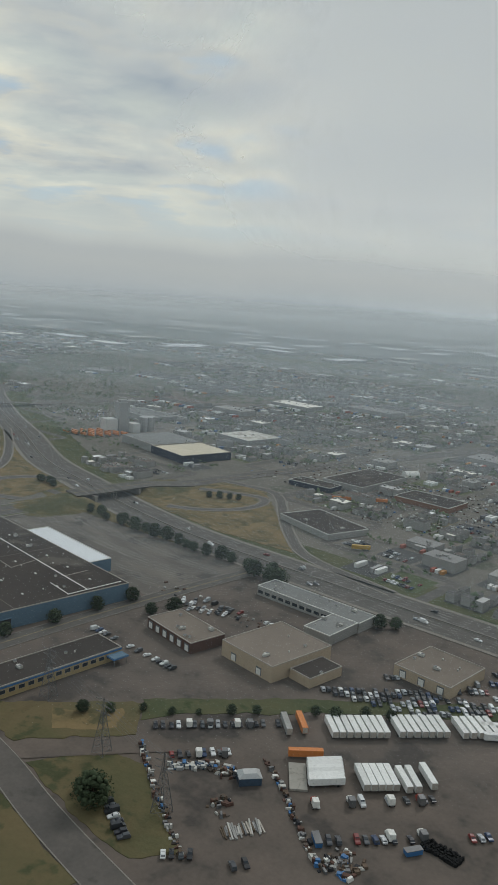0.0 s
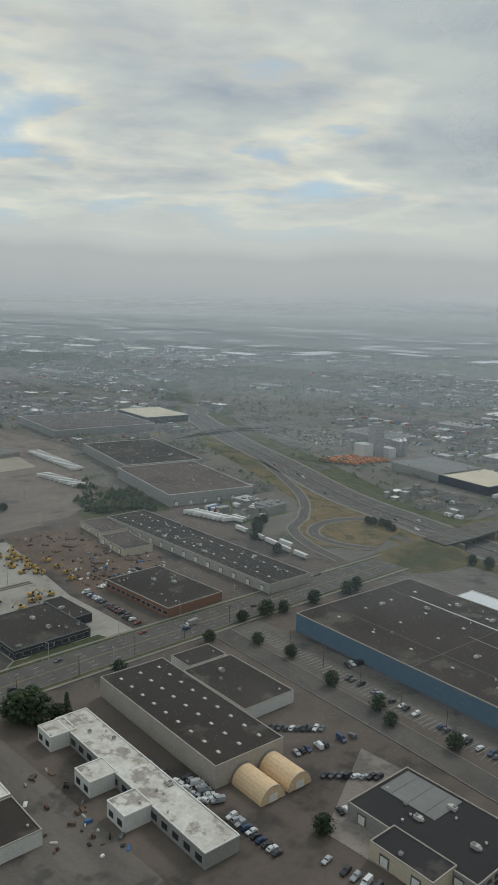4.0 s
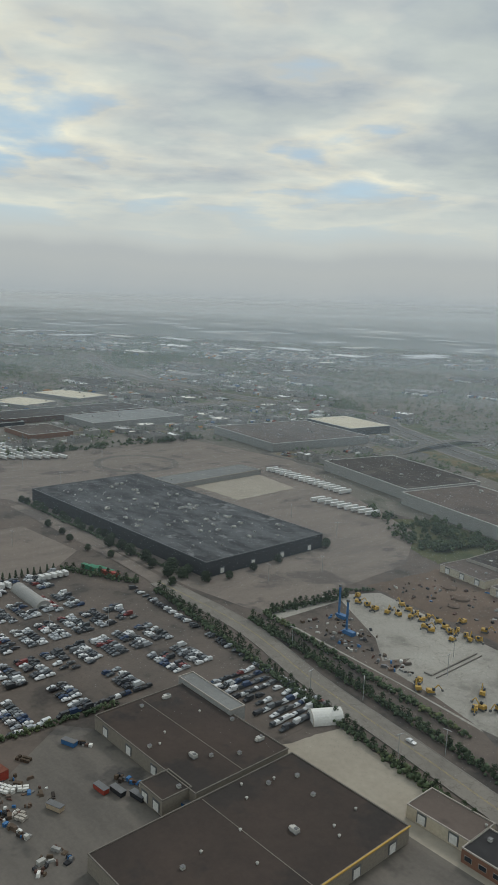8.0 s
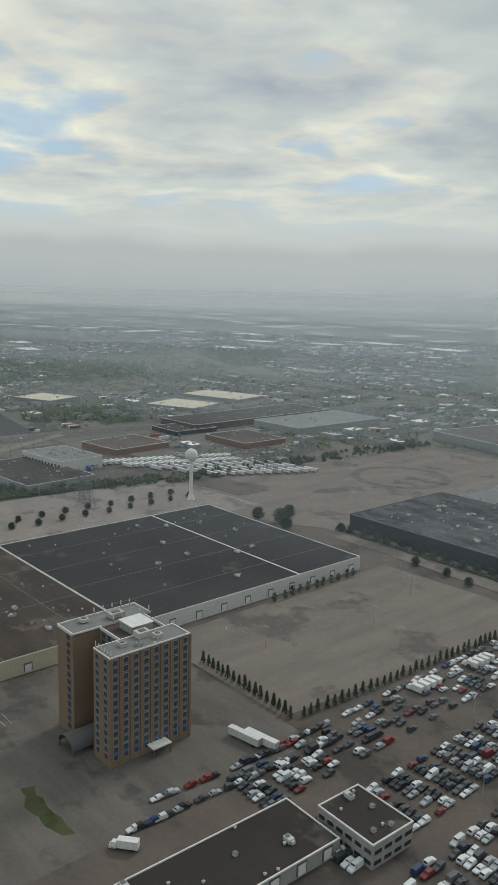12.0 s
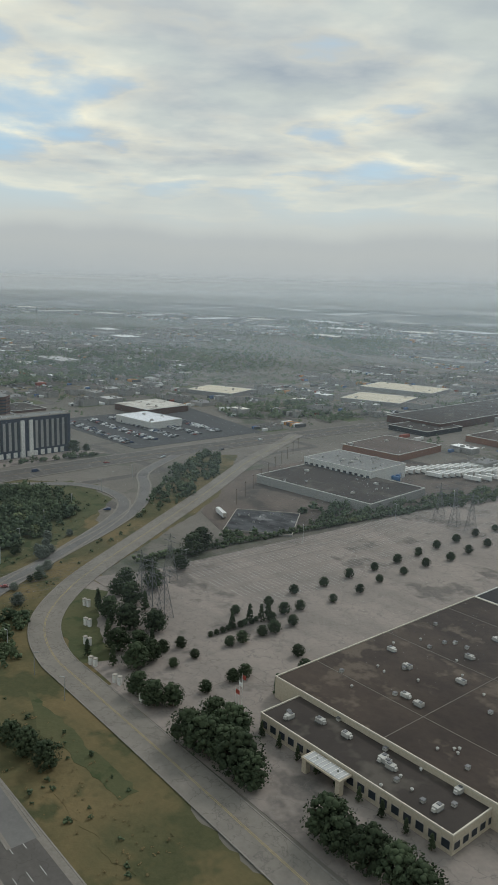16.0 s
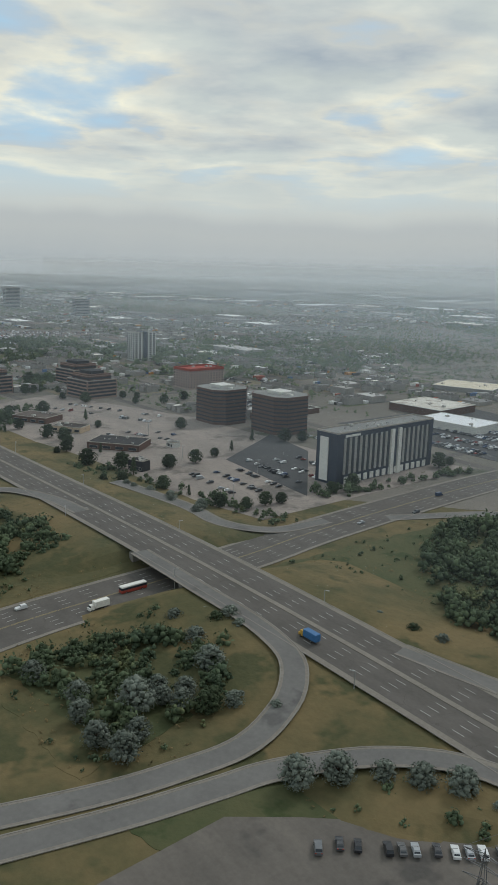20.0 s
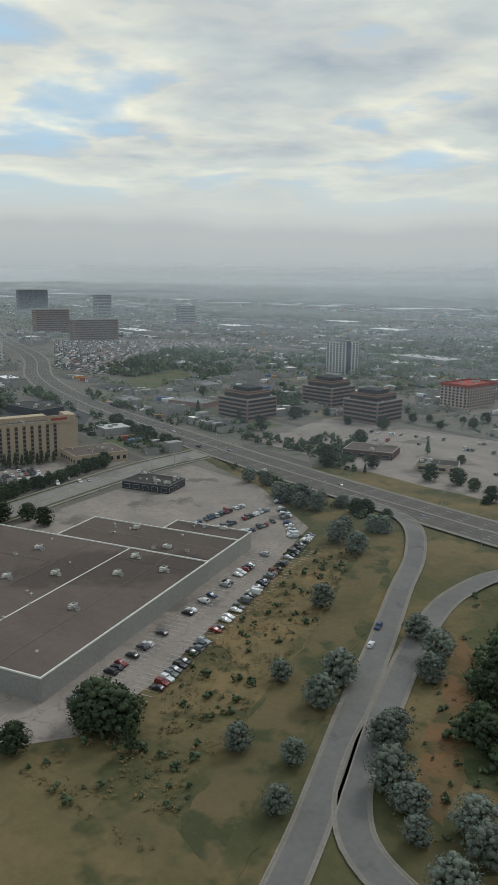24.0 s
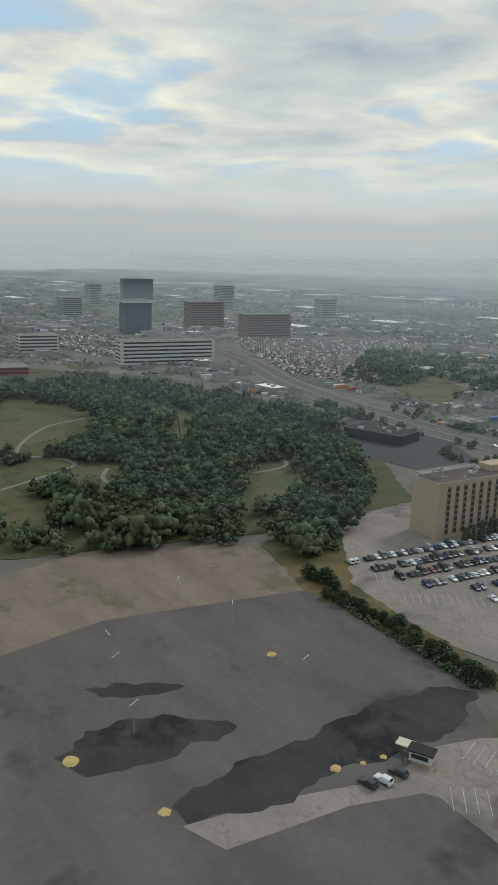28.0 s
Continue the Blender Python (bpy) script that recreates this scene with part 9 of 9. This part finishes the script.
for x, y, a in ((-756, -97, 10), (-748, -95, 8)):
    box_ = thing("container", None, "rust-red steel container beside wrapped bundles", "container", at=pose(x, y, 0.3, 0, 0, a))
    part("body", Shape().box(0, 0, 0, 9, 3.4, 3.6, "red_paint"), box_)
    part("roof", Shape().box(0, 0, 3.6, 9.1, 3.5, 0.12, "roof_red"), box_, "rusty ribbed roof")
    for k in range(10):
        part("rib", shared("crib", lambda: Shape().box(0, 0, 0, 0.18, 3.5, 3.5, "roof_red").mesh("rib")), box_, at=pose(-4.3 + k * 0.95, 0, 0.05))
# white gate pillars by the bend
for x, y in ((-1309, -264), (-1290, -274), (-1274, -283), (-1257, -290), (-1239, -290), (-1221, -290), (-588, 46), (-588, 58), (-590, 22), (-590, 30)):
    gp = thing("gate_pillar", None, "pale stone gate pillar pair by the drive", "gate pillar", "gate pillars", at=pose(x, y, 0.15, 0, 0, 15))
    for k in (-1.2, 1.2):
        part("pillar", shared("pillar", lambda: Shape().box(0, 0, 0, 1.3, 1.3, 3.2, "white_trim").box(0, 0, 3.2, 1.6, 1.6, 0.25, "parapet").mesh("pillar")), gp, at=pose(k, 0, 0))
# flag poles before the office
for x, y, mat in ((-1198, -264, "red_paint"), (-1195, -268, "white_trim"), (-1192, -272, "red_paint")):
    fl = thing("flagpole", None, "white flagpole with a small flag", "flagpole", "flagpoles", at=pose(x, y, 0.1))
    part("pole", Shape().tube((0, 0, 0), (0, 0, 13), 0.12, 0.06, "white_trim", 6), fl)
    part("flag", Shape().box(1.0, 0, 11.0, 1.9, 0.05, 1.6, mat), fl)
# porch of the plant office
porch = thing("entrance_porch", None, "cream entrance porch with ribbed glass roof", "porch", at=pose(-1150, -271, 0.1))
part("roof", Shape().box(0, 0, 4.6, 16, 5.5, 0.6, "cream_wall").box(0, 0, 5.2, 15, 4.6, 0.15, "metal"), porch)
for k in range(9):
    part("glazing_bar", Shape().box(-7 + k * 1.75, 0, 5.36, 0.2, 4.6, 0.1, "white_trim"), porch)
for sx in (-7, 7):
    part("pier", Shape().box(sx, -1.6, 0, 1.8, 1.8, 4.6, "cream_wall"), porch)


# painted bays
def bays(name, x0, y0, x1, y1, depth, pitch=2.8, both=True, label="rows of faded parking bay lines"):
    s = Shape()
    d = Vector((x1 - x0, y1 - y0))
    n = d.normalized()
    m = Vector((-n.y, n.x))
    for i in range(int(d.length / pitch) + 1):
        p_ = Vector((x0, y0)) + n * (i * pitch)
        a, b = (p_ - m * depth, p_ + m * depth) if both else (p_, p_ + m * depth)
        w_ = n * 0.09
        s.add([(*(a - w_), 0.34), (*(a + w_), 0.34), (*(b + w_), 0.34), (*(b - w_), 0.34)], [(0, 1, 2, 3)], "marking")
    return s


bay = Shape()
for args in [(-1325 + k * 15, -205 + k * 2, -1306 + k * 13, 60, 5.0) for k in range(5)] + [(-1048 + k * 16, -285, -1048 + k * 16, -200, 4.8) for k in range(3)] + [(-545, 201, -360, 185, 5.0), (-535, 345, -360, 335, 5.0), (-535, 365, -355, 358, 5.0), (-535, 385, -350, 382, 5.0), (-640, -105, -600, -105, 5.0), (-640, -88, -600, -88, 5.0),
             (-1725, -607, -1800, -647, 4.5), (-1706, -585, -1780, -445, 4.5), (-1724, -580, -1796, -448, 4.5), (-1332, -404, -1312, -400, 4.0), (-1890, -668, -1868, -645, 4.5), (-1900, -650, -1872, -640, 4.5), (-1975, -595, -1935, -545, 4.6), (-1995, -590, -1955, -535, 4.6), (-1745, -47, -1605, -52, 5), (-1745, -21, -1605, -26, 5), (-1745, 5, -1605, 0, 5)]:
    b_ = bays("bay", *args)
    bay.add(b_.v, b_.f, "marking")
thing("parking_bay_lines", bay, "rows of faded parking bay lines", "markings", kind="stuff")
# round tyre track and streaks on the great pad
ring = Shape()
ribbon(ring, [Vector((-1190 + 42 * math.cos(a * 0.1745), 262 + 42 * math.sin(a * 0.1745))) for a in range(37)], 0.3, 4, -4, "old_asphalt")
thing("tyre_ring", ring, "dark round tyre track on the pad", "stain", kind="structure")

# haze imitated by flat tinted sheets along the line of flight, denser with distance
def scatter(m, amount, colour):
    """Flat stand-in for droplets: lets part of the view through, shaded as facing up."""
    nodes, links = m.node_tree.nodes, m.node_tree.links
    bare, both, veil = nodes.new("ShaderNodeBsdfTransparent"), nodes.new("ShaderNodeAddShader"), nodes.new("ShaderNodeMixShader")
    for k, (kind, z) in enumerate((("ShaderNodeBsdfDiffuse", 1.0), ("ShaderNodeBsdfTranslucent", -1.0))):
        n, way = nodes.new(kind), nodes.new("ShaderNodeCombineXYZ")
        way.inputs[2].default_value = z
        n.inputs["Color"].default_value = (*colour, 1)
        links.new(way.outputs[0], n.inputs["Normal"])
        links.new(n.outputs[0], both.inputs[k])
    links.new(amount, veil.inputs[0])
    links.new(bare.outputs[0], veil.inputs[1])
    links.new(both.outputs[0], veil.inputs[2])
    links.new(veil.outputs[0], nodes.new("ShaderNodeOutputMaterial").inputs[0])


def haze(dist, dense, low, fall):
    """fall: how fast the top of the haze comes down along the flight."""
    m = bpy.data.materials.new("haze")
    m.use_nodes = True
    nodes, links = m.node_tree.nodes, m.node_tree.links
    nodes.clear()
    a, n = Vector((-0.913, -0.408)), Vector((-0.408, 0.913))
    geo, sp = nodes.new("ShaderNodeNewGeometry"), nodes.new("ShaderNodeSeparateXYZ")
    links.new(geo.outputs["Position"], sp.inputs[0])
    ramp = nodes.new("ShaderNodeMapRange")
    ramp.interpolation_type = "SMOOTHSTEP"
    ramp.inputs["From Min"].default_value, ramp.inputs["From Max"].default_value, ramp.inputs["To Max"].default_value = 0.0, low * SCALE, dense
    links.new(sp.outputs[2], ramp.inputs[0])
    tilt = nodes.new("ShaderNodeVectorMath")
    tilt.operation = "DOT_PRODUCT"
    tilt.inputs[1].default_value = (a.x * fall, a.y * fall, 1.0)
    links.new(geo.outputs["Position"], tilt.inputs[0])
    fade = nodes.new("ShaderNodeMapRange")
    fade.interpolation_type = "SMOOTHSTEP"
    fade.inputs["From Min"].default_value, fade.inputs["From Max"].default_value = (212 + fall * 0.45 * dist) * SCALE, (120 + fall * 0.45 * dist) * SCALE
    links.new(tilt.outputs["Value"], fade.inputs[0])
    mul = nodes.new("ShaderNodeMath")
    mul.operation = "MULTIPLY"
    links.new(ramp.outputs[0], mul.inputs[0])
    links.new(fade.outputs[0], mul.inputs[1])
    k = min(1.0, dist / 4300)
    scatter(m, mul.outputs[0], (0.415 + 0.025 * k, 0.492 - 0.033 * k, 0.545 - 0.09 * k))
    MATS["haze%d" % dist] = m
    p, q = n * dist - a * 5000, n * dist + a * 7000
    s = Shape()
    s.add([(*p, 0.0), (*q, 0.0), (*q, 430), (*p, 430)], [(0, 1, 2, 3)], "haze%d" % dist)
    ob = thing("backdrop_haze", s, "flat see-through sheet standing in for grey summer haze", "haze", kind="structure")
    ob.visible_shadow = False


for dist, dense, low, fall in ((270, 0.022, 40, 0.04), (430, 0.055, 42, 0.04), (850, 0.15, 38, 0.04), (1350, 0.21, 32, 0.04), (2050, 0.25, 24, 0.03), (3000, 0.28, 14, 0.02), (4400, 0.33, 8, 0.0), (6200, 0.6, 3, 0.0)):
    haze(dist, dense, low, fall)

# low cloud that drifts beside the start of the flight
def low_cloud():
    m = bpy.data.materials.new("low_cloud")
    m.use_nodes = True
    nodes, links = m.node_tree.nodes, m.node_tree.links
    nodes.clear()

    def calc(op, a, b):
        n = nodes.new("ShaderNodeMath")
        n.operation = op
        for k, v in enumerate((a, b)):
            if isinstance(v, (int, float)):
                n.inputs[k].default_value = v
            else:
                links.new(v, n.inputs[k])
        return n.outputs[0]

    def ease(src, lo, hi):
        n = nodes.new("ShaderNodeMapRange")
        n.interpolation_type = "SMOOTHSTEP"
        n.inputs["From Min"].default_value, n.inputs["From Max"].default_value = lo, hi
        links.new(src, n.inputs[0])
        return n.outputs[0]

    tex = nodes.new("ShaderNodeTexCoord")
    sp = nodes.new("ShaderNodeSeparateXYZ")
    links.new(tex.outputs["Object"], sp.inputs[0])
    ns = nodes.new("ShaderNodeTexNoise")
    ns.inputs["Scale"].default_value, ns.inputs["Detail"].default_value, ns.inputs["Roughness"].default_value, ns.inputs["Distortion"].default_value = 0.0042, 6.0, 0.55, 0.4
    links.new(tex.outputs["Object"], ns.inputs["Vector"])
    # a ragged leading edge, wider aloft
    edge = calc("ADD", sp.outputs[0], calc("ADD", calc("MULTIPLY", calc("SUBTRACT", ns.outputs["Fac"], 0.5), 640.0), calc("MULTIPLY", sp.outputs[2], 0.22)))
    amount = calc("MULTIPLY", calc("MULTIPLY", ease(edge, -150.0, 130.0), ease(sp.outputs[2], 10.0, 130.0)), 0.86)
    scatter(m, amount, (0.55, 0.56, 0.56))
    MATS["low_cloud"] = m
    s = Shape()
    s.add([(-420, 0, 0), (2600, 0, 0), (-420, 0, 1510)], [(0, 1, 2)], "low_cloud")
    ob = thing("backdrop_cloud", s, "low grey cloud with a ragged edge", "cloud", kind="structure", at=pose(-643, 766, 188, 0, 0, 40))
    ob.visible_shadow = False


low_cloud()

# set the whole plan down at its size
for ob in list(scene.objects):
    if ob.parent is None and ob.type in {"MESH", "EMPTY"}:
        ob.matrix_basis = Matrix.Scale(SCALE, 4) @ ob.matrix_basis
